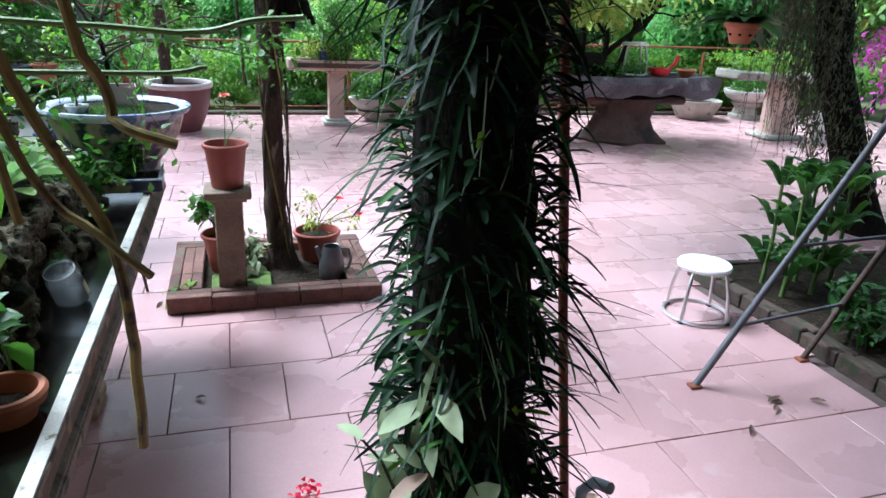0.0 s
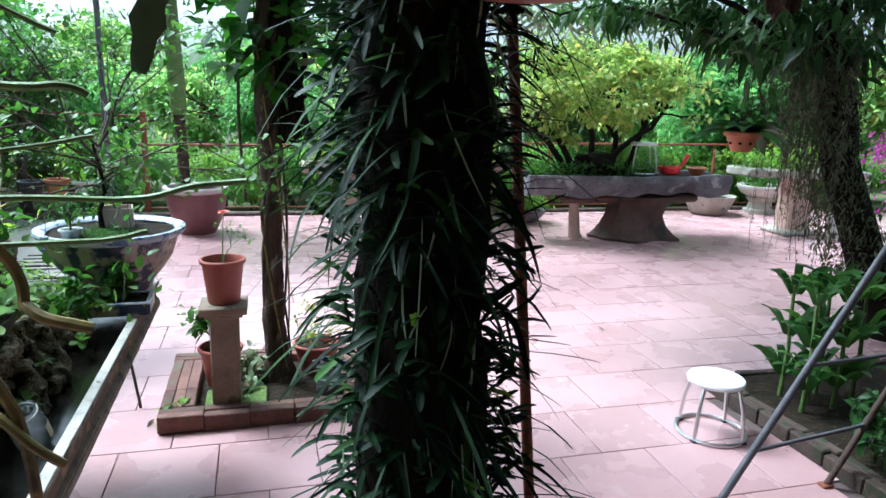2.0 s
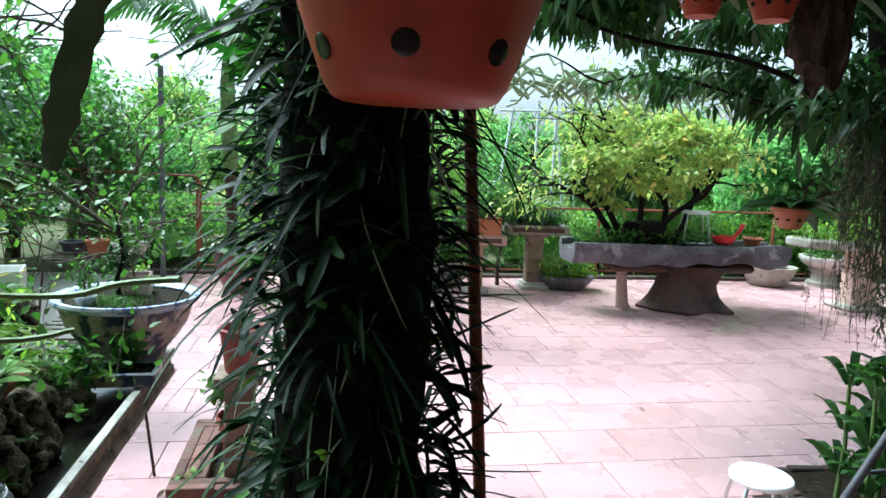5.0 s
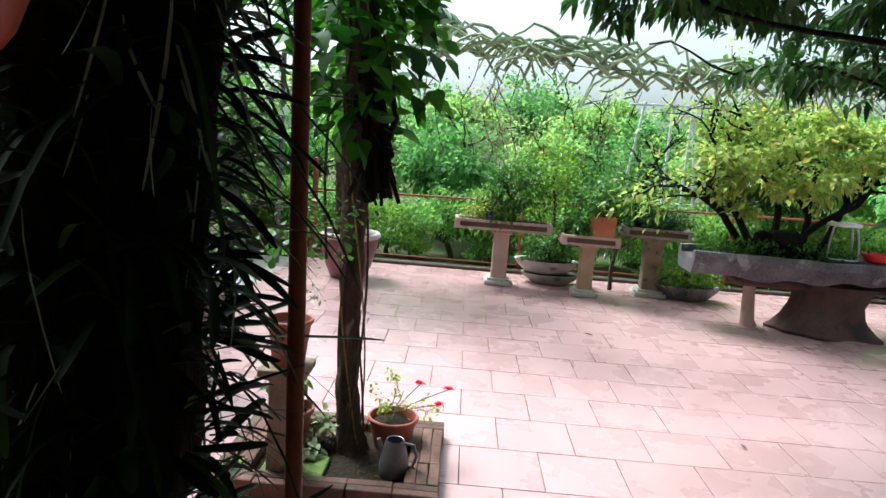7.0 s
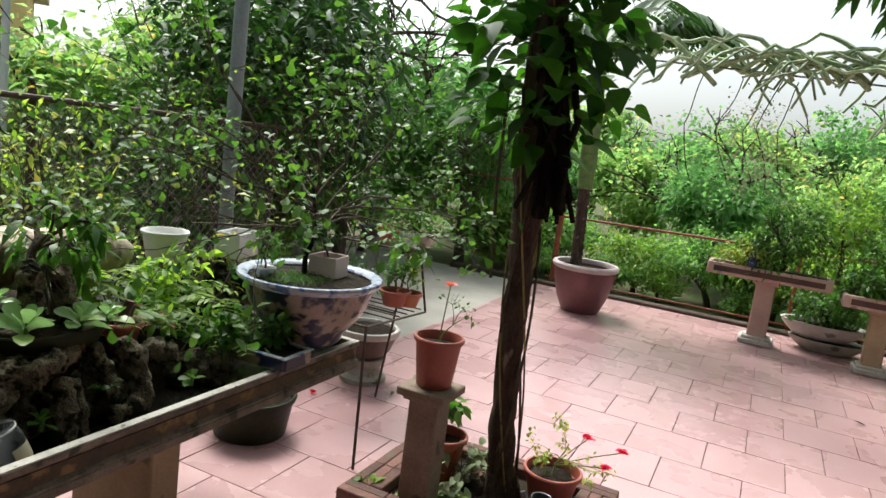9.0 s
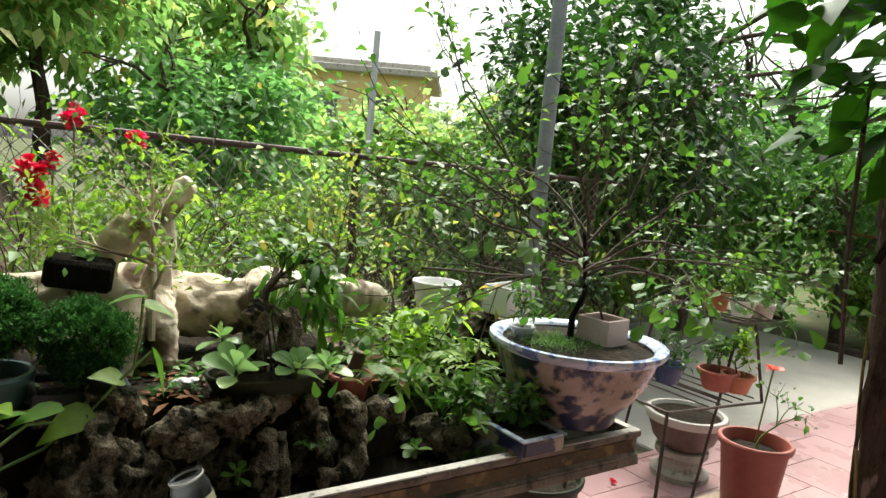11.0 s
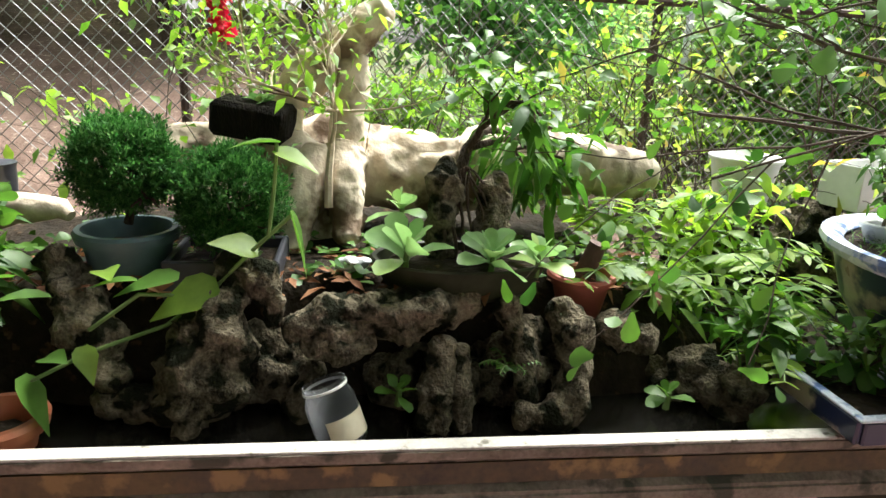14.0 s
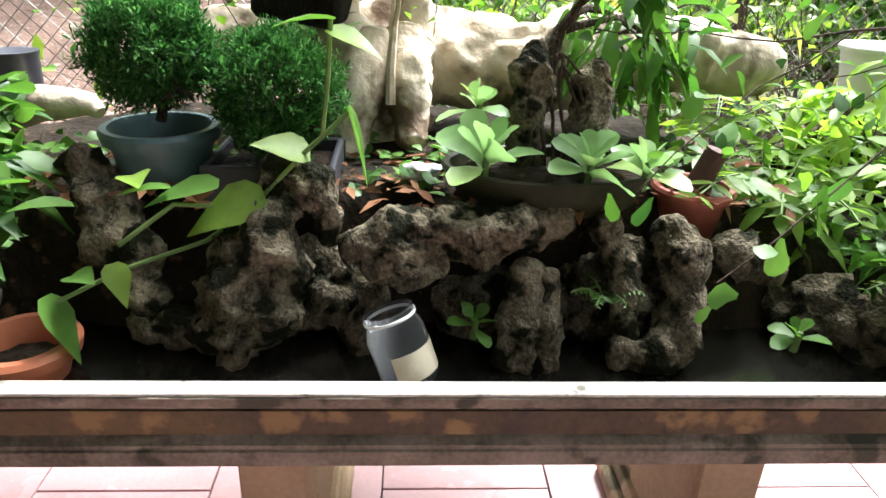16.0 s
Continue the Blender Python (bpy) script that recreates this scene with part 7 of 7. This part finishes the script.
for x, y, kd, s in [(-2.9, 4.9, 5, .8), (-3.2, 5.8, 4, 1.0), (-3.4, 7.4, 5, .9), (-2.5, 8.9, 5, .8), (-4.9, 5.0, 1, .95), (-5.2, 6.6, 1, 1.0), (-5.5, 8.5, 4, 1.2), (-3.7, 9.8, 0, 1.3),
                    (-4.6, 2.2, 3, 1.1), (-5.4, 3.4, 3, 1.2), (-4.3, 4.0, 3, 1.0), (-6.0, 0.0, 1, 1.0), (-7.2, 1.8, 1, 1.25), (-5.8, -1.4, 0, 1.0), (-7.6, 3.6, 0, 1.3), (-10.5, 7.3, 1, 1.0), (-11.8, 6.8, 1, 1.05), (-9.5, 4.2, 1, 1.6), (-8.5, 10.0, 1, 1.4), (-2.7, 5.0, 3, .6), (-3.9, 5.2, 2, 1.1), (-3.6, 6.6, 3, 1.0), (-3.6, 8.2, 2, 1.1), (-2.2, 9.3, 3, .9), (-8, -2, 0, 1.5), (-9, 1, 1, 1.6),
                    (7.5, 9.6, 0, 1.1), (9.6, 8.0, 1, 1.1), (9.8, 6.0, 0, 1.1), (9.9, 4.0, 4, 1.0), (8.4, 9.9, 4, .9), (9.8, 2.0, 0, 1.1), (5.8, 3.4, 2, 1.0), (6.4, 2.6, 3, 1.0), (6.0, 1.6, 2, 1.1), (4.9, 9.9, 4, .7)]:
    spots.append((kd, x, y, s))
for k in range(16):
    spots.append((2 if k % 3 else 3, -2.0 + 0.72 * k + tr.uniform(-.2, .2), 8.98 + tr.uniform(-.06, .12), tr.uniform(.38, .52)))
for kd, x, y, s in spots:
    gz = -0.08 + (0.22 * min(-2.2 - x, 5) if x < -2.2 and y < 2.2 else 0) - (0.02 * min(y - 9, 20) if y > 9 else 0)
    c = copy_thing(kinds[kd], pose(x, y, gz, 0, 0, tr.uniform(0, 360)))
    c.scale = (s, s, s * tr.uniform(0.9, 1.1))
for k in kinds:
    for o in (*k.children_recursive, k):
        bpy.data.objects.remove(o)

house = thing("house", -25.0, 14.5, 0.3, "yellow plastered house with a pale roof behind the trees", "house", rz=-35)
part("wall", box(0, 0, 2.0, 5.5, 5, 5.2, 0.02), M_YELLOW, house, smooth=False)
part("roof", join(box(0, 0, 4.7, 6.3, 6, 0.25, 0.03), box(0, 0, 4.95, 5.6, 5.4, 0.25, 0.03)), M_GREYSTONE, house, smooth=False)
for yy in (-1.2, 0.9):
    w = part("window", box(2.76, yy, 3.2, 0.06, 0.9, 1.1), M_DARKSTONE, house, "dark shuttered window", smooth=False)
    part("frame", join(box(2.80, yy, 3.78, 0.06, 1.04, 0.08), box(2.80, yy, 2.62, 0.06, 1.04, 0.08)), M_WALL, w, smooth=False)

# fallen leaves on the tiles
rs = np.random.RandomState(61)
for k, (x, y) in enumerate([(0.62, 2.45), (0.66, 2.72), (-0.12, 2.2), (0.47, 2.1), (2.37, 3.85), (1.75, 1.55), (2.15, 1.7), (1.9, 5.9), (2.6, 5.6), (1.97, 1.72), (2.0, 1.76), (2.03, 1.71), (1.99, 1.69), (-0.32, 3.0), (-0.7, 4.1), (1.0, 1.4)]):
    lf_ = thing("fallen_leaf", x, y, 0.004, "curled dry brown leaf lying on the tiles", "leaf", "fallen leaves")
    a = rs.uniform(0, 6.28)
    part("blade", blade_mesh("blade", blades([(0, 0, 0.002)], [(math.cos(a), math.sin(a), 0.12)], rs.uniform(0.04, 0.08), 0.022, "oval", -0.05, 0.5, k)), M_LITTER, lf_)

# ---- floor tiles, last ----
gv, gf = [], []
ts = random.Random(3)
count = 0
cut_tiles = {}
for k in range(-3, 21):
    y = 0.4 * k + 0.2
    off = 0.2 if k % 2 == 0 else 0.0
    for i in range(-5, 24):
        lo, hi = max(0.4 * i + off - 0.2, X0), min(0.4 * i + off + 0.2, X1)
        if hi - lo < 0.02:
            continue
        x, w = (lo + hi) / 2, round(hi - lo, 3)
        if 2.5 < x < 4.5 and 0.1 < y < 2.85:
            continue
        m = pose(x, y, -0.0085 + ts.uniform(-0.0006, 0.0006), ts.uniform(-.12, .12), ts.uniform(-.12, .12), ts.uniform(-.25, .25))
        if -1.3 < x < 3.4 and 0.0 < y < 6.1 and count < 300:
            if w not in cut_tiles:
                cut_tiles[w] = mesh("tile", box(0, 0, 0, w - 0.0045, 0.3955, 0.016, 0.0012), smooth=False)
            t = part("tile", cut_tiles[w], M_TILE, patio)
            t.matrix_local = m
            count += 1
        else:
            g = moved(box(0, 0, 0, w - 0.004, 0.396, 0.016), m)
            o = len(gv)
            gv.extend(g[0])
            gf.extend(tuple(q + o for q in face) for face in g[1])
part("tiles", (gv, gf), surface("pink floor tile far", (0.40, 0.235, 0.235), (0.49, 0.305, 0.31), 3.0, 0.28, bump=0.08, fine=90, random_by="island", spread=0.04, spots=((0.50, 0.34, 0.345), 5.0, 0.68), depth=0.004), patio, smooth=False)["kind"] = "stuff"
